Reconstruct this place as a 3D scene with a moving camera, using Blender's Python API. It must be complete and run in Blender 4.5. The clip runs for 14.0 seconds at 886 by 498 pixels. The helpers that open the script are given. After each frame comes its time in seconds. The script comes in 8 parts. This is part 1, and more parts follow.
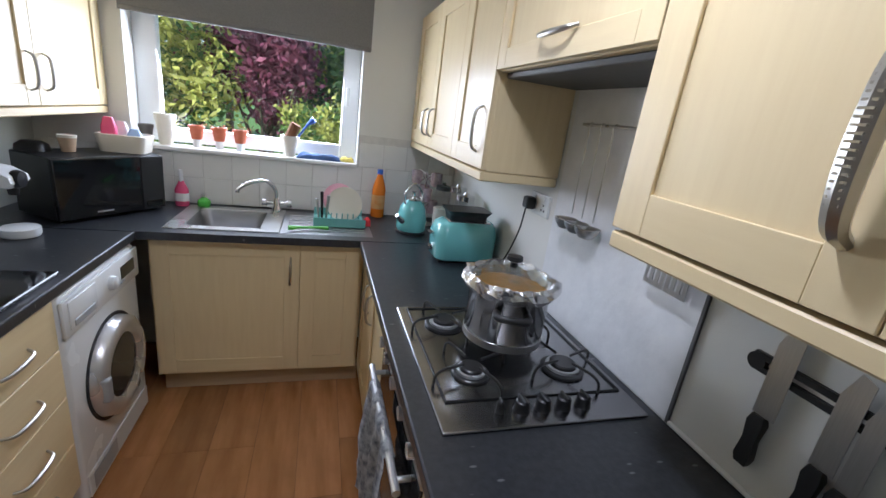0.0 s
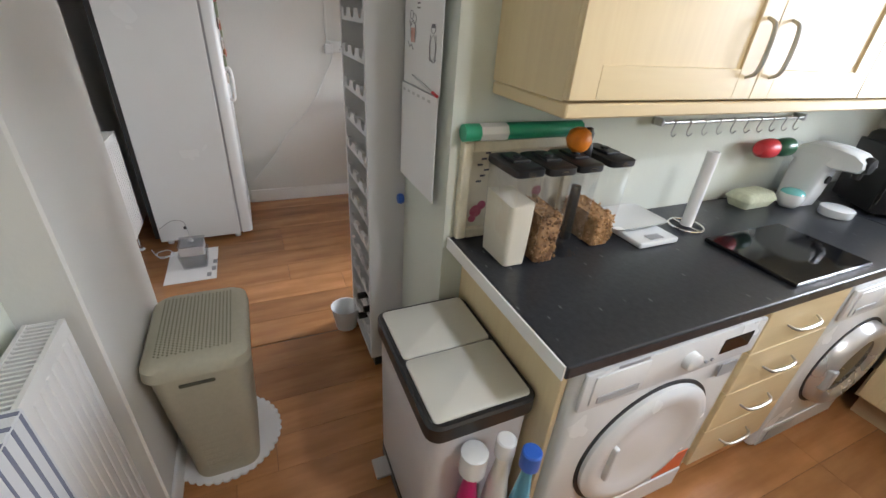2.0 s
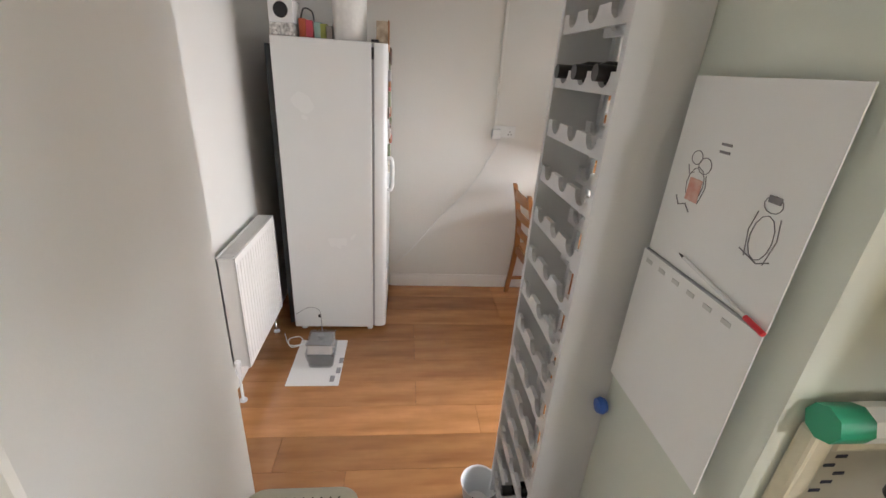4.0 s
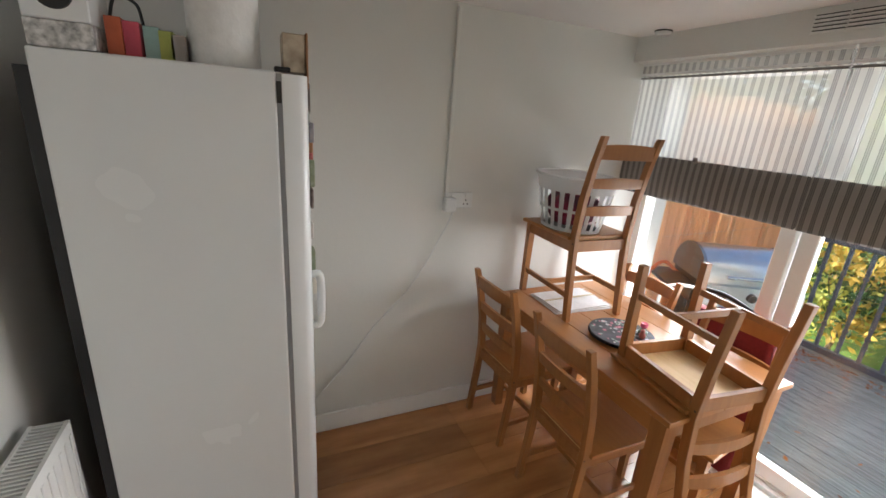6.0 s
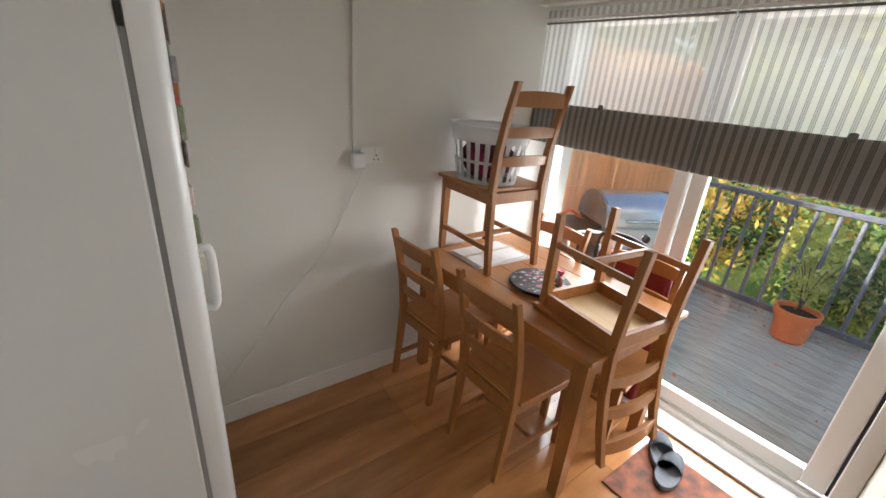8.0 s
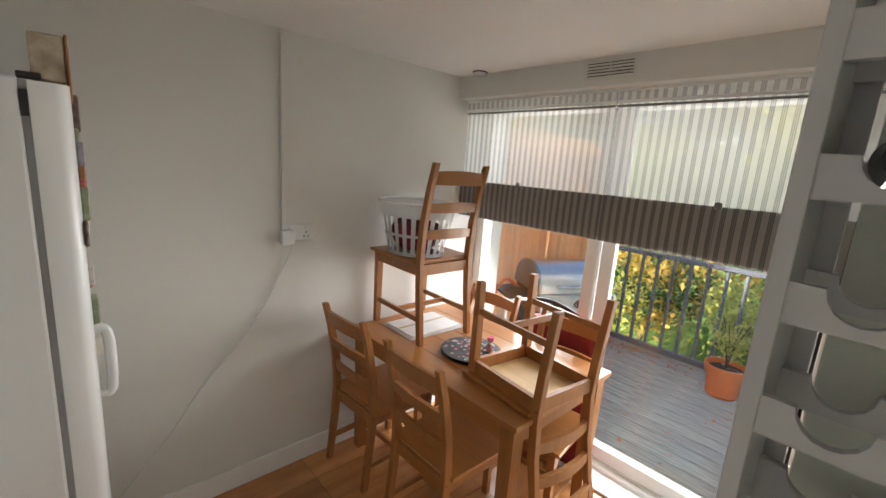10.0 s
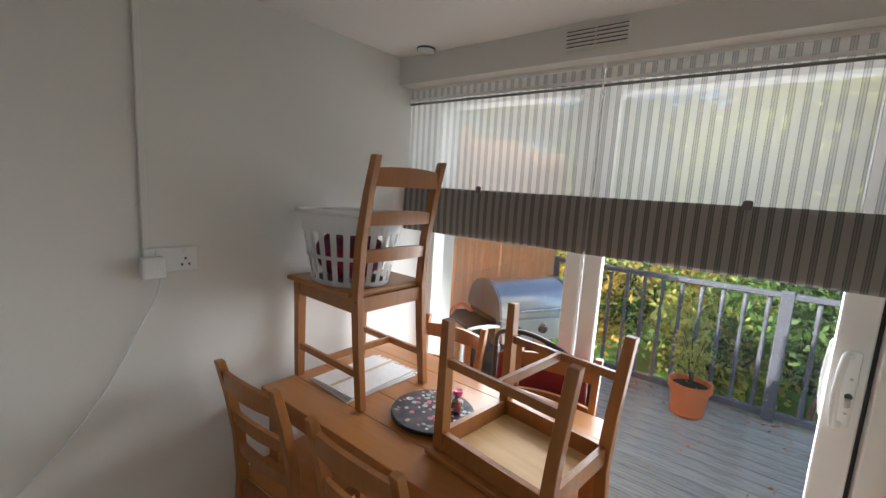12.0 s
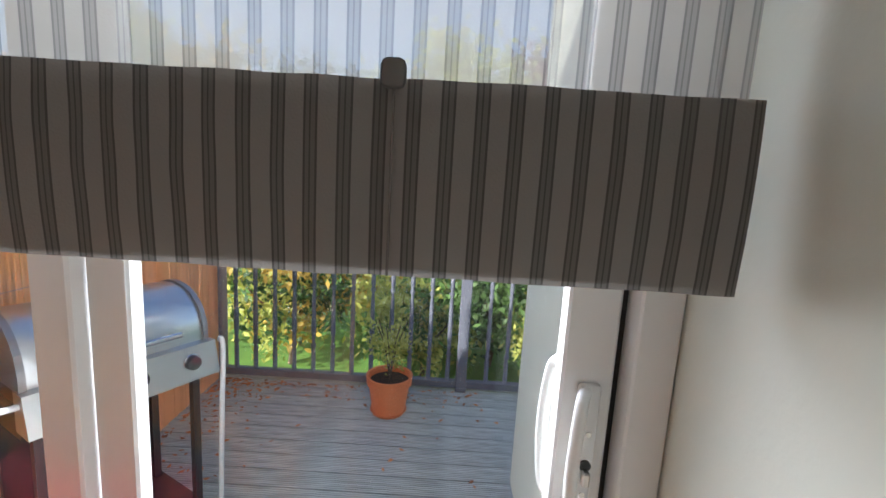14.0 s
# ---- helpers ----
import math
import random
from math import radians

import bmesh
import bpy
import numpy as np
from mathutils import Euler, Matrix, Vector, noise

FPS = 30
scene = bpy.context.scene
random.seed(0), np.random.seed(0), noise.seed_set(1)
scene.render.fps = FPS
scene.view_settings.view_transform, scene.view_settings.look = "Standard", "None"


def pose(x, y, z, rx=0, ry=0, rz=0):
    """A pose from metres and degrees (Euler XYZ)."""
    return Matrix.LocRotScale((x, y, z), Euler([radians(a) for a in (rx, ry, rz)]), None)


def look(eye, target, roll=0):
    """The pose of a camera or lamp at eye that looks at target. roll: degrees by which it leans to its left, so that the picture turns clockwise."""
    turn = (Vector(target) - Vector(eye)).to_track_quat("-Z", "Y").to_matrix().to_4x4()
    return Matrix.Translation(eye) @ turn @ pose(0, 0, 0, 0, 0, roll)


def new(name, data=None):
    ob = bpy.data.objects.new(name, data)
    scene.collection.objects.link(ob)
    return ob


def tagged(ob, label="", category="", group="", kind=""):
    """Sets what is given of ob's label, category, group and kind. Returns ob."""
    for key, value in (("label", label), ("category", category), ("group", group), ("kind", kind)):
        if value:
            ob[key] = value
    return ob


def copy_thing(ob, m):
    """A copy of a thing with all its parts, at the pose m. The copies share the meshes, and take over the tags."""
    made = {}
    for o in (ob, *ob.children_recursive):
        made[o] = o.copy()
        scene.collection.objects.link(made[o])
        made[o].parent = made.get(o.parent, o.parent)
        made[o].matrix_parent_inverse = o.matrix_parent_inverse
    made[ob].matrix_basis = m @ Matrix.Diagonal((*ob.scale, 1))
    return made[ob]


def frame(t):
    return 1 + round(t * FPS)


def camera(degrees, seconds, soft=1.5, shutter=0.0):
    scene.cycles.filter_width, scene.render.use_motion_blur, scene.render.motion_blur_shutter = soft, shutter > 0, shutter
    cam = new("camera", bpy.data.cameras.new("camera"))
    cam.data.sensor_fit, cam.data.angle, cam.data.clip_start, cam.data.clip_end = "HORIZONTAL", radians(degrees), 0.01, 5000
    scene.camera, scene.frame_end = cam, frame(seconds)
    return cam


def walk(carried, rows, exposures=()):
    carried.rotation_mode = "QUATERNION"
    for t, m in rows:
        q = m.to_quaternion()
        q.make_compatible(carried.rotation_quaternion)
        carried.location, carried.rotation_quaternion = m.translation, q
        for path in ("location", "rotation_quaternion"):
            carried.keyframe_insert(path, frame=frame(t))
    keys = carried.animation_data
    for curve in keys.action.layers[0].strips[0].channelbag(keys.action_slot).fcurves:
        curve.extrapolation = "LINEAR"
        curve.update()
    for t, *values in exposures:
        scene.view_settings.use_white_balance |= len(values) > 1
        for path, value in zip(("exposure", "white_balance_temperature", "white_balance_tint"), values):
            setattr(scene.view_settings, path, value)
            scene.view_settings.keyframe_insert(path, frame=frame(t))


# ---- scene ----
cam = camera(93.4, 14.0)
EXPOSURES = [(0.0, 0.85, 5750, 18), (0.5, 1.05, 5650, 17), (1.0, 1.35, 6300, 18), (1.5, 1.6, 6250, 17), (2.5, 1.85, 6250, 16), (3.0, 2.0, 6400, 17), (4.2, 2.1, 6600, 18), (6.3, 1.4, 6600, 14), (7.2, 1.4, 6600, 14), (9.5, 1.4, 6900, 14), (11.0, 1.35, 6700, 13), (12.5, 0.95, 6300, 14), (13.5, 0.8, 6200, 15), (14.0, 1.1, 6200, 15)]
PATH = [
    (0, (0.841, 0.765, 1.559), (1.422, 2.585, 0.967), 7.7),
    (0.5, (0.842, 0.74, 1.541), (0.737, 2.565, 0.73), 7.7),
    (1, (0.796, 0.674, 1.537), (0.094, 2.295, 0.6), 6.9),
    (1.5, (0.678, 0.565, 1.543), (-0.537, 1.823, 0.573), 4.8),
    (2, (0.545, 0.472, 1.554), (-1.027, 1.226, 0.574), 4.4),
    (2.5, (0.461, 0.434, 1.568), (-1.245, 0.807, 0.593), 4.0),
    (3, (0.303, 0.436, 1.605), (-1.438, 0.655, 0.645), 3.7),
    (3.5, (0.083, 0.469, 1.628), (-1.694, 0.66, 0.73), 3.7),
    (4, (-0.154, 0.458, 1.662), (-1.978, 0.659, 0.867), 3.9),
    (4.2, (-0.242, 0.424, 1.657), (-2.077, 0.64, 0.891), 4.0),
    (6.3, (-1.339, 0.215, 1.68), (-3.024, 1.121, 1.099), 4.2),
    (6.5, (-1.348, 0.223, 1.666), (-3.003, 1.189, 1.092), 4.0),
    (7, (-1.387, 0.233, 1.656), (-2.935, 1.324, 1.014), 3.8),
    (7.2, (-1.392, 0.253, 1.63), (-2.916, 1.343, 0.93), 3.7),
    (9.3, (-1.3, 0.263, 1.645), (-2.69, 1.51, 0.928), 4.0),
    (9.5, (-1.252, 0.274, 1.653), (-2.657, 1.57, 1.063), 3.9),
    (10, (-1.252, 0.324, 1.641), (-2.68, 1.668, 1.245), 4.1),
    (10.5, (-1.423, 0.38, 1.605), (-2.896, 1.693, 1.278), 4.2),
    (11, (-1.542, 0.421, 1.586), (-3.029, 1.725, 1.287), 4.0),
    (11.5, (-1.652, 0.503, 1.563), (-3.072, 1.88, 1.273), 3.6),
    (12, (-1.669, 0.662, 1.552), (-2.884, 2.223, 1.264), 3.4),
    (12.5, (-1.708, 0.946, 1.501), (-2.561, 2.731, 1.208), 3.3),
    (13, (-1.739, 1.192, 1.47), (-2.24, 3.104, 1.164), 3.4),
    (13.5, (-1.76, 1.466, 1.478), (-1.991, 3.43, 1.178), 3.3),
    (14, (-1.667, 1.794, 1.437), (-1.683, 3.771, 1.141), 3.4),
]
walk(cam, [(t, look(eye, target, roll)) for t, eye, target, roll in PATH], EXPOSURES)

# ---- world ----
world = bpy.data.worlds.new("sky")
scene.world = world
world.use_nodes = True
wn = world.node_tree
sky = wn.nodes.new("ShaderNodeTexSky")
sky.sky_type, sky.sun_disc = "NISHITA", False
sky.sun_elevation, sky.sun_rotation = radians(32), radians(-140)
wn.links.new(sky.outputs[0], wn.nodes["Background"].inputs[0])
wn.nodes["Background"].inputs[1].default_value = 0.15

sun = new("sun", bpy.data.lights.new("sun", "SUN"))
sun.data.energy, sun.data.angle, sun.data.color = 5.0, radians(0.6), (1.0, 0.95, 0.86)
sun.matrix_world = look((0, 0, 10), (6.4, 7.7, 3.8))


def window_light(name, x0, x1, z0, z1, y, watts, colour, dip=0.0, spread=180):
    """Daylight that comes in through an opening in a north wall."""
    lamp = new(name, bpy.data.lights.new(name, "AREA"))
    lamp.data.shape, lamp.data.size, lamp.data.size_y = "RECTANGLE", x1 - x0, z1 - z0
    lamp.data.energy, lamp.data.color = watts, colour
    lamp.matrix_world = look(((x0 + x1) / 2, y, (z0 + z1) / 2), ((x0 + x1) / 2, y - 1, (z0 + z1) / 2 - dip))
    lamp.data.spread = radians(spread)
    return lamp


window_light("kitchen_daylight", -0.05, 1.0, 1.25, 1.85, 3.62, 17, (0.88, 0.95, 1.0), 0.35)
window_light("patio_daylight", -3.06, -1.40, 0.25, 1.40, 2.9, 24, (0.95, 0.98, 1.0), 0.5, 130)
window_light("blind_daylight", -3.15, -1.35, 1.58, 2.0, 2.72, 3.2, (0.97, 0.98, 1.0))
ceiling_lamp = new("ceiling_lamp", bpy.data.lights.new("ceiling_lamp", "AREA"))
ceiling_lamp.data.shape, ceiling_lamp.data.size, ceiling_lamp.data.energy, ceiling_lamp.data.color = "DISK", 0.13, 4.5, (0.92, 0.96, 1.0)
ceiling_lamp.matrix_world = look((1.00, 1.40, 2.225), (1.00, 1.40, 0))


# ---- materials ----
def material(name, colour, rough=0.5, metal=0.0, grain=0.0, scale=40.0, stain=0.0, stain_scale=3.0, bump=0.0, bump_scale=80.0, stretch=(1, 1, 1), vary=0.0, coat=0.0, tint=None, island=False):
    """A surface with fine grain, broad stains, fine relief and, for pieces, a change of tone from one to the next."""
    m = bpy.data.materials.new(name)
    m.use_nodes = True
    n, l = m.node_tree.nodes, m.node_tree.links
    b = n["Principled BSDF"]
    b.inputs["Roughness"].default_value, b.inputs["Metallic"].default_value = rough, metal
    b.inputs["Coat Weight"].default_value = coat
    b.inputs["Coat Roughness"].default_value = 0.12
    co = n.new("ShaderNodeTexCoord")
    mp = n.new("ShaderNodeMapping")
    mp.inputs["Scale"].default_value = stretch
    l.new(co.outputs["Object"], mp.inputs["Vector"])
    source = None

    def mixed(a, fac, dark):
        mix = n.new("ShaderNodeMix")
        mix.data_type, mix.blend_type = "RGBA", "MIX"
        l.new(fac, mix.inputs[0])
        if a is None:
            mix.inputs[6].default_value = (*colour, 1)
        else:
            l.new(a, mix.inputs[6])
        mix.inputs[7].default_value = (*dark, 1)
        return mix.outputs[2]

    def ranged(value, low, high, to):
        r = n.new("ShaderNodeMapRange")
        r.inputs[1].default_value, r.inputs[2].default_value, r.inputs[4].default_value = low, high, to
        l.new(value, r.inputs[0])
        return r.outputs[0]

    other = tint or tuple(c * 0.55 for c in colour)
    if grain:
        t = n.new("ShaderNodeTexNoise")
        t.inputs["Scale"].default_value, t.inputs["Detail"].default_value = scale, 5
        l.new(mp.outputs[0], t.inputs["Vector"])
        source = mixed(source, ranged(t.outputs[0], 0.35, 0.75, grain), other)
    if stain:
        t = n.new("ShaderNodeTexNoise")
        t.inputs["Scale"].default_value, t.inputs["Detail"].default_value = stain_scale, 3
        l.new(co.outputs["Object"], t.inputs["Vector"])
        source = mixed(source, ranged(t.outputs[0], 0.4, 0.8, stain), tuple(c * 0.6 for c in colour))
        rr = n.new("ShaderNodeMapRange")
        rr.inputs[3].default_value, rr.inputs[4].default_value = rough * 0.8, min(1, rough * 1.25)
        l.new(t.outputs[0], rr.inputs[0])
        l.new(rr.outputs[0], b.inputs["Roughness"])
    if vary:
        seed = n.new("ShaderNodeNewGeometry").outputs["Random Per Island"] if island else n.new("ShaderNodeObjectInfo").outputs["Random"]
        hs = n.new("ShaderNodeHueSaturation")
        v = n.new("ShaderNodeMapRange")
        v.inputs[3].default_value, v.inputs[4].default_value = 1 - vary, 1 + vary
        l.new(seed, v.inputs[0])
        l.new(v.outputs[0], hs.inputs["Value"])
        if source is None:
            hs.inputs["Color"].default_value = (*colour, 1)
        else:
            l.new(source, hs.inputs["Color"])
        source = hs.outputs[0]
    if source is None:
        b.inputs["Base Color"].default_value = (*colour, 1)
    else:
        l.new(source, b.inputs["Base Color"])
    if bump:
        t = n.new("ShaderNodeTexNoise")
        t.inputs["Scale"].default_value, t.inputs["Detail"].default_value = bump_scale, 4
        l.new(mp.outputs[0], t.inputs["Vector"])
        u = n.new("ShaderNodeBump")
        u.inputs["Strength"].default_value, u.inputs["Distance"].default_value = bump, 0.004
        l.new(t.outputs[0], u.inputs["Height"])
        l.new(u.outputs[0], b.inputs["Normal"])
    return m


def bsdf(m):
    return m.node_tree.nodes["Principled BSDF"]


WALL = material("white_wall_paint", (0.70, 0.70, 0.665), 0.75, stain=0.12, stain_scale=1.3, bump=0.12, bump_scale=60)
WALL_GREEN = material("pale_green_wall_paint", (0.67, 0.70, 0.62), 0.7, stain=0.12, stain_scale=1.3, bump=0.12, bump_scale=60)
CEILING = material("ceiling_paint", (0.80, 0.78, 0.76), 0.8, stain=0.08, bump=0.1)
TRIM = material("white_gloss_trim", (0.80, 0.80, 0.78), 0.35, stain=0.1, stain_scale=6)
SHAKER = material("cream_maple_board", (0.74, 0.605, 0.36), 0.38, grain=0.35, scale=6, stretch=(9, 9, 0.8), stain=0.08, tint=(0.63, 0.48, 0.265))
SHAKER_H = material("cream_maple_rail", (0.73, 0.595, 0.35), 0.38, grain=0.35, scale=6, stretch=(0.8, 0.8, 9), stain=0.08, tint=(0.63, 0.48, 0.265))
GROOVE = material("shadow_groove", (0.30, 0.22, 0.12), 0.7, grain=0.2)
PLINTH = material("maple_plinth", (0.52, 0.38, 0.22), 0.45, grain=0.4, scale=5, stretch=(0.8, 0.8, 9))
WORKTOP = material("dark_slate_worktop", (0.020, 0.022, 0.027), 0.30, grain=0.6, scale=55, tint=(0.045, 0.05, 0.055), stain=0.1, bump=0.1, bump_scale=120)
def flecked(m, scale, size, colour):
    """Sparse pale flecks over a dark surface."""
    n, l = m.node_tree.nodes, m.node_tree.links
    b = n["Principled BSDF"]
    old = b.inputs["Base Color"].links[0].from_socket
    co = n.new("ShaderNodeTexCoord")
    mp = n.new("ShaderNodeMapping")
    mp.inputs["Scale"].default_value, mp.inputs["Rotation"].default_value = (1.0, 2.6, 1.0), (0, 0, 0.7)
    v = n.new("ShaderNodeTexVoronoi")
    v.inputs["Scale"].default_value = scale
    r = n.new("ShaderNodeMapRange")
    r.inputs[1].default_value, r.inputs[2].default_value, r.inputs[3].default_value, r.inputs[4].default_value = size * 0.5, size, 1.0, 0.0
    mix = n.new("ShaderNodeMix")
    mix.data_type = "RGBA"
    mix.inputs[7].default_value = (*colour, 1)
    l.new(co.outputs["Object"], mp.inputs["Vector"])
    l.new(mp.outputs[0], v.inputs["Vector"])
    l.new(v.outputs["Distance"], r.inputs[0])
    l.new(r.outputs[0], mix.inputs[0])
    l.new(old, mix.inputs[6])
    l.new(mix.outputs[2], b.inputs["Base Color"])


flecked(WORKTOP, 11.0, 0.11, (0.16, 0.17, 0.17))
FLOOR = material("oak_laminate", (0.49, 0.228, 0.088), 0.2, grain=0.9, scale=1.9, stretch=(8, 1.0, 1), tint=(0.27, 0.112, 0.036), stain=0.6, stain_scale=6.0, vary=0.22, coat=0.3)
SEAM = material("laminate_seam", (0.10, 0.045, 0.018), 0.6, grain=0.3)
TILE = material("white_glazed_tile", (0.76, 0.76, 0.73), 0.18, stain=0.12, stain_scale=9, vary=0.03)
GROUT = material("grey_grout", (0.62, 0.61, 0.58), 0.8, grain=0.3)
UPVC = material("white_upvc", (0.80, 0.81, 0.80), 0.3, stain=0.08, stain_scale=5)
WHITE = material("white_enamel", (0.74, 0.76, 0.76), 0.25, stain=0.06, stain_scale=4)
STEEL = material("brushed_steel", (0.58, 0.58, 0.57), 0.28, 1.0, grain=0.25, scale=20, stretch=(1, 20, 1), stain=0.15)
CHROME = material("chrome", (0.75, 0.75, 0.75), 0.10, 1.0, stain=0.1)
HANDLE = material("satin_nickel", (0.50, 0.48, 0.44), 0.3, 1.0, stain=0.2, stain_scale=20)
BLACK = material("black_plastic", (0.015, 0.015, 0.016), 0.35, stain=0.2, stain_scale=12)
GLOSS_BLACK = material("black_glass", (0.008, 0.008, 0.009), 0.06, stain=0.2)
PINE = material("honey_pine", (0.36, 0.150, 0.043), 0.38, grain=0.6, scale=3.5, stretch=(12, 12, 1.0), tint=(0.25, 0.092, 0.023), stain=0.25, stain_scale=4, coat=0.1)
PINE_H = material("honey_pine_across", (0.42, 0.178, 0.050), 0.34, grain=0.6, scale=3.5, stretch=(1.0, 12, 12), tint=(0.35, 0.135, 0.033), stain=0.2, stain_scale=4, coat=0.1)
PINE_RAW = material("raw_pine", (0.72, 0.50, 0.24), 0.55, grain=0.5, scale=3.5, stretch=(12, 1.0, 12), tint=(0.52, 0.31, 0.11), stain=0.2, stain_scale=5)


def glass(name, colour=(1, 1, 1), rough=0.0, alpha=0.1):
    """Thin clear sheet: mostly see-through, with a glossy reflection."""
    m = bpy.data.materials.new(name)
    m.use_nodes = True
    n, l = m.node_tree.nodes, m.node_tree.links
    out = n["Material Output"]
    n.remove(n["Principled BSDF"])
    clear, shine, mix = n.new("ShaderNodeBsdfTransparent"), n.new("ShaderNodeBsdfGlossy"), n.new("ShaderNodeMixShader")
    clear.inputs[0].default_value = (*colour, 1)
    shine.inputs["Roughness"].default_value = rough
    mix.inputs[0].default_value = alpha
    l.new(clear.outputs[0], mix.inputs[1])
    l.new(shine.outputs[0], mix.inputs[2])
    l.new(mix.outputs[0], out.inputs[0])
    return m


PANE = glass("window_glass", (0.97, 0.98, 0.97), 0.0, 0.04)
CLEAR = glass("clear_plastic", (0.97, 0.975, 0.985), 0.06, 0.09)


# ---- shapes ----
ORIGIN = {}


def thing(name, label, category, at=(0, 0, 0), group="", kind="", turn=0.0):
    """An Empty at the base of a thing. Parts of an unturned thing are given in world metres."""
    ob = new(name)
    ob.location, ob.rotation_euler = at, (0, 0, radians(turn))
    ob.empty_display_size = 0.05
    ORIGIN[ob.name] = Vector(at)
    return tagged(ob, label, category, group, kind)


def part(name, bm, mat, parent=None, label="", smooth=None):
    """One bmesh as one mesh object under a thing or a part."""
    top = parent
    while top is not None and top.parent is not None:
        top = top.parent
    if top is not None and top.name in ORIGIN:
        bmesh.ops.translate(bm, verts=bm.verts, vec=-ORIGIN[top.name])
    me = bpy.data.meshes.new(name)
    bmesh.ops.recalc_face_normals(bm, faces=bm.faces)
    if smooth is not None:
        for f in bm.faces:
            f.smooth = True
        for e in bm.edges:
            if len(e.link_faces) == 2 and e.calc_face_angle() > radians(smooth):
                e.smooth = False
    bm.to_mesh(me)
    bm.free()
    me.materials.append(mat)
    ob = new(name, me)
    ob.parent = parent
    if label:
        ob["label"] = label
    return ob


def single(name, bm, mat, label, category, at=(0, 0, 0), group="", kind="", smooth=None):
    """A thing of one mesh, with its origin at its base."""
    bmesh.ops.translate(bm, verts=bm.verts, vec=-Vector(at))
    ob = part(name, bm, mat, None, "", smooth)
    ob.location = at
    return tagged(ob, label, category, group, kind)


def setting(name, bm, mat, label="", smooth=None):
    return tagged(part(name, bm, mat, None, label, smooth), kind="structure", category=name.split("_")[0])


def box(bm, x0, x1, y0, y1, z0, z1, bevel=0.0, seg=1):
    made = bmesh.ops.create_cube(bm, size=1.0)["verts"]
    for v in made:
        v.co = Vector((x0 + (v.co.x + 0.5) * (x1 - x0), y0 + (v.co.y + 0.5) * (y1 - y0), z0 + (v.co.z + 0.5) * (z1 - z0)))
    if bevel:
        es = list({e for v in made for e in v.link_edges})
        bmesh.ops.bevel(bm, geom=es, offset=bevel, segments=seg, affect="EDGES", profile=0.5)
    return bm


def boxed(x0, x1, y0, y1, z0, z1, bevel=0.0, seg=1):
    return box(bmesh.new(), x0, x1, y0, y1, z0, z1, bevel, seg)


def lathe(profile, at=(0, 0, 0), seg=24, axis="z", bm=None, squash=(1, 1, 1)):
    """A turned shape from (radius, height) pairs."""
    bm = bm or bmesh.new()
    rings = []
    for r, h in profile:
        ring = []
        for i in range(seg):
            a = 2 * math.pi * i / seg
            p = Vector((r * math.cos(a) * squash[0], r * math.sin(a) * squash[1], h * squash[2]))
            if axis == "x":
                p = Vector((p.z, p.x, p.y))
            elif axis == "y":
                p = Vector((p.x, p.z, p.y))
            ring.append(bm.verts.new(p + Vector(at)))
        rings.append(ring)
    for a, b in zip(rings, rings[1:]):
        for i in range(seg):
            bm.faces.new((a[i], a[(i + 1) % seg], b[(i + 1) % seg], b[i]))
    for ring in (rings[0], rings[-1]):
        if (ring[0].co - ring[seg // 2].co).length > 1e-5:
            bm.faces.new(ring)
    return bm


def tube(points, radius, seg=8, bm=None, closed=False):
    """A round bar along points."""
    bm = bm or bmesh.new()
    pts = [Vector(p) for p in points]
    rings = []
    n = len(pts)
    prev = None
    for i, p in enumerate(pts):
        if closed:
            d = pts[(i + 1) % n] - pts[i - 1]
        else:
            d = pts[min(i + 1, n - 1)] - pts[max(i - 1, 0)]
        d.normalize()
        side = d.cross(Vector((0, 0, 1))) if prev is None else prev - d * prev.dot(d)
        if side.length < 1e-4:
            side = d.cross(Vector((1, 0, 0)))
        side.normalize()
        prev = side
        up = d.cross(side)
        r = radius[i] if isinstance(radius, (list, tuple)) else radius
        rings.append([bm.verts.new(p + (side * math.cos(2 * math.pi * k / seg) + up * math.sin(2 * math.pi * k / seg)) * r) for k in range(seg)])
    pairs = list(zip(rings, rings[1:])) + ([(rings[-1], rings[0])] if closed else [])
    for a, b in pairs:
        for k in range(seg):
            bm.faces.new((a[k], a[(k + 1) % seg], b[(k + 1) % seg], b[k]))
    if not closed:
        bm.faces.new(rings[0])
        bm.faces.new(rings[-1])
    return bm


def beam(bm, a, b, w, d, side=(1, 0, 0)):
    """A square bar from a to b, w wide along side and d deep."""
    a, b, s = Vector(a), Vector(b), Vector(side)
    ax = (b - a).normalized()
    s = (s - ax * s.dot(ax)).normalized()
    u = ax.cross(s)
    vs = [bm.verts.new(p + s * (i * w / 2) + u * (j * d / 2)) for p in (a, b) for i, j in ((-1, -1), (1, -1), (1, 1), (-1, 1))]
    for f in ((0, 1, 2, 3), (7, 6, 5, 4), (0, 4, 5, 1), (1, 5, 6, 2), (2, 6, 7, 3), (3, 7, 4, 0)):
        bm.faces.new([vs[i] for i in f])
    return bm


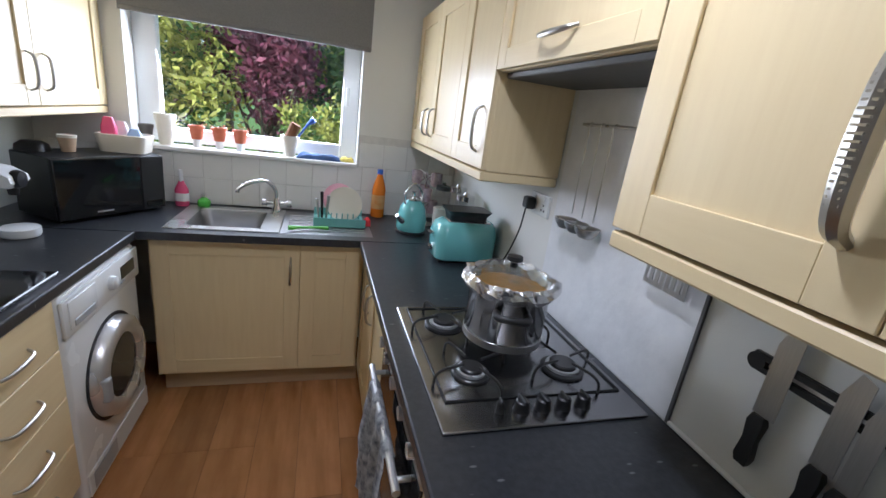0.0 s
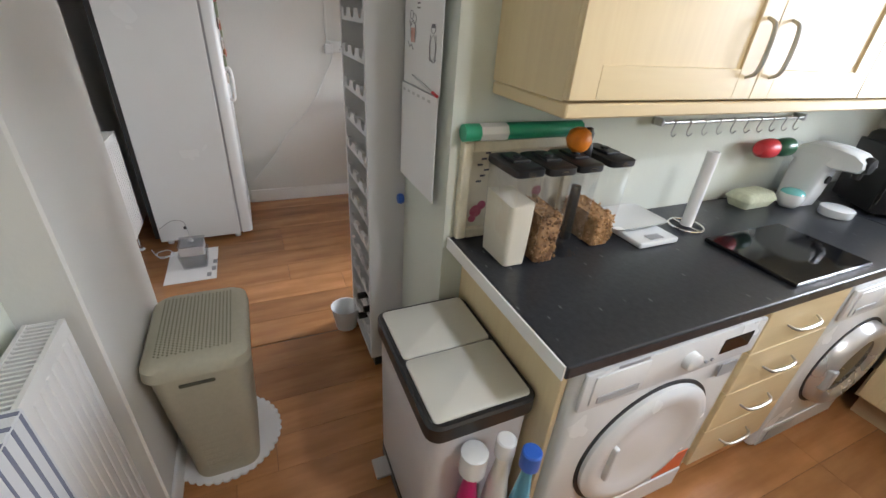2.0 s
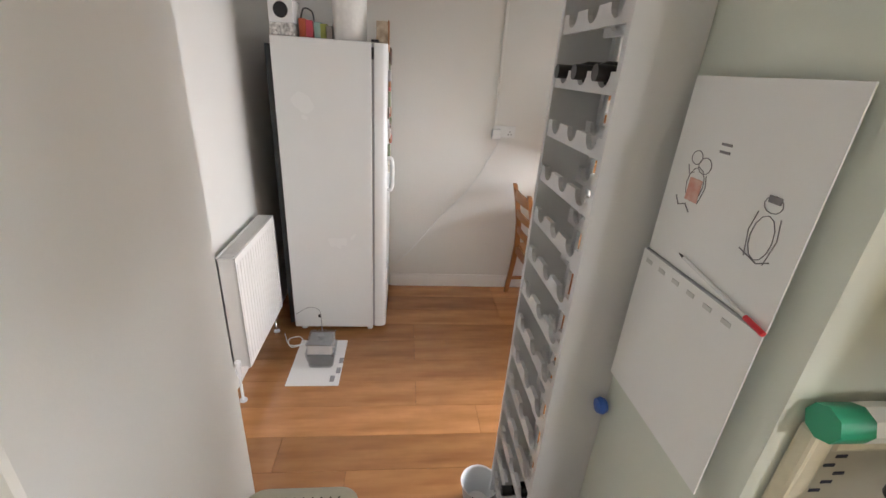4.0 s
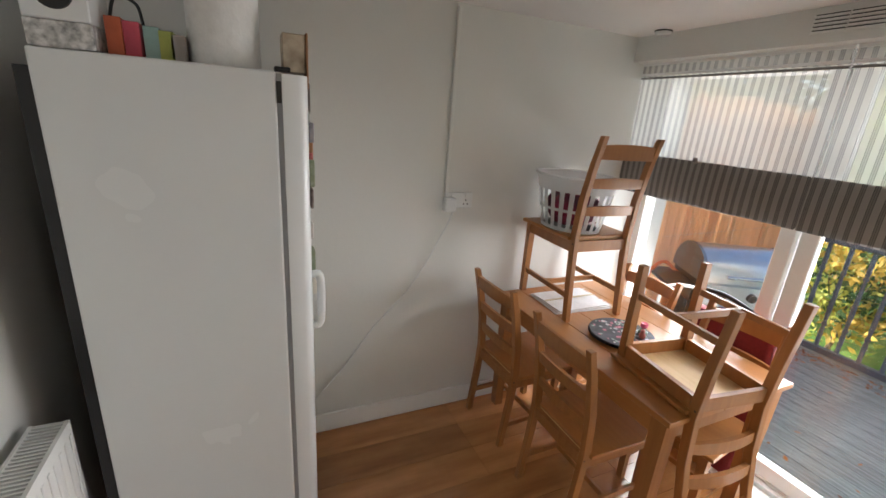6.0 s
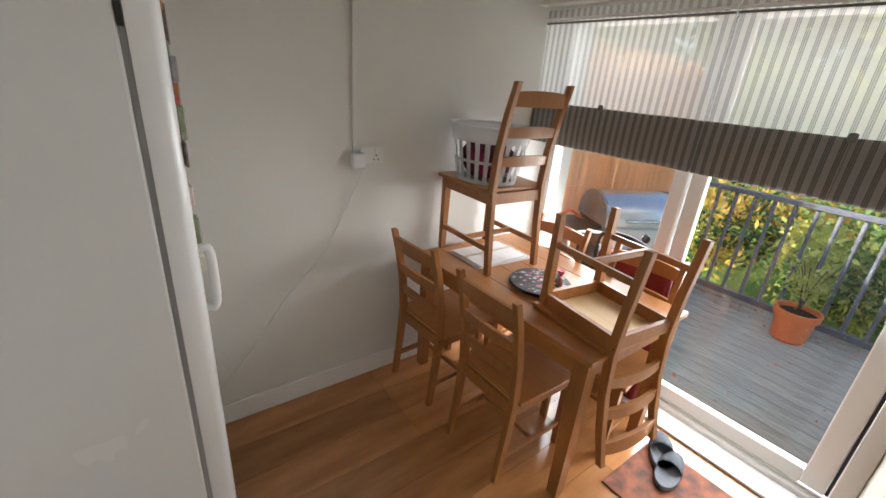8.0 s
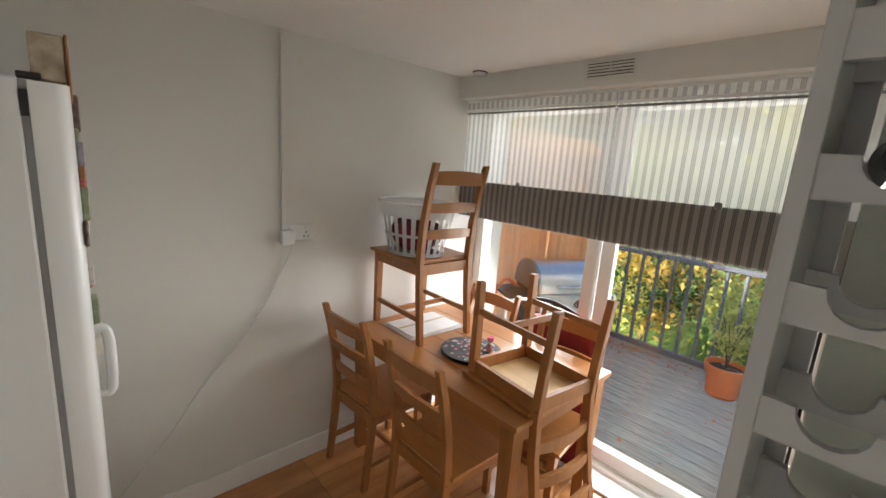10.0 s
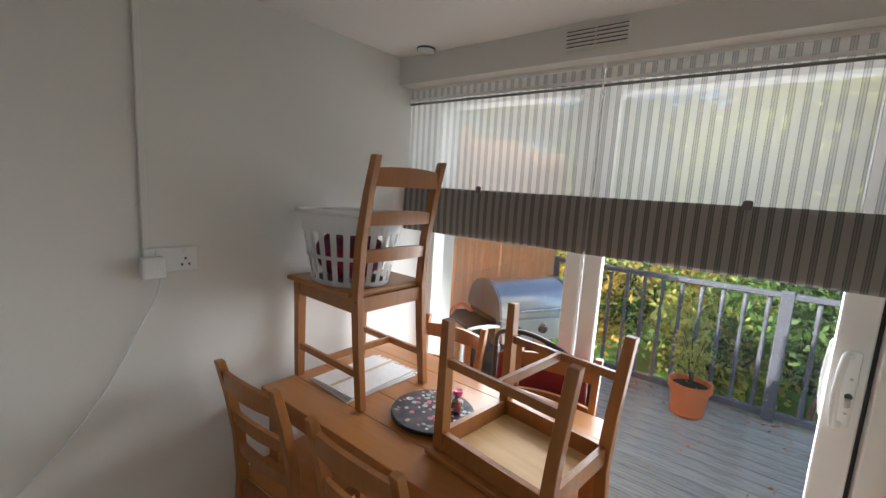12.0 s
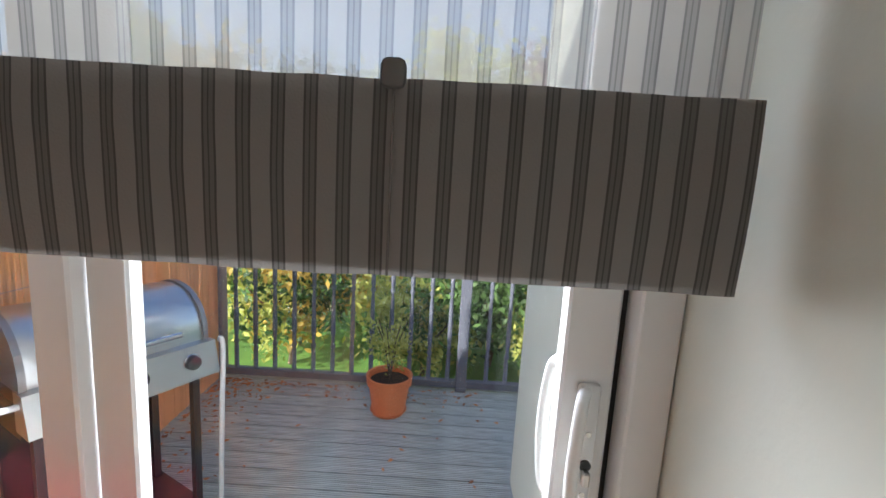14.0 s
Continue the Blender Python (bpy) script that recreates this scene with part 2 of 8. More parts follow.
def curve_pts(ctrl, n=12):
    """A smooth line through control points (Catmull-Rom)."""
    c = [Vector(p) for p in ctrl]
    c = [c[0] * 2 - c[1]] + c + [c[-1] * 2 - c[-2]]
    out = []
    for i in range(1, len(c) - 2):
        for k in range(n):
            t = k / n
            out.append(0.5 * (2 * c[i] + (c[i + 1] - c[i - 1]) * t + (2 * c[i - 1] - 5 * c[i] + 4 * c[i + 1] - c[i + 2]) * t * t + (3 * c[i] - c[i - 1] - 3 * c[i + 1] + c[i + 2]) * t ** 3))
    return out + [c[-2]]


def rounded(x0, x1, y0, y1, r, n=6):
    """Corner points of a rounded rectangle, counter-clockwise."""
    out = []
    for cx, cy, a in ((x1 - r, y1 - r, 0), (x0 + r, y1 - r, 90), (x0 + r, y0 + r, 180), (x1 - r, y0 + r, 270)):
        for i in range(n + 1):
            t = radians(a + 90 * i / n)
            out.append((cx + r * math.cos(t), cy + r * math.sin(t)))
    return out


def loft(sections, bm=None, cap=True):
    """Joins closed outlines (lists of 3D points of one length)."""
    bm = bm or bmesh.new()
    rings = [[bm.verts.new(p) for p in s] for s in sections]
    n = len(rings[0])
    for a, b in zip(rings, rings[1:]):
        for i in range(n):
            bm.faces.new((a[i], a[(i + 1) % n], b[(i + 1) % n], b[i]))
    if cap:
        bm.faces.new(rings[0])
        bm.faces.new(rings[-1])
    return bm

# ---- setting ----
CEIL, CEIL_D = 2.29, 2.172
KL, KR, KN = -0.56, 1.70, 3.44          # kitchen's west, east and north wall faces
DW, DE, DN, DS = -3.21, -1.28, 2.215, -0.40   # dining room's west, east, north and south wall faces

bm = loft([[(x, y, z) for x, y in ((-3.45, -0.65), (1.95, -0.65), (1.95, 3.7), (-0.8, 3.7), (-0.8, 2.64), (-3.45, 2.64))] for z in (-0.12, -0.004)])
setting("floor", bm, SEAM, "honey oak laminate floor")
setting("ceiling_dining", boxed(-3.45, DE + 0.02, -0.65, 2.75, CEIL_D, CEIL_D + 0.25), CEILING, "white painted low ceiling")
setting("ceiling_kitchen", boxed(DE + 0.02, 1.95, -0.65, 3.7, CEIL + 0.02, CEIL + 0.17), CEILING, "white painted low ceiling")
setting("wall_east", boxed(KR, KR + 0.25, -0.65, 3.7, 0, CEIL + 0.02), WALL)
setting("wall_west", boxed(DW - 0.24, DW, -0.65, 2.75, 0, CEIL_D), WALL)
bm = bmesh.new()
box(bm, KL, -0.13, KN, KN + 0.25, 0, CEIL + 0.02)
box(bm, 1.06, KR, KN, KN + 0.25, 0, CEIL + 0.02)
box(bm, -0.13, 1.06, KN, KN + 0.25, 0, 1.20)
box(bm, -0.13, 1.06, KN, KN + 0.25, 2.08, CEIL + 0.02)
setting("wall_north_kitchen", bm, WALL)
bm = bmesh.new()
box(bm, DE, KL, 1.0, 3.69, 0, CEIL + 0.02)
setting("wall_between", bm, WALL_GREEN)
bm = bmesh.new()
box(bm, -0.50, KR, -0.33, -0.085, 0, CEIL + 0.02)
setting("wall_south_kitchen", bm, WALL_GREEN)
setting("wall_pier", boxed(-1.035, -0.50, -0.33, 0.05, 0, CEIL + 0.02, 0.006), WALL)
setting("wall_south_dining", boxed(DW, -1.035, -0.65, DS, 0, CEIL_D), WALL)
setting("wall_pier_back", boxed(-1.035, -0.50, -0.65, -0.33, 0, CEIL + 0.02), WALL)
bm = bmesh.new()
box(bm, DW, DE, DN, 2.62, 2.045, CEIL_D)
setting("lintel_north", bm, WALL)
bm = bmesh.new()
box(bm, DW + 0.002, DW + 0.016, 0.38, 2.42, 0, 0.11, 0.003)
setting("baseboard_west", bm, TRIM)
setting("baseboard_pier", boxed(-1.03, -0.505, 0.05, 0.062, 0, 0.10, 0.003), TRIM)


# ---- kitchen units ----
def arch_handle(a, b, out, width, parent, mat=HANDLE):
    """A bow handle from a to b, standing off along out."""
    a, b, out = Vector(a), Vector(b), Vector(out)
    pts = curve_pts([a, a.lerp(b, 0.12) + out * 0.8, a.lerp(b, 0.5) + out, a.lerp(b, 0.88) + out * 0.8, b], 5)
    n = len(pts)
    rad = [width * (0.55 + 0.45 * math.sin(math.pi * i / (n - 1))) for i in range(n)]
    return part("handle", tube(pts, rad, 8), mat, parent, "brushed nickel bow handle", 40)


def shaker(parent, axis, at, u0, u1, z0, z1, out, frame_w=0.075, name="door", drawer=False):
    """A framed panel front. axis: the way the front runs ('x' or 'y'); at: its back plane; out: +1 or -1, the way it faces."""
    def put(bm, a0, a1, b0, b1, d0, d1, bev=0.0):
        lo, hi = sorted((at + out * d0, at + out * d1))
        if axis == "y":
            box(bm, lo, hi, a0, a1, b0, b1, bev)
        else:
            box(bm, a0, a1, lo, hi, b0, b1, bev)
    g = 0.0015
    u0, u1, z0, z1 = u0 + g, u1 - g, z0 + g, z1 - g
    bm = bmesh.new()
    if drawer:
        put(bm, u0, u1, z0, z1, 0, 0.018, 0.002)
        return part(name, bm, SHAKER_H, parent)
    put(bm, u0, u1, z0, z1, 0, 0.0115)
    door = part(name, bm, SHAKER, parent)
    for a, b in ((u0, u0 + frame_w), (u1 - frame_w, u1)):
        bm = bmesh.new()
        put(bm, a, b, z0, z1, 0.0115, 0.0195, 0.0015)
        part("stile", bm, SHAKER, door)
    for a, b in ((z0, z0 + frame_w), (z1 - frame_w, z1)):
        bm = bmesh.new()
        put(bm, u0 + frame_w, u1 - frame_w, a, b, 0.0115, 0.0192, 0.0012)
        part("rail", bm, SHAKER_H, door)
    return door


def vertical_handle(door, axis, u, z0, z1, face, out):
    if axis == "y":
        return arch_handle((face, u, z0), (face, u, z1), (0.03 * out, 0, 0), 0.0065, door)
    return arch_handle((u, face, z0), (u, face, z1), (0, 0.03 * out, 0), 0.0065, door)


CAB_BOT, CAB_TOP = 1.40, 2.10
# wall units on the west wall
WL = -0.24


def wall_unit(axis_face, wall, y0, y1, out, doors, z0=CAB_BOT, z1=CAB_TOP, label="cream maple shaker wall cabinet, doors shut", heavy=False):
    """doors: (from, to, handle's y, handle's z0, z1)."""
    c = thing("wall_cabinet", label, "cabinet", (wall, y0, z0), "kitchen wall cabinets")
    lo, hi = sorted((wall + out * 0.003, axis_face))
    part("body", boxed(lo, hi, y0 + 0.001, y1 - 0.001, z0, z1, 0.002), SHAKER, c)
    for a, b, hy, h0, h1 in doors:
        d = shaker(c, "y", axis_face, a, b, z0 + 0.004, z1 - 0.002, out)
        if hy:
            if heavy:
                arch_handle((axis_face + out * 0.019, hy, h0), (axis_face + out * 0.019, hy, h1), (0.038 * out, 0, 0), 0.0155, d)
                for k in range(18):
                    u = -0.62 + 1.24 * k / 17
                    z = (h0 + h1) / 2 + u * (h1 - h0) / 2
                    r = axis_face + out * (0.019 + 0.038 * (1 - 0.346 * u * u) + 0.0155 * (0.55 + 0.45 * math.cos(u * math.pi / 2)))
                    part("ridge", boxed(*sorted((r - out * 0.004, r + out * 0.0006)), hy - 0.007, hy + 0.007, z - 0.0014, z + 0.0014), HANDLE, d, "cast ridge")
            else:
                vertical_handle(d, "y", hy, h0, h1, axis_face + out * 0.019, out)
    return c


wall_unit(WL, KL, 1.115, 2.28, 1, [(1.115, 1.735, 1.685, 1.46, 1.60), (1.735, 2.28, 1.785, 1.46, 1.60)])
wall_unit(WL, KL, 2.282, 3.436, 1, [(2.282, 2.87, 2.82, 1.46, 1.60), (2.87, 3.436, 2.92, 1.46, 1.60)])
bm = boxed(KL + 0.003, WL + 0.018, 1.117, 3.436, 1.365, 1.398, 0.004)
single("cabinet_pelmet", bm, SHAKER_H, "cream maple light pelmet under the wall cabinets", "pelmet", (KL, 1.117, 1.365))

# wall units on the east wall
ER = 1.405
wall_unit(ER, KR, 2.16, 3.436, -1, [(2.16, 2.55, 2.23, 1.46, 1.62), (2.55, 2.99, 2.93, 1.46, 1.60), (2.99, 3.436, 3.05, 1.46, 1.60)])
single("cabinet_pelmet", boxed(ER - 0.018, KR - 0.003, 2.162, 3.436, 1.365, 1.398, 0.004), SHAKER_H, "cream maple light pelmet under the wall cabinets", "pelmet", (KR, 2.162, 1.365))
wall_unit(ER, KR, 0.2, 1.43, -1, [(0.2, 0.60, 0, 0, 0), (0.60, 1.005, 0, 0, 0), (1.005, 1.43, 1.062, 1.485, 1.70)], heavy=True)
single("cabinet_pelmet", boxed(ER - 0.018, KR - 0.003, 0.2, 1.428, 1.365, 1.398, 0.004), SHAKER_H, "cream maple light pelmet under the wall cabinets", "pelmet", (KR, 0.2, 1.365))
hood = thing("hood_cabinet", "cream maple extractor cabinet above the hob", "cabinet", (KR, 1.432, 1.73), "kitchen wall cabinets")
part("body", boxed(ER, KR - 0.003, 1.432, 2.158, 1.73, CAB_TOP, 0.002), SHAKER, hood)
d = shaker(hood, "y", ER, 1.432, 2.158, 1.732, CAB_TOP - 0.002, -1, 0.06)
arch_handle((ER - 0.019, 1.70, 1.80), (ER - 0.019, 1.86, 1.80), (-0.03, 0, -0.012), 0.008, d)
part("extractor", boxed(ER + 0.02, KR - 0.004, 1.436, 2.154, 1.712, 1.7295, 0.003), material("dull_extractor_grille", (0.10, 0.10, 0.095), 0.6, grain=0.4, scale=60), hood, "dull grey extractor underside")

# worktops
bm = boxed(KL + 0.003, 0.07, 1.02, 2.836, 0.872, 0.91, 0.006, 2)
wt = single("worktop", bm, WORKTOP, "dark slate-effect laminate worktop with pale flecks", "worktop", (KL, 1.02, 0.872), "worktops")
SX0, SX1, SY0, SY1 = 0.15, 1.13, 2.905, 3.37      # sink cut-out
sw = thing("worktop", "dark slate-effect laminate worktop round the sink", "worktop", (KL, 2.84, 0.872), "worktops")
for b in ((KL + 0.003, SX0 + 0.02, 2.838, KN - 0.003), (SX1 - 0.02, KR - 0.003, 2.838, KN - 0.003), (SX0 + 0.02, SX1 - 0.02, 2.838, SY0 + 0.02), (SX0 + 0.02, SX1 - 0.02, SY1 - 0.02, KN - 0.003)):
    part("board", boxed(*b, 0.872, 0.91), WORKTOP, sw)
bm = boxed(1.055, KR - 0.003, -0.08, 2.836, 0.872, 0.91, 0.006, 2)
single("worktop", bm, WORKTOP, "dark slate-effect laminate worktop under the hob", "worktop", (1.055, 0, 0.872), "worktops")

# base units
end = thing("end_panel", "cream maple end panel of the base units", "panel", (0.05, 1.03, 0))
part("board", boxed(KL + 0.003, 0.012, 1.078, 1.096, 0, 0.87, 0.002), SHAKER, end)
part("edging", boxed(KL + 0.003, 0.066, 1.012, 1.018, 0.87, 0.912, 0.001), TRIM, end, "pale worktop end strip")

dr = thing("drawer_unit", "cream maple four-drawer kitchen base unit", "drawers", (0.04, 1.93, 0), "kitchen base units")
part("body", boxed(-0.5, 0.04, 1.79, 2.222, 0.12, 0.87), SHAKER, dr)
for z0, z1 in ((0.69, 0.865), (0.51, 0.69), (0.32, 0.51), (0.13, 0.32)):
    d = shaker(dr, "y", 0.04, 1.79, 2.222, z0, z1, 1, name="drawer", drawer=True)
    zc = (z0 + z1) / 2
    arch_handle((0.059, 1.92, zc), (0.059, 2.08, zc), (0.03, 0, -0.006), 0.0065, d)

sinkcab = thing("base_cabinet", "cream maple shaker cabinet under the sink, doors shut", "cabinet", (0.1, 2.9, 0), "kitchen base units")
part("body", boxed(0.09, 1.085, 2.905, 3.42, 0.12, 0.735), SHAKER, sinkcab)
part("front_rail", boxed(0.09, 1.085, 2.905, 2.925, 0.735, 0.868), SHAKER, sinkcab)
d = shaker(sinkcab, "x", 2.905, 0.10, 0.765, 0.135, 0.865, -1)
vertical_handle(d, "x", 0.72, 0.64, 0.79, 2.886, -1)
shaker(sinkcab, "x", 2.905, 0.765, 1.07, 0.135, 0.865, -1)
single("plinth", boxed(0.10, 1.10, 2.958, 2.975, 0, 0.13, 0.002), PLINTH, "maple plinth board under the base units", "plinth", (0.6, 2.98, 0))
right = thing("base_cabinet", "cream maple shaker cabinet beside the oven, door shut", "cabinet", (1.1, 2.1, 0), "kitchen base units")
part("body", boxed(1.11, 1.69, 2.09, 2.90, 0.12, 0.868), SHAKER, right)
d = shaker(right, "y", 1.11, 2.09, 2.50, 0.135, 0.865, -1)
vertical_handle(d, "y", 2.44, 0.64, 0.79, 1.091, -1)
d = shaker(right, "y", 1.11, 2.50, 2.90, 0.135, 0.865, -1)
vertical_handle(d, "y", 2.56, 0.64, 0.79, 1.091, -1)
single("plinth", boxed(1.15, 1.168, -0.07, 2.98, 0, 0.13, 0.002), PLINTH, "maple plinth board under the base units", "plinth", (1.16, 1, 0))
near = thing("base_cabinet", "cream maple shaker cabinet under the worktop, doors shut", "cabinet", (1.1, 0.0, 0), "kitchen base units")
part("body", boxed(1.11, 1.69, -0.07, 1.455, 0.12, 0.868), SHAKER, near)
for a, b in ((-0.07, 0.45), (0.45, 0.96), (0.96, 1.455)):
    d = shaker(near, "y", 1.11, a, b, 0.135, 0.865, -1)
    vertical_handle(d, "y", a + 0.06, 0.64, 0.79, 1.091, -1)

# ---- laundry machines ----
RUBBER = material("dark_rubber", (0.02, 0.02, 0.02), 0.6, stain=0.2)
SMOKED = material("dark_door_glass", (0.02, 0.02, 0.022), 0.05, stain=0.2)
GREY_PLASTIC = material("grey_plastic", (0.35, 0.36, 0.37), 0.4, stain=0.1)
ORANGE_LABEL = material("orange_label", (0.75, 0.15, 0.03), 0.5, stain=0.1)
SILVER = material("silver_paint", (0.62, 0.62, 0.63), 0.28, 0.7, stain=0.1)


def laundry(name, label, y0, y1, face, drum_r, drum_z, porthole):
    yc = (y0 + y1) / 2
    m = thing(name, label, "appliance", (face - 0.5, y0, 0), "laundry machines")
    part("body", boxed(-0.52, face, y0, y1, 0.015, 0.862, 0.022, 4), WHITE, m, smooth=40)
    part("control_panel", boxed(face - 0.002, face + 0.012, y0 + 0.004, y1 - 0.004, 0.715, 0.845, 0.006, 2), WHITE, m, smooth=40)
    part("display", boxed(face + 0.01, face + 0.014, y1 - 0.18, y1 - 0.05, 0.755, 0.81, 0.002), GLOSS_BLACK, m, "black display window")
    part("dial", lathe([(0.030, 0.0), (0.028, 0.02), (0.022, 0.024), (0.0, 0.024)], (face + 0.011, yc + 0.03, 0.78), 24, "x"), WHITE, m, smooth=40)
    for i in range(3):
        part("button", lathe([(0.006, 0), (0.006, 0.006), (0, 0.006)], (face + 0.011, yc + 0.09 + 0.025 * i, 0.745), 12, "x"), GREY_PLASTIC, m)
    dw = part("drawer", boxed(face + 0.01, face + 0.017, y0 + 0.03, y0 + 0.21, 0.735, 0.835, 0.004, 2), WHITE, m, smooth=40)
    part("grip", boxed(face + 0.015, face + 0.019, y0 + 0.05, y0 + 0.19, 0.74, 0.765, 0.003), GREY_PLASTIC, dw, "recessed grey grip")
    part("kick_panel", boxed(face - 0.002, face + 0.006, y0 + 0.02, y1 - 0.02, 0.03, 0.13, 0.003), WHITE, m)
    part("flap", boxed(face + 0.005, face + 0.009, y0 + 0.05, y0 + 0.24, 0.045, 0.115, 0.002), GREY_PLASTIC if porthole else WHITE, m)
    at = (face, yc + 0.005, drum_z)
    part("seal", lathe([(drum_r + 0.013, -0.001), (drum_r + 0.013, 0.004), (drum_r - 0.02, 0.004)], at, 48, "x"), RUBBER, m)
    if porthole:
        door = part("door", lathe([(drum_r * 0.62, 0.03), (drum_r * 0.68, 0.045), (drum_r * 0.85, 0.055), (drum_r * 0.97, 0.04), (drum_r, 0.0)], at, 48, "x"), SILVER, m, "silver ring round the porthole", 60)
        part("glass", lathe([(drum_r * 0.64, 0.034), (drum_r * 0.5, 0.02), (drum_r * 0.3, -0.02), (0.0, -0.03)], at, 40, "x"), SMOKED, door, "dark domed glass", 60)
        part("latch", boxed(face + 0.03, face + 0.062, yc - drum_r * 0.93, yc - drum_r * 0.75, drum_z - 0.05, drum_z + 0.05, 0.008, 2), GREY_PLASTIC, door)
    else:
        door = part("door", lathe([(drum_r, 0.0), (drum_r, 0.016), (drum_r - 0.012, 0.026), (drum_r - 0.05, 0.030), (drum_r - 0.075, 0.018), (drum_r * 0.4, 0.014), (0, 0.014)], at, 56, "x"), WHITE, m, "round white door", 50)
        part("grip", boxed(face + 0.012, face + 0.034, yc - drum_r * 0.62, yc - drum_r * 0.55, drum_z - 0.075, drum_z + 0.075, 0.006, 2), WHITE, door, "white moulded door grip")
        part("name_bar", boxed(face + 0.011, face + 0.0132, y0 + 0.10, y0 + 0.20, 0.838, 0.846), GREY_PLASTIC, m, "small grey name bar")
        part("energy_label", boxed(face, face + 0.003, y1 - 0.17, y1 - 0.03, 0.14, 0.24), ORANGE_LABEL, m, "orange sticker")
        part("badge", boxed(face + 0.011, face + 0.0145, y1 - 0.13, y1 - 0.06, 0.65, 0.70), GREY_PLASTIC, m, "small printed symbols")
    for a in (y0 + 0.06, y1 - 0.06):
        part("foot", lathe([(0.02, 0), (0.02, 0.018)], (face - 0.05, a, 0.0), 12), BLACK, m)
    return m


laundry("tumble_dryer", "white tumble dryer with a round door under the worktop", 1.10, 1.785, 0.048, 0.245, 0.43, False)
laundry("washing_machine", "white washing machine with a silver porthole under the worktop", 2.232, 2.83, 0.062, 0.205, 0.43, True)

# ---- sink and what stands round it ----
SINKSTEEL = material("brushed_sink_steel", (0.34, 0.34, 0.345), 0.38, 1.0, stain=0.3, stain_scale=6)
sink = thing("kitchen_sink", "stainless steel inset sink with drainer", "sink", (0.64, 3.14, 0.91))
rim = bmesh.new()
BX0, BX1, BY0, BY1 = 0.225, 0.565, 2.96, 3.30
box(rim, SX0, BX0, SY0, SY1, 0.908, 0.916, 0.002)
box(rim, BX1, 0.66, SY0, SY1, 0.908, 0.916, 0.002)
box(rim, BX0, BX1, SY0, BY0, 0.908, 0.916, 0.002)
box(rim, BX0, BX1, BY1, SY1, 0.908, 0.916, 0.002)
part("rim", rim, STEEL, sink)
outer, inner = rounded(BX0, BX1, BY0, BY1, 0.05), rounded(BX0 + 0.02, BX1 - 0.02, BY0 + 0.02, BY1 - 0.02, 0.05)
part("bowl", loft([[(x, y, 0.914) for x, y in outer], [(x, y, 0.90) for x, y in rounded(BX0 + 0.006, BX1 - 0.006, BY0 + 0.006, BY1 - 0.006, 0.05)], [(x, y, 0.765) for x, y in inner], [(x, y, 0.755) for x, y in rounded(BX0 + 0.04, BX1 - 0.04, BY0 + 0.04, BY1 - 0.04, 0.05)]], cap=False), SINKSTEEL, sink, smooth=50)
part("bowl_bottom", loft([[(x, y, z) for x, y in rounded(BX0 + 0.035, BX1 - 0.035, BY0 + 0.035, BY1 - 0.035, 0.05)] for z in (0.75, 0.756)]), SINKSTEEL, sink)
part("drainer", boxed(0.66, SX1, SY0, SY1, 0.905, 0.911, 0.002), SINKSTEEL, sink)
for i in range(7):
    part("drainer_rib", boxed(0.69, SX1 - 0.04, 2.97 + 0.05 * i, 2.985 + 0.05 * i, 0.910, 0.9135, 0.0015), STEEL, sink)
part("waste", lathe([(0.035, 0.756), (0.035, 0.760), (0.02, 0.757), (0, 0.757)], (0.395, 3.13, 0), 20), CHROME, sink)

tap = thing("kitchen_tap", "chrome swan-neck mixer tap behind the sink", "tap", (0.61, 3.335, 0.915))
part("base", lathe([(0.028, 0.915), (0.026, 0.935), (0.018, 0.945), (0.018, 0.985), (0.013, 0.995)], (0.61, 3.335, 0), 20), CHROME, tap, smooth=40)
part("spout", tube(curve_pts([(0.61, 3.335, 0.985), (0.60, 3.33, 1.05), (0.55, 3.30, 1.095), (0.47, 3.25, 1.085), (0.425, 3.225, 1.055), (0.42, 3.222, 1.035)], 6), 0.011, 10), CHROME, tap, smooth=60)
for s in (-1, 1):
    part("lever", lathe([(0.012, 0.0), (0.012, 0.03), (0.022, 0.034), (0.022, 0.06), (0.014, 0.064)], (0.61 + 0.02 * s, 3.335, 0.965), 14, "x", squash=(1, 1, s)), CHROME, tap, smooth=40)

GREEN_SOAP = material("green_liquid", (0.10, 0.45, 0.06), 0.2, stain=0.1)
PINK = material("pink_plastic", (0.75, 0.10, 0.22), 0.35, stain=0.1)
TEAL = material("duck_egg_enamel", (0.19, 0.56, 0.56), 0.18, stain=0.08, stain_scale=6, coat=0.4)
MINT = material("mint_plastic", (0.16, 0.42, 0.40), 0.45, stain=0.1)
ORANGE = material("orange_drink", (0.80, 0.22, 0.02), 0.22, stain=0.1)
BLUE = material("blue_plastic", (0.03, 0.12, 0.50), 0.35, stain=0.1)
RED = material("red_plastic", (0.62, 0.03, 0.04), 0.4, stain=0.15)
CREAM = material("cream_ceramic", (0.78, 0.74, 0.64), 0.3, stain=0.12, stain_scale=8)
TERRA = material("terracotta_plastic", (0.56, 0.15, 0.07), 0.5, grain=0.2, scale=60, stain=0.2, stain_scale=8)
SOIL = material("potting_soil", (0.035, 0.022, 0.014), 0.95, grain=0.6, scale=90, bump=0.8, bump_scale=90)
PAPER = material("white_paper", (0.80, 0.80, 0.79), 0.8, stain=0.05)


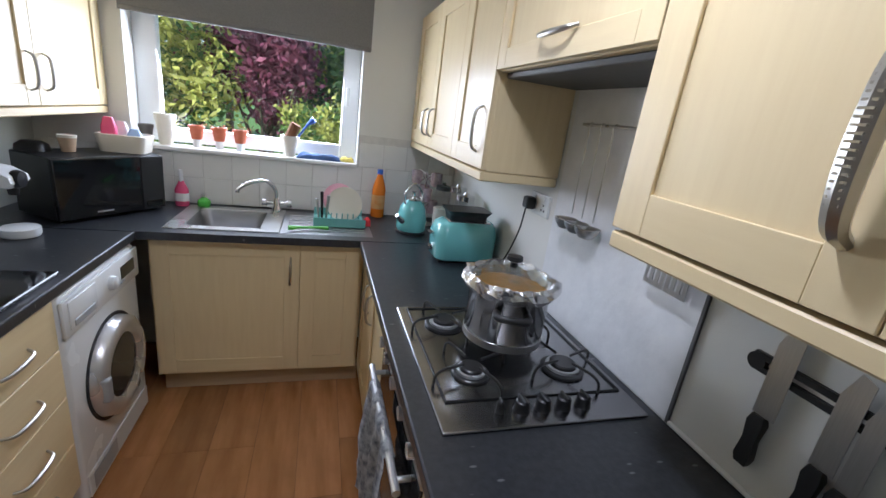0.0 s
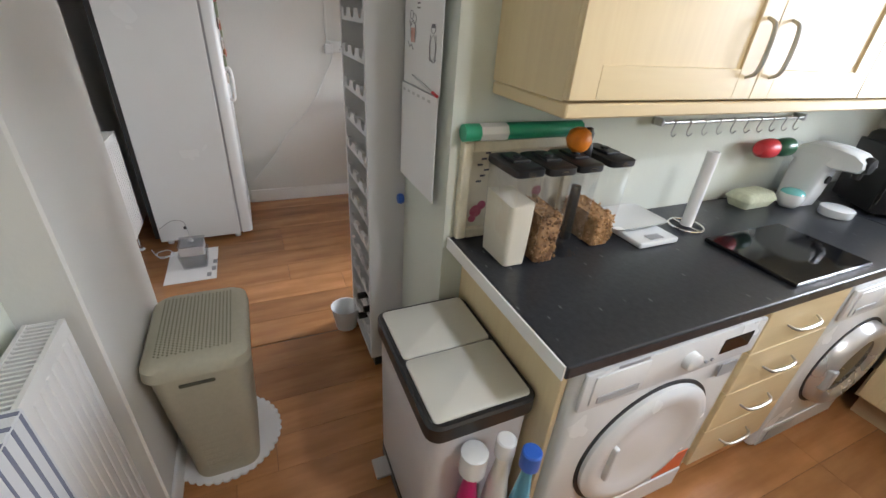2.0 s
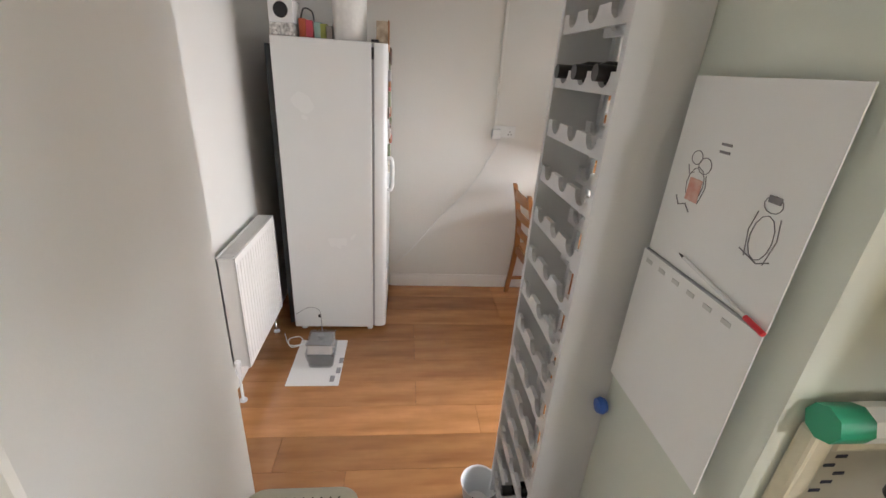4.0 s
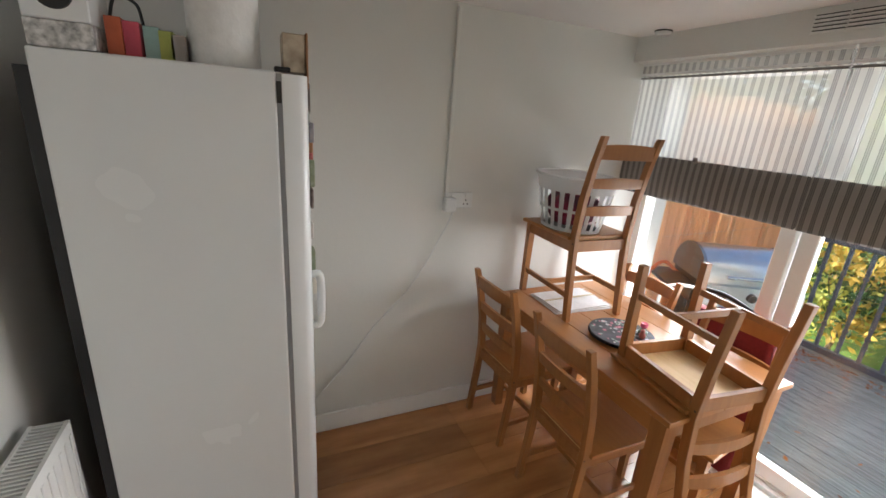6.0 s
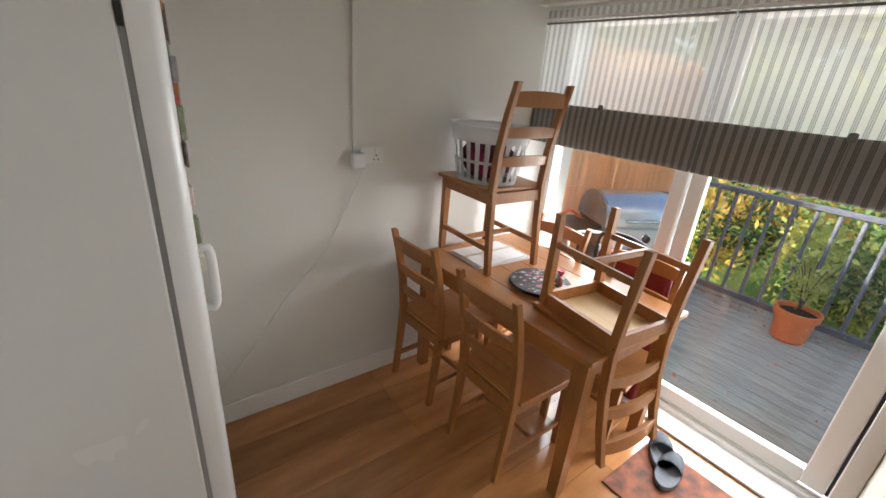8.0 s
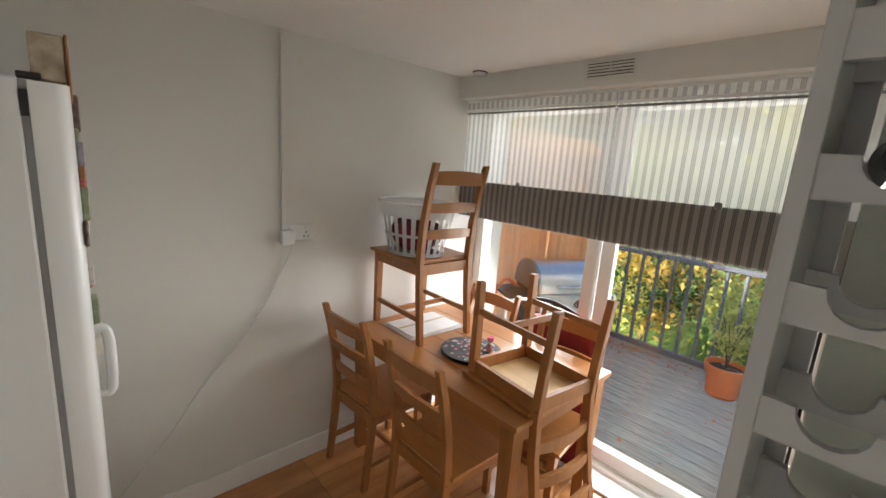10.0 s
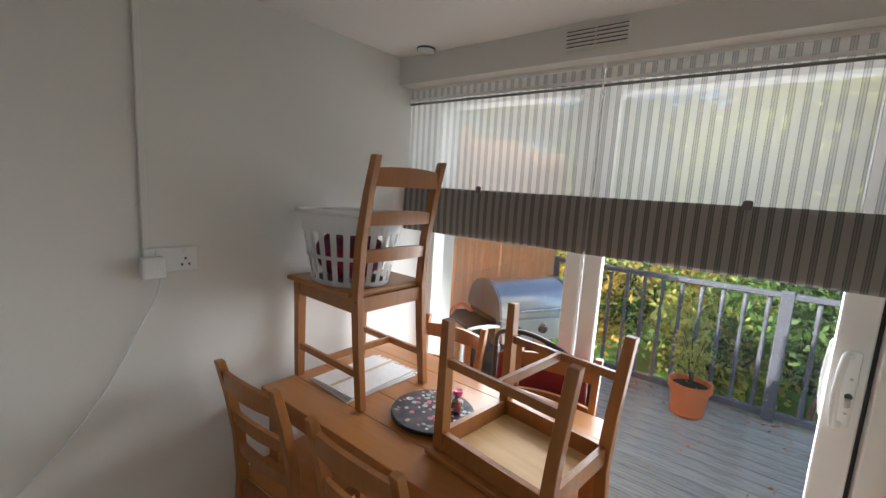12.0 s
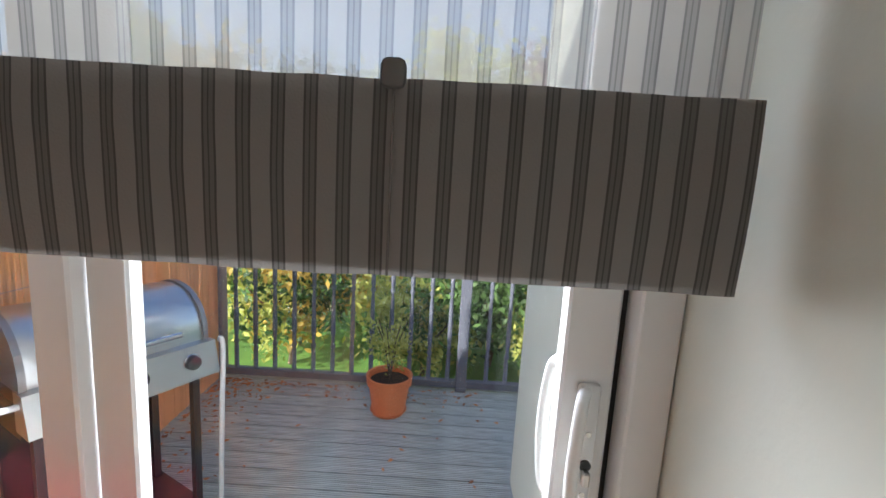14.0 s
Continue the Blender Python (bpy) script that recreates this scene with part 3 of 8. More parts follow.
def bottle(name, label, x, y, z, r, h, mat, cap, cap_h=0.03, cap_r=0.45, band=None, group="", squash=(1, 1, 1)):
    b = thing(name, label, "bottle", (x, y, z), group)
    s = h - cap_h
    part("body", lathe([(r * 0.9, 0), (r, 0.006), (r, s * 0.62), (r * 0.92, s * 0.7), (r * 0.45, s * 0.93), (r * 0.4, s)], (x, y, z), 20, squash=squash), mat, b, smooth=40)
    part("cap", lathe([(r * cap_r, s - 0.004), (r * cap_r, h - 0.004), (r * cap_r * 0.85, h), (0, h)], (x, y, z), 16), cap, b, smooth=40)
    if band:
        part("label_band", lathe([(r * 1.015, s * 0.2), (r * 1.015, s * 0.52)], (x, y, z), 20, squash=squash), band, b, "printed paper band")
    return b


bottle("hand_soap_bottle", "clear pump bottle with pink hand soap", 0.115, 3.36, 0.91, 0.035, 0.20, PINK, WHITE, 0.06, 0.3, PAPER, squash=(1, 0.7, 1))
bottle("washing_up_bottle", "clear bottle with green washing-up liquid", 0.225, 3.355, 0.916, 0.033, 0.07, GREEN_SOAP, CLEAR, 0.02, 0.5)
bottle("squash_bottle", "orange squash bottle with a blue cap", 1.205, 3.385, 0.91, 0.042, 0.30, ORANGE, BLUE, 0.025, 0.42, material("drink_label", (0.70, 0.30, 0.08), 0.5, grain=0.5, scale=30, tint=(0.75, 0.6, 0.3)))
single("dish_brush", tube(curve_pts([(0.70, 2.95, 0.93), (0.78, 2.97, 0.93), (0.90, 2.985, 0.928)], 4), [0.012, 0.012, 0.01, 0.008, 0.007, 0.007, 0.007, 0.009, 0.009], 8), GREEN_SOAP, "bright green dish brush lying on the drainer", "brush", (0.8, 2.96, 0.916), smooth=40)

rack = thing("dish_rack", "mint plastic dish rack with washed dishes on the drainer", "dish rack", (0.96, 3.17, 0.914))
part("tray", boxed(0.82, 1.10, 3.05, 3.30, 0.914, 0.925, 0.004), MINT, rack)
for a in (3.05, 3.295):
    part("tray_wall", boxed(0.82, 1.10, a, a + 0.006, 0.92, 0.965, 0.002), MINT, rack)
for i in range(8):
    part("peg", boxed(0.85 + 0.03 * i, 0.856 + 0.03 * i, 3.09, 3.10, 0.925, 0.985), MINT, rack)
plate = lathe([(0, 0), (0.06, 0.0), (0.095, 0.014), (0.097, 0.018), (0.06, 0.006), (0, 0.005)], (0, 0, 0), 32)
plate.transform(pose(0.985, 3.13, 1.03, 78, 0, -8))
single("dinner_plate", plate, CREAM, "pale cream side plate leaning in the dish rack", "plate", (0.985, 3.12, 0.93), smooth=40)
plate = lathe([(0, 0), (0.05, 0.0), (0.085, 0.014), (0.087, 0.018), (0.05, 0.006), (0, 0.005)], (0, 0, 0), 28)
plate.transform(pose(0.955, 3.18, 1.05, 80, 0, -8))
single("dinner_plate", plate, material("pink_plate", (0.72, 0.38, 0.46), 0.35, stain=0.1), "pink plastic plate behind the cream plate", "plate", (0.955, 3.18, 0.93), smooth=40)
for k, (dx, m) in enumerate(((0, BLACK), (0.02, STEEL), (-0.015, STEEL))):
    single("utensil", tube([(0.865 + dx, 3.10, 0.93), (0.86 + dx * 1.8, 3.10, 1.10 - 0.02 * k)], [0.005, 0.009], 8), m, "kitchen utensil standing in the dish rack", "utensil", (0.865 + dx, 3.10, 0.925))
single("red_cloth", lathe([(0.0, 0), (0.022, 0.004), (0.02, 0.04), (0.008, 0.055), (0, 0.056)], (1.115, 3.12, 0.912), 10), RED, "small red peg beside the dish rack", "peg", (1.115, 3.12, 0.912))

# ---- window over the sink ----
win = thing("window_1", "white plastic kitchen window with one pane", "window", (0.465, 3.56, 1.2), kind="structure")
fr = bmesh.new()
box(fr, -0.13, -0.02, 3.56, 3.62, 1.235, 2.08, 0.005)
part("window_frame", fr, UPVC, win)
part("window_frame", boxed(0.96, 1.06, 3.56, 3.62, 1.235, 2.08, 0.005), UPVC, win)
part("window_frame", boxed(-0.02, 0.96, 3.56, 3.62, 1.235, 1.315, 0.005), UPVC, win)
part("window_frame", boxed(-0.02, 0.96, 3.56, 3.62, 2.0, 2.08, 0.005), UPVC, win)
pane = part("pane", boxed(-0.02, 0.96, 3.585, 3.59, 1.315, 2.0), PANE, win)
pane.visible_shadow = False
part("window_sill", boxed(-0.128, 1.058, 3.405, 3.56, 1.203, 1.225, 0.005, 2), TRIM, win)
part("window_handle", boxed(0.98, 1.0, 3.535, 3.56, 1.55, 1.66, 0.004), UPVC, win)
blindk = thing("roller_blind", "grey roller blind pulled part way over the kitchen window", "blind", (0.46, 3.40, 1.9))
FABRIC_GREY = material("grey_blind_fabric", (0.23, 0.225, 0.22), 0.85, grain=0.3, scale=150)
part("fabric", boxed(-0.135, 1.10, 3.418, 3.424, 1.885, 2.25), FABRIC_GREY, blindk)
part("bottom_bar", boxed(-0.135, 1.10, 3.412, 3.428, 1.865, 1.888, 0.004), FABRIC_GREY, blindk)
part("roller", tube([(-0.14, 3.415, 2.26), (1.105, 3.415, 2.26)], 0.022, 14), WHITE, blindk)


def flower_pot(x, y, z, r, h, mat, label):
    p = thing("flower_pot", label, "pot", (x, y, z), "pots on the sill")
    part("pot", lathe([(r * 0.62, 0), (r * 0.9, h * 0.8), (r, h * 0.8), (r, h), (r * 0.86, h), (r * 0.82, h * 0.85)], (x, y, z), 20), mat, p, smooth=40)
    part("soil", lathe([(r * 0.82, h * 0.85), (0, h * 0.87)], (x, y, z), 16), SOIL, p)
    return p


SILL = 1.225
flower_pot(0.02, 3.48, SILL, 0.052, 0.165, CREAM, "tall cream ceramic pot on the window sill")
flower_pot(-0.07, 3.47, SILL, 0.036, 0.10, material("grey_pot", (0.12, 0.11, 0.10), 0.5, stain=0.2), "dark grey small pot on the window sill")
for i, x in enumerate((0.17, 0.285, 0.395)):
    p = flower_pot(x, 3.49, SILL + 0.045, 0.042, 0.075, TERRA, "small red-brown plant pot on a white stand")
    single("pot_stand", lathe([(0.022, 0), (0.020, 0.043), (0.026, 0.045)], (x, 3.49, SILL), 14), WHITE, "white plastic pot stand on the window sill", "stand", (x, 3.49, SILL), "pot stands")
flower_pot(0.665, 3.48, SILL, 0.052, 0.12, CREAM, "cream pot holding scrubbing brushes on the sill")
single("scrub_brush", tube([(0.66, 3.48, SILL + 0.10), (0.70, 3.475, SILL + 0.19)], 0.03, 10), material("brown_bristle", (0.22, 0.10, 0.045), 0.9, grain=0.5, scale=120, bump=0.8), "brown bristle brush standing in the cream pot", "brush", (0.66, 3.48, SILL + 0.1))
single("scrub_brush", tube([(0.70, 3.49, SILL + 0.10), (0.76, 3.485, SILL + 0.19), (0.80, 3.48, SILL + 0.23)], [0.006, 0.007, 0.022], 10), BLUE, "blue dish brush standing in the cream pot", "brush", (0.70, 3.49, SILL + 0.1))


def folded_cloth(name, label, x, y, z, sx, sy, h, mat, seed=1, category="cloth"):
    bm = bmesh.new()
    bmesh.ops.create_grid(bm, x_segments=18, y_segments=12, size=1.0)
    for v in bm.verts:
        n = noise.noise(Vector((v.co.x * 2.2 + seed * 7, v.co.y * 2.2, seed)))
        edge = max(abs(v.co.x), abs(v.co.y))
        v.co = Vector((x + v.co.x * sx / 2 * (1 + 0.1 * n), y + v.co.y * sy / 2 * (1 + 0.12 * n), z + h * (0.75 + 0.5 * n) * (1 - edge ** 6) + 0.002))
    low = [bm.verts.new((v.co.x, v.co.y, z)) for v in bm.verts if v.is_boundary]
    return single(name, bm, mat, label, category, (x, y, z), smooth=80)


folded_cloth("dish_cloth", "crumpled blue dish cloth on the window sill", 0.84, 3.475, SILL, 0.26, 0.10, 0.035, material("blue_cloth", (0.07, 0.13, 0.30), 0.9, grain=0.4, scale=60), 2)
folded_cloth("sponge", "yellow sponge on the window sill", 1.0, 3.475, SILL, 0.09, 0.07, 0.03, material("yellow_sponge", (0.75, 0.62, 0.16), 0.9, grain=0.3, scale=80), 3, "sponge")

# ---- right-hand worktop ----
hob = thing("gas_hob", "stainless steel four-burner gas hob set in the worktop", "hob", (1.385, 1.76, 0.91))
part("plate", boxed(1.115, 1.66, 1.452, 2.066, 0.908, 0.919, 0.004, 2), material("hob_steel", (0.27, 0.27, 0.28), 0.24, 1.0, grain=0.3, scale=20, stretch=(1, 20, 1), stain=0.25, stain_scale=5), hob)
gr = bmesh.new()
tube([(1.15, 1.55, 0.921), (1.15, 2.045, 0.921), (1.64, 2.045, 0.921), (1.64, 1.55, 0.921)], 0.004, 6, gr, True)
part("recess_line", gr, BLACK, hob, "black seam round the burner well")
BURNERS = [(1.25, 1.66, 0.040), (1.25, 1.93, 0.048), (1.53, 1.66, 0.048), (1.53, 1.93, 0.040)]
for x, y, r in BURNERS:
    b = part("burner", lathe([(r * 1.25, 0.919), (r * 1.25, 0.922), (r, 0.924), (r, 0.934), (0, 0.934)], (x, y, 0), 24), GREY_PLASTIC, hob, "dull grey burner ring", 30)
    part("burner_cap", lathe([(r * 0.8, 0.934), (r * 0.8, 0.942), (r * 0.7, 0.945), (0, 0.945)], (x, y, 0), 24), BLACK, b, smooth=30)
for x, y, r in BURNERS:
    grate = part("pan_support", lathe([(r * 1.3, 0.9195), (r * 1.3, 0.925), (r * 1.22, 0.927)], (x, y, 0), 20), BLACK, hob, "black wire pan support")
    for k in range(4):
        a = k * math.pi / 2 + 0.35
        ca, sa = math.cos(a), math.sin(a)
        pts = [(x + d * ca, y + d * sa, z) for d, z in ((0.122, 0.9195), (0.118, 0.945), (0.098, 0.957), (0.06, 0.957), (0.03, 0.955))]
        part("finger", tube(curve_pts(pts, 4), 0.0042, 6), BLACK, grate)
for i in range(5):
    r = 0.010 if i == 0 else 0.019
    x = 1.27 + 0.057 * i
    k = part("knob", lathe([(r * 1.1, 0.919), (r, 0.926), (r * 0.9, 0.945), (r * 0.7, 0.948), (0, 0.948)], (x, 1.505, 0), 20), BLACK, hob, smooth=30)
    part("knob_grip", boxed(x - r * 0.25, x + r * 0.25, 1.505 - r, 1.505 + r, 0.946, 0.955, 0.002), BLACK, k)

pan = thing("stock_pot", "steel stock pot on the hob covered with crumpled foil", "pot", (1.39, 1.795, 0.96))
PX, PY = 1.39, 1.795
part("body", lathe([(0.0, 0.96), (0.112, 0.96), (0.118, 0.968), (0.118, 1.135), (0.122, 1.14), (0.114, 1.14), (0.112, 1.0)], (PX, PY, 0), 36), material("stock_pot_steel", (0.48, 0.48, 0.48), 0.12, 1.0, stain=0.25, stain_scale=6), pan, smooth=40)
LIDG = glass("pan_lid_glass", (0.86, 0.88, 0.88), 0.03, 0.07)
part("lid", lathe([(0.112, 1.150), (0.095, 1.163), (0.06, 1.174), (0.02, 1.179), (0.0, 1.180)], (PX, PY, 0), 36), LIDG, pan, "clear glass lid", 60)
part("lid_knob", lathe([(0.012, 1.179), (0.010, 1.192), (0.024, 1.20), (0.022, 1.212), (0, 1.215)], (PX, PY, 0), 20), BLACK, pan, "black lid knob", 40)
part("base_band", lathe([(0.1195, 0.962), (0.1195, 0.982)], (PX, PY, 0), 36), STEEL, pan)
FOIL = material("kitchen_foil", (0.75, 0.75, 0.75), 0.2, 1.0, stain=0.2, stain_scale=30, bump=0.9, bump_scale=70)
foil = bmesh.new()
rings = []
for j, (r, h) in enumerate(((0.106, 1.118), (0.114, 1.146), (0.126, 1.156), (0.138, 1.148), (0.142, 1.130), (0.134, 1.116), (0.122, 1.120))):
    ring = []
    for i in range(64):
        a = 2 * math.pi * i / 64
        w = noise.noise(Vector((math.cos(a) * 4, math.sin(a) * 4, j * 1.3)))
        ring.append(foil.verts.new((PX + (r + 0.012 * w) * math.cos(a), PY + (r + 0.012 * w) * math.sin(a), h + 0.014 * w)))
    rings.append(ring)
for a, b in zip(rings, rings[1:]):
    for i in range(64):
        foil.faces.new((a[i], a[(i + 1) % 64], b[(i + 1) % 64], b[i]))
part("foil_rim", foil, FOIL, pan, "crumpled aluminium foil folded over the rim")
stew = bmesh.new()
bmesh.ops.create_circle(stew, cap_ends=True, segments=40, radius=0.111)
bmesh.ops.inset_region(stew, faces=list(stew.faces), thickness=0.03)
bmesh.ops.translate(stew, verts=stew.verts, vec=(PX, PY, 1.118))
part("stew", stew, material("orange_stew", (0.62, 0.27, 0.04), 0.35, grain=0.8, scale=45, tint=(0.22, 0.16, 0.03), bump=0.9, bump_scale=50), pan, "orange stew with herbs")
for s in (-1, 1):
    ring = []
    for u, v in ((-0.042, 0.108), (-0.040, 0.142), (0.0, 0.150), (0.040, 0.142), (0.042, 0.108)):
        ring.append((PX + u * 0.95 + s * v * 0.31, PY - u * 0.31 + s * v * 0.95, 1.078))
    part("handle", tube(curve_pts(ring, 5), 0.011, 8), BLACK, pan, "black pot handle", 50)


# oven below the hob
oven = thing("oven", "built-in steel oven under the hob", "oven", (1.1, 1.76, 0))
part("body", boxed(1.115, 1.68, 1.46, 2.085, 0.13, 0.866), BLACK, oven)
part("control_panel", boxed(1.088, 1.115, 1.462, 2.083, 0.75, 0.864, 0.003), STEEL, oven)
part("door", boxed(1.088, 1.115, 1.462, 2.083, 0.16, 0.742, 0.003), GLOSS_BLACK, oven, "black glass oven door")
for y in (1.53, 1.66, 1.79, 1.92, 2.02):
    part("knob", lathe([(0.02, 0), (0.019, 0.025), (0.0, 0.025)], (1.088, y, 0.807), 18, "x", squash=(1, 1, -1)), SILVER, oven, smooth=40)
bar = part("door_handle", tube([(1.045, 1.51, 0.70), (1.045, 2.04, 0.70)], 0.011, 10), SILVER, oven, "silver bar handle")
for y in (1.55, 2.0):
    part("bracket", tube([(1.045, y, 0.70), (1.09, y, 0.70)], 0.008, 8), SILVER, bar)
TOWEL = material("grey_white_towel", (0.66, 0.66, 0.65), 0.95, grain=1.0, scale=42, tint=(0.13, 0.14, 0.17), bump=0.5, bump_scale=200)


def draped(name, label, x, y0, y1, top, bottom, out, mat, seed):
    """A cloth hung over a bar that runs along y."""
    bm = bmesh.new()
    ny, nz = 22, 22
    grid = []
    for i in range(ny + 1):
        y = y0 + (y1 - y0) * i / ny
        col = []
        for j in range(nz + 1):
            t = j / nz
            w = 0.019 * math.sin(i * 0.9 + seed + t * 1.5) * min(1, t * 2 + 0.2) + 0.008 * noise.noise(Vector((i * 0.4, j * 0.25, seed)))
            z = top - (top - bottom) * t
            col.append((x + out * (0.016 + 0.004 * t) + w, y + 0.01 * noise.noise(Vector((j * 0.3, seed, i * 0.1))), z))
        over = [(x, y, top + 0.014), (x - out * 0.016, y, top), (x - out * 0.016, y, top - 0.12)]
        grid.append([bm.verts.new(p) for p in list(reversed(over)) + col])
    for a, b in zip(grid, grid[1:]):
        for j in range(len(a) - 1):
            bm.faces.new((a[j], a[j + 1], b[j + 1], b[j]))
    bmesh.ops.solidify(bm, geom=list(bm.faces), thickness=0.004)
    return single(name, bm, mat, label, "towel", (x, (y0 + y1) / 2, bottom), smooth=80)


draped("tea_towel", "grey and white woven towel over the oven handle", 1.045, 1.62, 1.95, 0.70, 0.28, -1, TOWEL, 3)

kx, ky = 1.36, 3.06
kettle = thing("kettle", "duck-egg blue dome kettle with chrome trim", "kettle", (kx, ky, 0.91))
part("base", lathe([(0.088, 0.91), (0.088, 0.922), (0.080, 0.926)], (kx, ky, 0), 28), BLACK, kettle)
part("body", lathe([(0.080, 0.926), (0.086, 0.945), (0.084, 1.0), (0.070, 1.06), (0.045, 1.095), (0.040, 1.10)], (kx, ky, 0), 32), TEAL, kettle, smooth=60)
part("lid", lathe([(0.042, 1.10), (0.04, 1.112), (0.012, 1.122), (0.010, 1.14), (0.014, 1.148), (0, 1.15)], (kx, ky, 0), 24), CHROME, kettle, smooth=50)
part("handle", tube(curve_pts([(kx - 0.05, ky - 0.03, 1.08), (kx - 0.055, ky - 0.035, 1.14), (kx, ky, 1.19), (kx + 0.055, ky + 0.035, 1.14), (kx + 0.05, ky + 0.03, 1.08)], 6), 0.008, 8), CHROME, kettle, smooth=60)
part("spout", tube([(kx - 0.06, ky - 0.05, 0.985), (kx - 0.10, ky - 0.07, 1.02)], [0.02, 0.010], 10), CHROME, kettle)

tx0, tx1, ty0, ty1 = 1.385, 1.675, 2.54, 2.72
toaster = thing("toaster", "duck-egg blue two-slot toaster with chrome trim", "toaster", ((tx0 + tx1) / 2, (ty0 + ty1) / 2, 0.91))
secs = []
for z, g in ((0.922, 0.0), (0.93, 0.008), (1.04, 0.010), (1.085, -0.002), (1.10, -0.02)):
    secs.append([(x, y, z) for x, y in rounded(tx0 - g, tx1 + g * 0.4, ty0 - g, ty1 + g, 0.05)])
part("body", loft(secs), TEAL, toaster, smooth=50)
part("base", boxed(tx0 + 0.01, tx1 - 0.01, ty0 + 0.01, ty1 - 0.01, 0.91, 0.924, 0.003), BLACK, toaster)
part("top_plate", boxed(tx0 + 0.05, tx1 - 0.03, ty0 + 0.04, ty1 - 0.04, 1.098, 1.108, 0.004), CHROME, toaster)
for a in (ty0 + 0.05, ty0 + 0.10):
    part("slot", boxed(tx0 + 0.07, tx1 - 0.05, a, a + 0.03, 1.106, 1.111), BLACK, toaster)
part("lever", boxed(tx0 - 0.035, tx0 - 0.005, 2.61, 2.65, 1.03, 1.045, 0.005, 2), CHROME, toaster)
part("dial", lathe([(0.017, 0), (0.015, 0.02), (0, 0.02)], (tx0 - 0.008, 2.63, 0.965), 16, "x", squash=(1, 1, -1)), CHROME, toaster)
single("toast_rack", loft([[(x, y, z) for x, y in rounded(1.44 - g, 1.62 + g, 2.575 - g, 2.685 + g, 0.02)] for z, g in ((1.111, 0.0), (1.135, 0.004), (1.16, 0.02))]), BLACK, "black plastic warming rack on the toaster", "rack", (1.53, 2.63, 1.11))


def jar(x, y, z, r, h, label, fill, level, lid, group="", sq=None):
    j = thing("storage_jar", label, "jar", (x, y, z), group)
    part("glass", lathe([(r * 0.95, 0.0), (r, 0.008), (r, h * 0.85), (r * 0.85, h * 0.93), (r * 0.85, h)], (x, y, z), 24), CLEAR, j, smooth=40)
    if level:
        part("contents", lathe([(0, 0.004), (r * 0.93, 0.004), (r * 0.93, level), (0, level + 0.006)], (x, y, z), 20), fill, j)
    part("lid", lathe([(r * 0.88, h - 0.004), (r * 0.88, h + 0.022), (r * 0.3, h + 0.026), (0.01, h + 0.04), (0, h + 0.04)], (x, y, z), 20), lid, j, smooth=40)
    return j


jar(1.60, 3.0, 0.91, 0.055, 0.27, "tall clear glass storage jar by the wall", CREAM, 0.10, CHROME, "glass jars")
jar(1.60, 2.86, 0.91, 0.055, 0.25, "clear glass storage jar with brown beans", material("brown_beans", (0.20, 0.09, 0.04), 0.6, grain=0.7, scale=80, bump=0.8, bump_scale=80), 0.09, CHROME, "glass jars")
jar(1.55, 3.13, 0.91, 0.05, 0.25, "clear glass storage jar with pale pasta", CREAM, 0.14, BLACK, "glass jars")
mugtree = thing("mug_tree", "chrome mug tree with patterned mugs by the wall", "mug tree", (1.47, 3.25, 0.91))
part("stem", tube([(1.47, 3.25, 0.912), (1.47, 3.25, 1.24)], 0.006, 8), CHROME, mugtree)
part("foot", lathe([(0.07, 0.91), (0.07, 0.916), (0, 0.918)], (1.47, 3.25, 0), 24), CHROME, mugtree)
MUG = material("pink_patterned_mug", (0.55, 0.42, 0.42), 0.3, grain=0.9, scale=50, tint=(0.20, 0.14, 0.16))
for i in range(6):
    a, z = i * 1.05 + 0.4, 1.02 + 0.09 * (i % 3)
    part("arm", tube([(1.47, 3.25, z + 0.02), (1.47 + 0.05 * math.cos(a), 3.25 + 0.05 * math.sin(a), z + 0.045)], 0.004, 6), CHROME, mugtree)
    x, y = 1.47 + 0.065 * math.cos(a), 3.25 + 0.065 * math.sin(a)
    cup = thing("mug", "pink patterned mug hanging on the mug tree", "mug", (x, y, z - 0.04), "mugs on the tree")
    part("cup", lathe([(0.025, -0.04), (0.032, -0.03), (0.034, 0.04), (0.030, 0.04), (0.028, -0.03), (0, -0.034)], (x, y, z), 18), MUG, cup, smooth=40)
    part("handle", tube(curve_pts([(x - 0.03 * math.cos(a), y - 0.03 * math.sin(a), z + 0.02), (x - 0.052 * math.cos(a), y - 0.052 * math.sin(a), z), (x - 0.03 * math.cos(a), y - 0.03 * math.sin(a), z - 0.02)], 5), 0.004, 6), MUG, cup)

# wall behind the hob
SPLASH = material("white_textured_splash", (0.74, 0.75, 0.76), 0.3, grain=0.35, scale=14, tint=(0.52, 0.54, 0.56), bump=0.5, bump_scale=25)
setting("trim_splash", boxed(KR - 0.006, KR - 0.001, 1.435, 2.13, 0.912, 1.728), SPLASH, "white mottled splash panel behind the hob")
setting("trim_joint", boxed(KR - 0.009, KR - 0.001, 1.425, 1.433, 0.912, 1.364), material("grey_joint_strip", (0.12, 0.12, 0.12), 0.5, stain=0.3), "grey joint strip beside the splash panel")
setting("trim_worktop", boxed(KR - 0.012, KR - 0.001, -0.07, 1.424, 0.911, 0.922, 0.003), TRIM)
setting("trim_worktop_far", boxed(KR - 0.012, KR - 0.001, 2.135, 3.43, 0.911, 0.922, 0.003), TRIM)

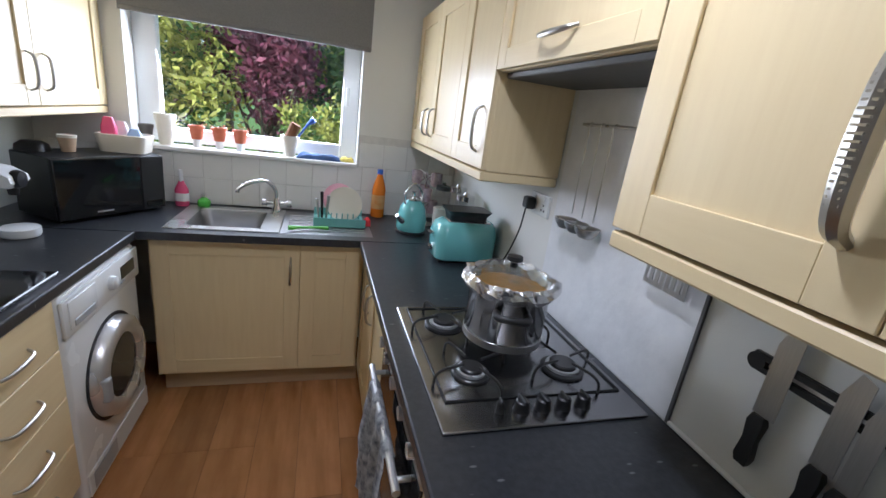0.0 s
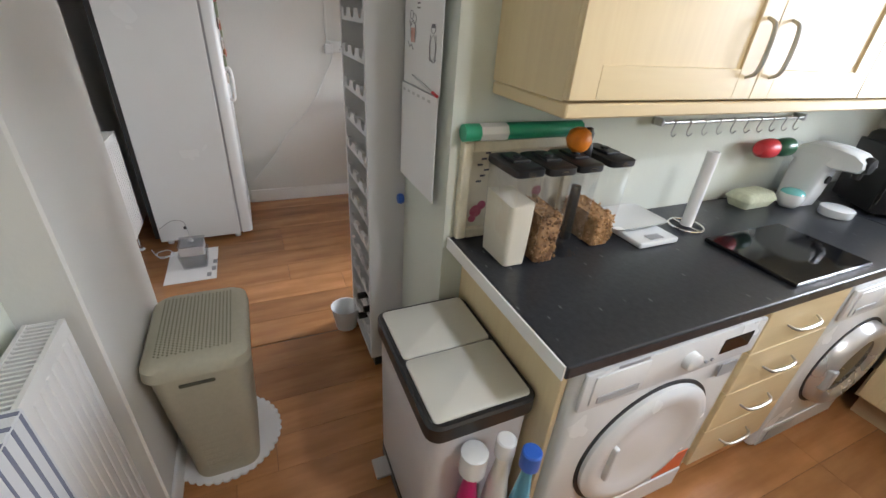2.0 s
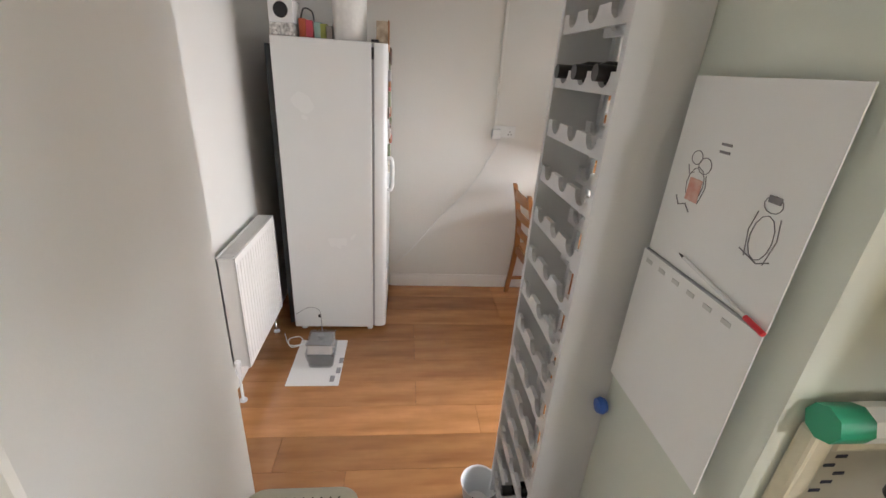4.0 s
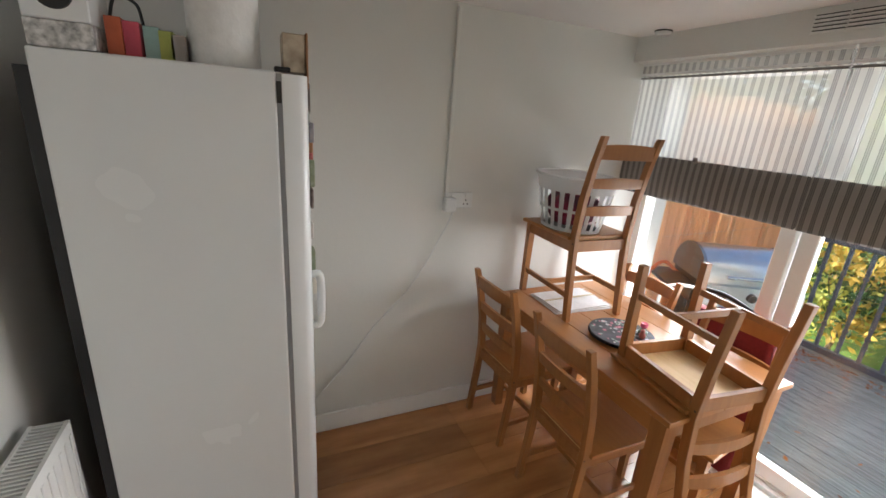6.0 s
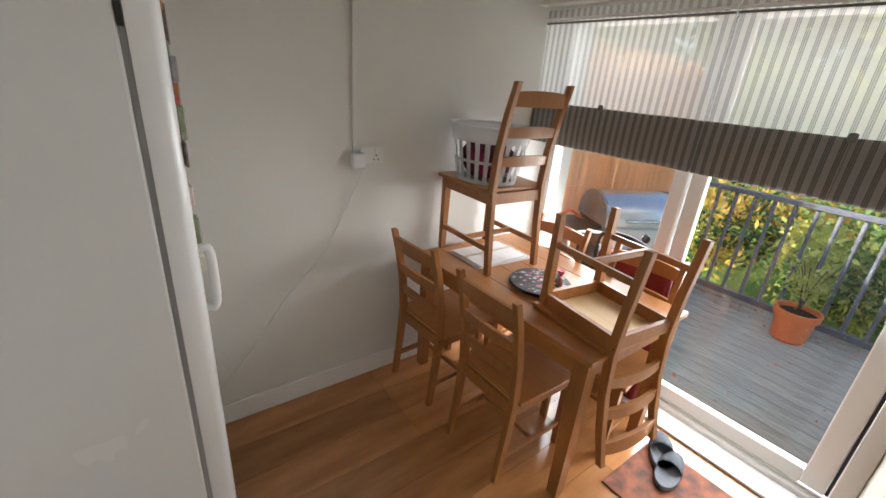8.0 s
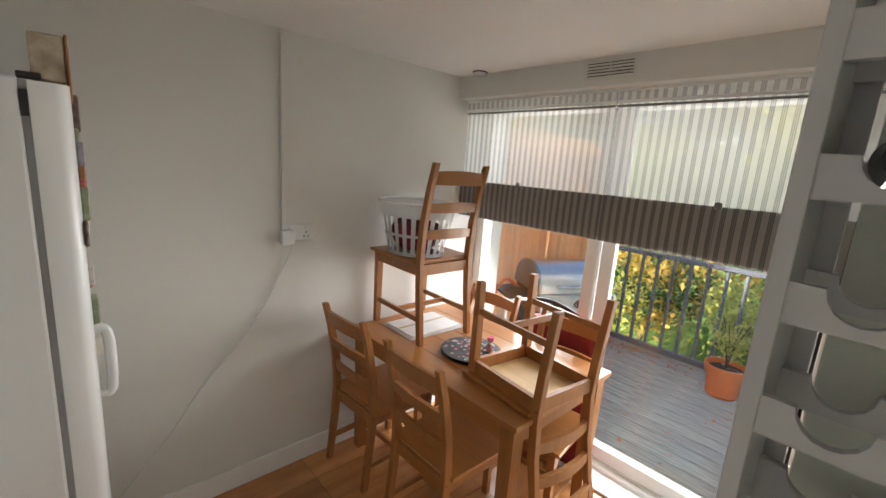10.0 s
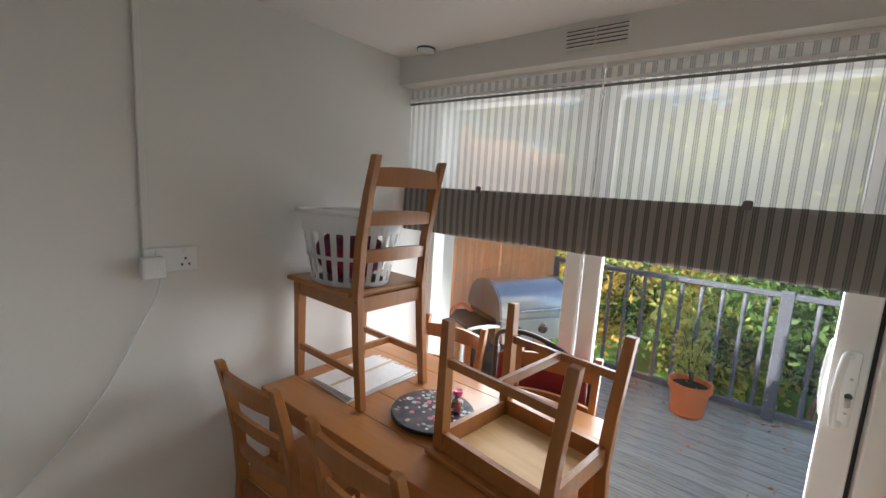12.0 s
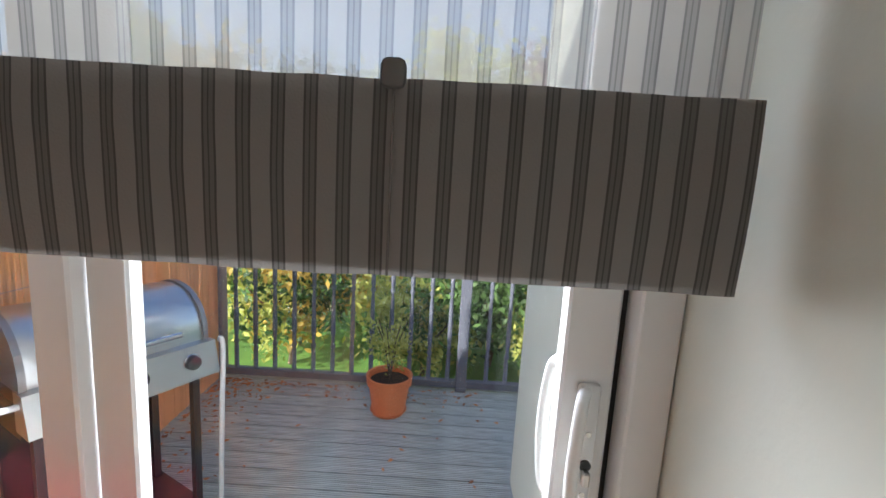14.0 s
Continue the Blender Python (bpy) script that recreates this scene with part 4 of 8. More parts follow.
strip = thing("knife_strip", "black magnetic knife strip on the wall", "knife rack", (KR - 0.012, 1.1, 1.18))
for z in (1.165, 1.19):
    part("bar", boxed(KR - 0.014, KR - 0.001, 0.74, 1.295, z, z + 0.014, 0.002), BLACK, strip)
for y in (0.75, 1.285):
    part("end_cap", lathe([(0.018, 0), (0.018, 0.012), (0, 0.014)], (KR - 0.015, y, 1.184), 18, "x"), BLACK, strip)


def knife(y, top, length, w, handle, label):
    k = thing("kitchen_knife", label, "knife", (KR - 0.018, y, top - length - handle), "knives on the strip")
    x = KR - 0.0175
    bl = bmesh.new()
    pts = [(y - w / 2, top - length), (y + w / 2, top - length), (y + w / 2, top - length * 0.25), (y + w * 0.1, top), (y - w / 2, top - 0.01)]
    loft([[(x - 0.0012, a, b) for a, b in pts], [(x + 0.0012, a, b) for a, b in pts]], bl)
    part("blade", bl, STEEL, k)
    hb = loft([[(x + dx, y + w * 0.1 + dy, top - length - t * handle) for dx, dy in ((-0.009 * s, -0.014 * s), (0.009 * s, -0.014 * s), (0.009 * s, 0.014 * s), (-0.009 * s, 0.014 * s))] for t, s in ((0, 0.8), (0.15, 1.1), (0.5, 0.85), (0.85, 1.1), (1.0, 0.8))])
    part("handle", hb, BLACK, k, "black moulded handle", 30)
    return k


knife(1.235, 1.29, 0.20, 0.042, 0.115, "long chef's knife with a black handle")
knife(1.125, 1.26, 0.19, 0.038, 0.12, "wide knife with a black handle")
knife(1.085, 1.24, 0.18, 0.030, 0.11, "narrow knife with a black handle")
knife(0.98, 1.25, 0.19, 0.036, 0.12, "kitchen knife with a black handle")
knife(0.86, 1.24, 0.16, 0.030, 0.11, "small knife with a black handle")

rail = thing("utensil_rail", "steel rail with hanging ladles behind the hob", "rail", (KR - 0.03, 1.8, 1.60))
part("bar", tube([(KR - 0.035, 1.52, 1.60), (KR - 0.035, 2.02, 1.60)], 0.005, 8), STEEL, rail)
for y in (1.53, 2.01):
    part("bracket", tube([(KR - 0.035, y, 1.60), (KR - 0.001, y, 1.60)], 0.006, 8), STEEL, rail)
for y, kind in ((1.97, 1), (1.91, 1), (1.85, 1), (1.56, 0), (1.49, 0)):
    u = thing("ladle" if kind else "spatula", "steel ladle hanging on the rail" if kind else "slotted steel spatula hanging on the rail", "utensil", (KR - 0.035, y, 1.24), "hanging utensils")
    part("hook", tube(curve_pts([(KR - 0.035, y, 1.606), (KR - 0.046, y, 1.60), (KR - 0.044, y, 1.57)], 4), 0.0025, 6), STEEL, u)
    part("shaft", tube([(KR - 0.044, y, 1.575), (KR - 0.04, y, 1.31)], 0.0022, 8), STEEL, u)
    if kind:
        part("bowl", lathe([(0, -0.034), (0.022, -0.028), (0.036, -0.01), (0.040, 0.004), (0.036, 0.004), (0.02, -0.022), (0, -0.028)], (KR - 0.055, y, 1.29), 18), STEEL, u, smooth=60)
    else:
        blade = part("blade", boxed(KR - 0.043, KR - 0.040, y - 0.032, y + 0.032, 1.31, 1.325), STEEL, u)
        part("tip", boxed(KR - 0.043, KR - 0.040, y - 0.032, y + 0.032, 1.228, 1.24), STEEL, blade)
        for i in range(4):
            part("tine", boxed(KR - 0.043, KR - 0.040, y - 0.032 + 0.018 * i, y - 0.022 + 0.018 * i, 1.24, 1.31), STEEL, blade)


def socket(name, label, wall, y0, y1, z0, z1, out, plug=None):
    s = thing(name, label, "socket", (wall, (y0 + y1) / 2, z0))
    lo, hi = sorted((wall + out * 0.001, wall + out * 0.012))
    part("plate", boxed(lo, hi, y0, y1, z0, z1, 0.004, 2), WHITE, s)
    lo, hi = sorted((wall + out * 0.011, wall + out * 0.017))
    h, zc = z1 - z0, (z0 + z1) / 2
    for yy in (y0 + (y1 - y0) * 0.25, y0 + (y1 - y0) * 0.75):
        part("switch", boxed(lo, hi, yy - 0.007, yy + 0.007, z1 - 0.28 * h, z1 - 0.1 * h, 0.001), WHITE, s)
        for dy, dz in ((0, 0.0), (-0.011, -0.02), (0.011, -0.02)):
            part("hole", boxed(*sorted((wall + out * 0.0118, wall + out * 0.0135)), yy + dy - 0.003, yy + dy + 0.003, zc + dz - 0.003, zc + dz + 0.005), BLACK, s)
    return s


socket("wall_socket", "white double wall socket above the worktop", KR, 2.17, 2.32, 1.24, 1.326, -1)
plug = thing("plug", "black plug with its lead in the wall socket", "plug", (KR - 0.03, 2.29, 1.27))
part("body", boxed(KR - 0.055, KR - 0.013, 2.26, 2.31, 1.255, 1.305, 0.010, 2), BLACK, plug)
part("lead", tube(curve_pts([(KR - 0.045, 2.285, 1.26), (KR - 0.05, 2.30, 1.15), (KR - 0.04, 2.40, 1.0), (KR - 0.03, 2.50, 0.93), (KR - 0.06, 2.56, 0.925)], 6), 0.0035, 6), BLACK, plug)

cl = thing("ceiling_light", "round white glass ceiling light in the kitchen", "ceiling light", (1.00, 1.40, 2.23))
part("base", lathe([(0.14, 2.309), (0.14, 2.285), (0.13, 2.28)], (1.00, 1.40, 0), 32), WHITE, cl)
GLOW = material("lit_opal_glass", (0.9, 0.9, 0.88), 0.3)
bsdf(GLOW).inputs["Emission Color"].default_value = (0.95, 0.97, 1.0, 1)
bsdf(GLOW).inputs["Emission Strength"].default_value = 4.0
part("shade", lathe([(0.13, 2.28), (0.128, 2.262), (0.10, 2.245), (0.05, 2.236), (0, 2.234)], (1.00, 1.40, 0), 32), GLOW, cl, "glowing opal shade", 60)

# ---- left-hand worktop ----
FLOUR = material("flour", (0.80, 0.74, 0.60), 0.95, grain=0.15, scale=40, bump=0.4, bump_scale=40)
CEREAL = material("flaked_cereal", (0.38, 0.22, 0.10), 0.85, vary=0.45, island=True, grain=1.0, scale=28, tint=(0.10, 0.045, 0.02), bump=1.0, bump_scale=28)
NUTS = material("golden_cereal", (0.55, 0.33, 0.15), 0.85, vary=0.4, island=True, grain=1.0, scale=38, tint=(0.28, 0.14, 0.05), bump=1.0, bump_scale=60)


def canister(y0, y1, x0, x1, h, fill, level, label):
    """A tall clear food box with a black flip lid."""
    c = thing("food_container", label, "container", ((x0 + x1) / 2, (y0 + y1) / 2, 0.91), "food containers")
    z0 = 0.9115
    part("box", loft([[(x, y, z) for x, y in rounded(x0 + g, x1 - g, y0 + g, y1 - g, 0.014, 3)] for z, g in ((z0, 0.008), (z0 + 0.01, 0.005), (z0 + h - 0.03, 0.0), (z0 + h - 0.02, 0.0))], cap=False), CLEAR, c, smooth=40)
    part("bottom", loft([[(x, y, z) for x, y in rounded(x0 + 0.008, x1 - 0.008, y0 + 0.008, y1 - 0.008, 0.012, 3)] for z in (z0, z0 + 0.003)]), CLEAR, c)
    if fill:
        secs = []
        for z, g in ((z0 + 0.005, 0.009), (z0 + level * 0.5, 0.006), (z0 + level, 0.005)):
            secs.append([(x, y, z + (0.02 * noise.noise(Vector((x * 30, y * 30, 5))) if z > z0 + level * 0.8 else 0)) for x, y in rounded(x0 + g, x1 - g, y0 + g, y1 - g, 0.012, 3)])
        body = part("contents", loft(secs), fill, c)
        if fill is not FLOUR:
            rng = random.Random(int(y0 * 1000))
            verts, faces = [], []
            for i in range(260):
                side = rng.randrange(3)
                p = Vector((rng.uniform(x0 + 0.008, x1 - 0.008), rng.uniform(y0 + 0.008, y1 - 0.008), z0 + rng.uniform(0.01, level + 0.006)))
                if side == 0:
                    p.x = x1 - 0.006
                elif side == 1:
                    p.y = y0 + 0.006 if rng.random() < 0.5 else y1 - 0.006
                else:
                    p.z = z0 + level + rng.uniform(-0.004, 0.014)
                s3 = [rng.uniform(0.003, 0.008) for _ in range(3)]
                k = len(verts)
                for ax in range(3):
                    for sg in (-1, 1):
                        v = p.copy()
                        v[ax] += sg * s3[ax]
                        v[(ax + 1) % 3] += rng.uniform(-0.002, 0.002)
                        verts.append(tuple(v - ORIGIN[c.name]))
                for e in (0, 1):
                    for f in (2, 3):
                        for g3 in (4, 5):
                            faces.append((k + e, k + f, k + g3))
            me = bpy.data.meshes.new("cereal")
            me.from_pydata(verts, [], faces)
            me.materials.append(fill)
            o = new("cereal", me)
            o.parent, o["kind"] = c, "stuff"
    lid = part("lid", loft([[(x, y, z) for x, y in rounded(x0 - g, x1 + g, y0 - g, y1 + g, 0.014, 3)] for z, g in ((z0 + h - 0.024, 0.001), (z0 + h - 0.02, 0.003), (z0 + h - 0.004, 0.003), (z0 + h, -0.004))]), BLACK, c, "black plastic lid", 40)
    part("flap", boxed(x0 + 0.03, x1 - 0.05, y0 + 0.018, y1 - 0.018, z0 + h - 0.001, z0 + h + 0.008, 0.003, 2), BLACK, lid)
    part("hinge", lathe([(0.012, 0), (0.012, 0.008), (0, 0.009)], ((x0 + x1) / 2, (y0 + y1) / 2, z0 + h + 0.006), 14), BLACK, lid)
    part("clip", boxed(x1 + 0.002, x1 + 0.008, (y0 + y1) / 2 - 0.012, (y0 + y1) / 2 + 0.012, z0 + h - 0.035, z0 + h - 0.008, 0.002), CLEAR, lid, "pale clip")
    return c


canister(1.083, 1.172, -0.475, -0.318, 0.305, FLOUR, 0.20, "clear food container of flour with a black lid")
canister(1.185, 1.272, -0.470, -0.310, 0.305, CEREAL, 0.155, "clear food container of flaked cereal with a black lid")
canister(1.288, 1.372, -0.475, -0.315, 0.305, None, 0, "empty clear food container with a black lid")
canister(1.435, 1.525, -0.53, -0.345, 0.30, NUTS, 0.105, "clear food container of golden cereal with a black lid")
orange = lathe([(0.0, -0.036), (0.015, -0.035), (0.030, -0.022), (0.0375, 0.0), (0.030, 0.024), (0.014, 0.035), (0.004, 0.033), (0.0, 0.032)], (-0.40, 1.335, 1.262), 24)
single("orange", orange, material("orange_peel", (0.80, 0.24, 0.015), 0.45, grain=0.2, scale=90, bump=0.5, bump_scale=160), "ripe orange lying on a container lid", "fruit", (-0.40, 1.335, 1.226), smooth=80)
mill = thing("pepper_mill", "clear pepper mill with a black top", "pepper mill", (-0.44, 1.405, 0.91))
part("body", lathe([(0.022, 0.912), (0.024, 0.93), (0.018, 1.05), (0.020, 1.20)], (-0.44, 1.405, 0), 16), CLEAR, mill, smooth=40)
part("peppercorns", lathe([(0, 0.914), (0.019, 0.914), (0.016, 1.10), (0, 1.105)], (-0.44, 1.405, 0), 12), BLACK, mill)
part("top", lathe([(0.020, 1.20), (0.021, 1.23), (0.014, 1.245), (0.016, 1.27), (0.010, 1.285), (0, 1.288)], (-0.44, 1.405, 0), 16), BLACK, mill, smooth=40)

pic = thing("picture_frame", "cream moulded picture frame with a printed flower picture", "picture", (-0.54, 1.24, 0.912))
FRAME_CREAM = material("cream_moulding", (0.72, 0.66, 0.50), 0.45, grain=0.3, scale=30, stain=0.2)
fy0, fy1, fz0, fz1 = 1.03, 1.46, 0.912, 1.235
for b in ((fy0, fy0 + 0.035, fz0, fz1), (fy1 - 0.035, fy1, fz0, fz1), (fy0 + 0.035, fy1 - 0.035, fz0, fz0 + 0.035), (fy0 + 0.035, fy1 - 0.035, fz1 - 0.035, fz1)):
    part("moulding", boxed(-0.557, -0.528, *b, 0.006, 2), FRAME_CREAM, pic)
part("print", boxed(-0.552, -0.544, fy0 + 0.035, fy1 - 0.035, fz0 + 0.035, fz1 - 0.035), material("aged_print", (0.62, 0.57, 0.44), 0.6, grain=0.4, scale=12, tint=(0.50, 0.44, 0.33)), pic)
ROSE = material("printed_rose", (0.35, 0.05, 0.10), 0.6, grain=0.6, scale=40, tint=(0.5, 0.2, 0.22))
for y, z, r in ((1.10, 1.0, 0.022), (1.12, 1.02, 0.016), (1.09, 0.975, 0.014), (1.33, 1.05, 0.02)):
    part("printed_flower", lathe([(r, 0), (r * 0.7, 0.0012), (0, 0.0016)], (-0.544, y, z), 11, "x"), ROSE, pic, "dark pink printed rose")
INK = material("dark_ink", (0.06, 0.06, 0.08), 0.7, grain=0.3)
for i in range(6):
    y, z = 1.09 + 0.012 * (i % 3), 1.10 + 0.018 * i
    part("printed_leaf", boxed(-0.5445, -0.543, y, y + 0.018, z, z + 0.006), INK, pic, "grey printed leaf")
roll = thing("wrapping_roll", "green and white cling film box on the picture frame", "box", (-0.52, 1.22, 1.236))
GREENBOX = material("green_carton", (0.02, 0.30, 0.16), 0.4, grain=0.3, scale=8, tint=(0.04, 0.42, 0.24))
part("carton", loft([[(-0.525 + 0.026 * math.cos(a * math.pi / 4), y, 1.262 + 0.026 * math.sin(a * math.pi / 4)) for a in range(8)] for y in (1.02, 1.44)]), GREENBOX, roll, smooth=50)
part("printed_band", loft([[(-0.525 + 0.0265 * math.cos(a * math.pi / 4), y, 1.262 + 0.0265 * math.sin(a * math.pi / 4)) for a in range(8)] for y in (1.07, 1.16)], cap=False), PAPER, roll, "white printed band")

scales = thing("kitchen_scales", "white digital kitchen scales with a flat tray", "scales", (-0.42, 1.70, 0.91))
part("base", boxed(-0.47, -0.29, 1.60, 1.78, 0.9115, 0.932, 0.006, 2), WHITE, scales)
part("platform", loft([[(x, y, z) for x, y in rounded(-0.53 - g, -0.36 + g, 1.55 - g, 1.80 + g, 0.03, 4)] for z, g in ((0.932, -0.03), (0.950, 0.0), (0.957, 0.004), (0.953, -0.006))]), WHITE, scales, smooth=40)
part("display", boxed(-0.335, -0.305, 1.66, 1.72, 0.931, 0.934), GREY_PLASTIC, scales)

kr = thing("kitchen_roll_holder", "chrome kitchen roll holder with a bare white tube", "holder", (-0.38, 1.93, 0.91))
part("base", tube([(-0.38 + 0.062 * math.cos(i * 0.3142), 1.93 + 0.062 * math.sin(i * 0.3142), 0.916) for i in range(20)], 0.004, 6, None, True), CHROME, kr)
part("spoke", tube([(-0.442, 1.93, 0.916), (-0.318, 1.93, 0.916)], 0.003, 6), CHROME, kr)
part("tube", lathe([(0.021, 0.918), (0.021, 1.20), (0.017, 1.20), (0.017, 1.10)], (-0.38, 1.93, 0), 20), PAPER, kr, "white cardboard tube", 40)
part("pole", tube([(-0.38, 1.93, 0.914), (-0.38, 1.93, 1.198)], 0.004, 6), CHROME, kr)
single("glass_board", boxed(-0.27, 0.04, 1.888, 2.315, 0.9115, 0.926, 0.003), GLOSS_BLACK, "black glass worktop saver lying on the worktop", "board", (-0.11, 2.1, 0.9115))

hooks = thing("hook_rail", "steel wall rail with hooks", "rail", (KL + 0.04, 2.23, 1.26))
part("bar", tube([(KL + 0.04, 1.79, 1.27), (KL + 0.04, 2.66, 1.27)], 0.007, 10), STEEL, hooks, smooth=40)
for y in (1.80, 2.65):
    part("bracket", boxed(KL + 0.001, KL + 0.05, y - 0.008, y + 0.008, 1.258, 1.285, 0.003), STEEL, hooks)
for i in range(10):
    y = 1.86 + 0.082 * i
    part("hook", tube(curve_pts([(KL + 0.04, y, 1.279), (KL + 0.05, y, 1.27), (KL + 0.044, y, 1.235), (KL + 0.055, y, 1.222), (KL + 0.066, y, 1.235)], 3), 0.0022, 5), STEEL, hooks)


def dotted_mug(y, mat, label):
    m = thing("mug", label, "mug", (KL + 0.065, y, 1.11), "mugs on the rail")
    x, z = KL + 0.072, 1.155
    part("cup", lathe([(0.0, -0.043), (0.022, -0.043), (0.034, -0.030), (0.040, 0.0), (0.040, 0.036), (0.036, 0.036), (0.034, -0.01), (0, -0.036)], (x, y, z), 22, "y"), mat, m, smooth=40)
    part("handle", tube(curve_pts([(x, y - 0.02, z + 0.038), (x, y - 0.015, z + 0.066), (x, y + 0.015, z + 0.066), (x, y + 0.02, z + 0.038)], 4), 0.005, 6), mat, m)
    for i in range(9):
        a, h = i * 0.9, -0.025 + 0.018 * (i % 3)
        part("dot", lathe([(0.005, 0), (0, 0.0008)], (0, 0, 0), 8), PAPER, m, "white dot")
        ob = m.children[-1] if m.children else None
        d = Vector((math.cos(a), 0, math.sin(a)))
        ob.matrix_local = Matrix.Translation(Vector((x, y + h, z)) - ORIGIN[m.name] + d * 0.0405) @ d.to_track_quat("Z", "Y").to_matrix().to_4x4() @ Matrix.Translation(ORIGIN[m.name])
    return m


dotted_mug(2.42, RED, "red mug with white dots hanging on the rail")
dotted_mug(2.535, material("dark_green_enamel", (0.02, 0.10, 0.05), 0.3, stain=0.1), "dark green mug with white dots hanging on the rail")

EGG = material("egg_carton_pulp", (0.55, 0.58, 0.42), 0.9, grain=0.4, scale=60, bump=0.5)
eggs = thing("egg_carton", "pale green closed egg carton", "carton", (-0.46, 2.44, 0.91))
part("tray", loft([[(x, y, z) for x, y in rounded(-0.52 - g, -0.41 + g, 2.33 - g, 2.53 + g, 0.02, 3)] for z, g in ((0.9115, -0.012), (0.945, 0.0))]), EGG, eggs)
part("lid", loft([[(x, y, z) for x, y in rounded(-0.52 - g, -0.41 + g, 2.33 - g, 2.53 + g, 0.02, 3)] for z, g in ((0.945, 0.003), (0.95, 0.003), (0.975, -0.012), (0.978, -0.02))]), EGG, eggs, smooth=40)
bowl = thing("sugar_bowl", "white lidded bowl with a blue lid", "bowl", (-0.40, 2.60, 0.91))
part("bowl", lathe([(0.03, 0.9115), (0.046, 0.93), (0.05, 0.955), (0.045, 0.975)], (-0.40, 2.60, 0), 22), WHITE, bowl, smooth=60)
part("lid", lathe([(0.047, 0.975), (0.042, 0.985), (0.02, 0.994), (0, 0.996)], (-0.40, 2.60, 0), 22), TEAL, bowl, smooth=60)

# coffee machine
cm = thing("coffee_machine", "white and black capsule coffee machine", "coffee machine", (-0.33, 2.70, 0.91))
part("column", loft([[(x, y, z) for x, y in rounded(-0.50 + s, -0.355 + f, 2.655, 2.775, 0.03, 4)] for z, s, f in ((0.912, 0, -0.02), (0.96, 0, -0.01), (1.08, 0.0, 0.0), (1.14, 0.01, 0.02))]), WHITE, cm, smooth=50)
SIDE = [(-0.50, 1.10), (-0.36, 1.10), (-0.345, 1.095), (-0.255, 1.105), (-0.243, 1.125), (-0.248, 1.15), (-0.285, 1.175), (-0.36, 1.188), (-0.44, 1.186), (-0.485, 1.165)]
part("head", loft([[(x, y, 1.14 + (z - 1.14) * k) for x, z in SIDE] for y, k in ((2.657, 0.82), (2.668, 1.0), (2.762, 1.0), (2.773, 0.82))]), WHITE, cm, smooth=40)
part("brew_cap", lathe([(0.034, 0), (0.036, 0.012), (0.030, 0.026), (0, 0.03)], (-0.262, 2.715, 1.135), 22, "x"), BLACK, cm, "black rounded brew head", 50)
part("spout", lathe([(0.016, 0), (0.02, 0.03)], (-0.27, 2.715, 1.075), 14), BLACK, cm)
part("button", lathe([(0.018, 0), (0.016, 0.008), (0, 0.008)], (-0.355, 2.715, 1.04), 16, "x"), BLACK, cm)
part("drip_tray", lathe([(0.058, 0.912), (0.062, 0.92), (0.062, 0.945), (0.055, 0.948)], (-0.27, 2.715, 0), 26), WHITE, cm, smooth=40)
part("grid", lathe([(0.055, 0.944), (0, 0.945)], (-0.27, 2.715, 0), 22), BLACK, cm)
part("water_tank", lathe([(0.045, 0.95), (0.05, 0.96), (0.05, 1.15), (0.045, 1.16)], (-0.50, 2.72, 0), 20), CLEAR, cm)

# microwave across the corner
mw = thing("microwave", "black microwave oven standing across the corner", "microwave", (-0.195, 3.15, 0.91), turn=54)


def local_box(bm, x0, x1, y0, y1, z0, z1, bev=0.0):
    return box(bm, x0, x1, y0, y1, z0, z1, bev, 2)


ORIGIN[mw.name] = Vector((0, 0, 0))
part("body", local_box(bmesh.new(), -0.24, 0.24, -0.13, 0.14, 0.012, 0.285, 0.006), BLACK, mw)
part("door", local_box(bmesh.new(), -0.238, 0.12, -0.15, -0.128, 0.016, 0.281, 0.004), GLOSS_BLACK, mw, "black glass door")
part("control_panel", local_box(bmesh.new(), 0.124, 0.238, -0.15, -0.128, 0.016, 0.281, 0.004), BLACK, mw)
part("release_button", local_box(bmesh.new(), 0.14, 0.22, -0.154, -0.148, 0.03, 0.06, 0.002), GLOSS_BLACK, mw)
part("brand_bar", local_box(bmesh.new(), -0.09, -0.02, -0.1515, -0.149, 0.035, 0.042), SILVER, mw, "small silver bar")
for x in (-0.2, 0.2):
    for y in (-0.1, 0.1):
        part("foot", local_box(bmesh.new(), x - 0.015, x + 0.015, y - 0.015, y + 0.015, 0, 0.013), RUBBER, mw)
basket = thing("storage_basket", "white plastic basket of packets on the microwave", "basket", (-0.09, 3.27, 1.196))
part("wall", loft([[(x, y, z) for x, y in rounded(-0.19 - g, -0.0 + g, 3.20 - g, 3.345 + g, 0.03, 4)] for z, g in ((1.197, 0), (1.28, 0.012), (1.284, 0.008), (1.205, -0.004))]), CREAM, basket, smooth=40)
for x, y, h, m, lab in ((-0.15, 3.24, 0.15, PINK, "pink packet in the basket"), (-0.12, 3.30, 0.13, WHITE, "white packet in the basket"), (-0.05, 3.26, 0.10, material("pale_blue_bag", (0.30, 0.45, 0.70), 0.5, stain=0.2), "pale blue packet in the basket")):
    single("packet", loft([[(a, b, 1.21 + z) for a, b in rounded(x - 0.035 * s, x + 0.035 * s, y - 0.018 * s, y + 0.018 * s, 0.008, 2)] for z, s in ((0.0, 1), (h * 0.7, 0.9), (h, 0.55))]), m, lab, "packet", (x, y, 1.21))
cup = thing("paper_cup", "cream and brown cup on the microwave", "cup", (-0.26, 3.10, 1.196))
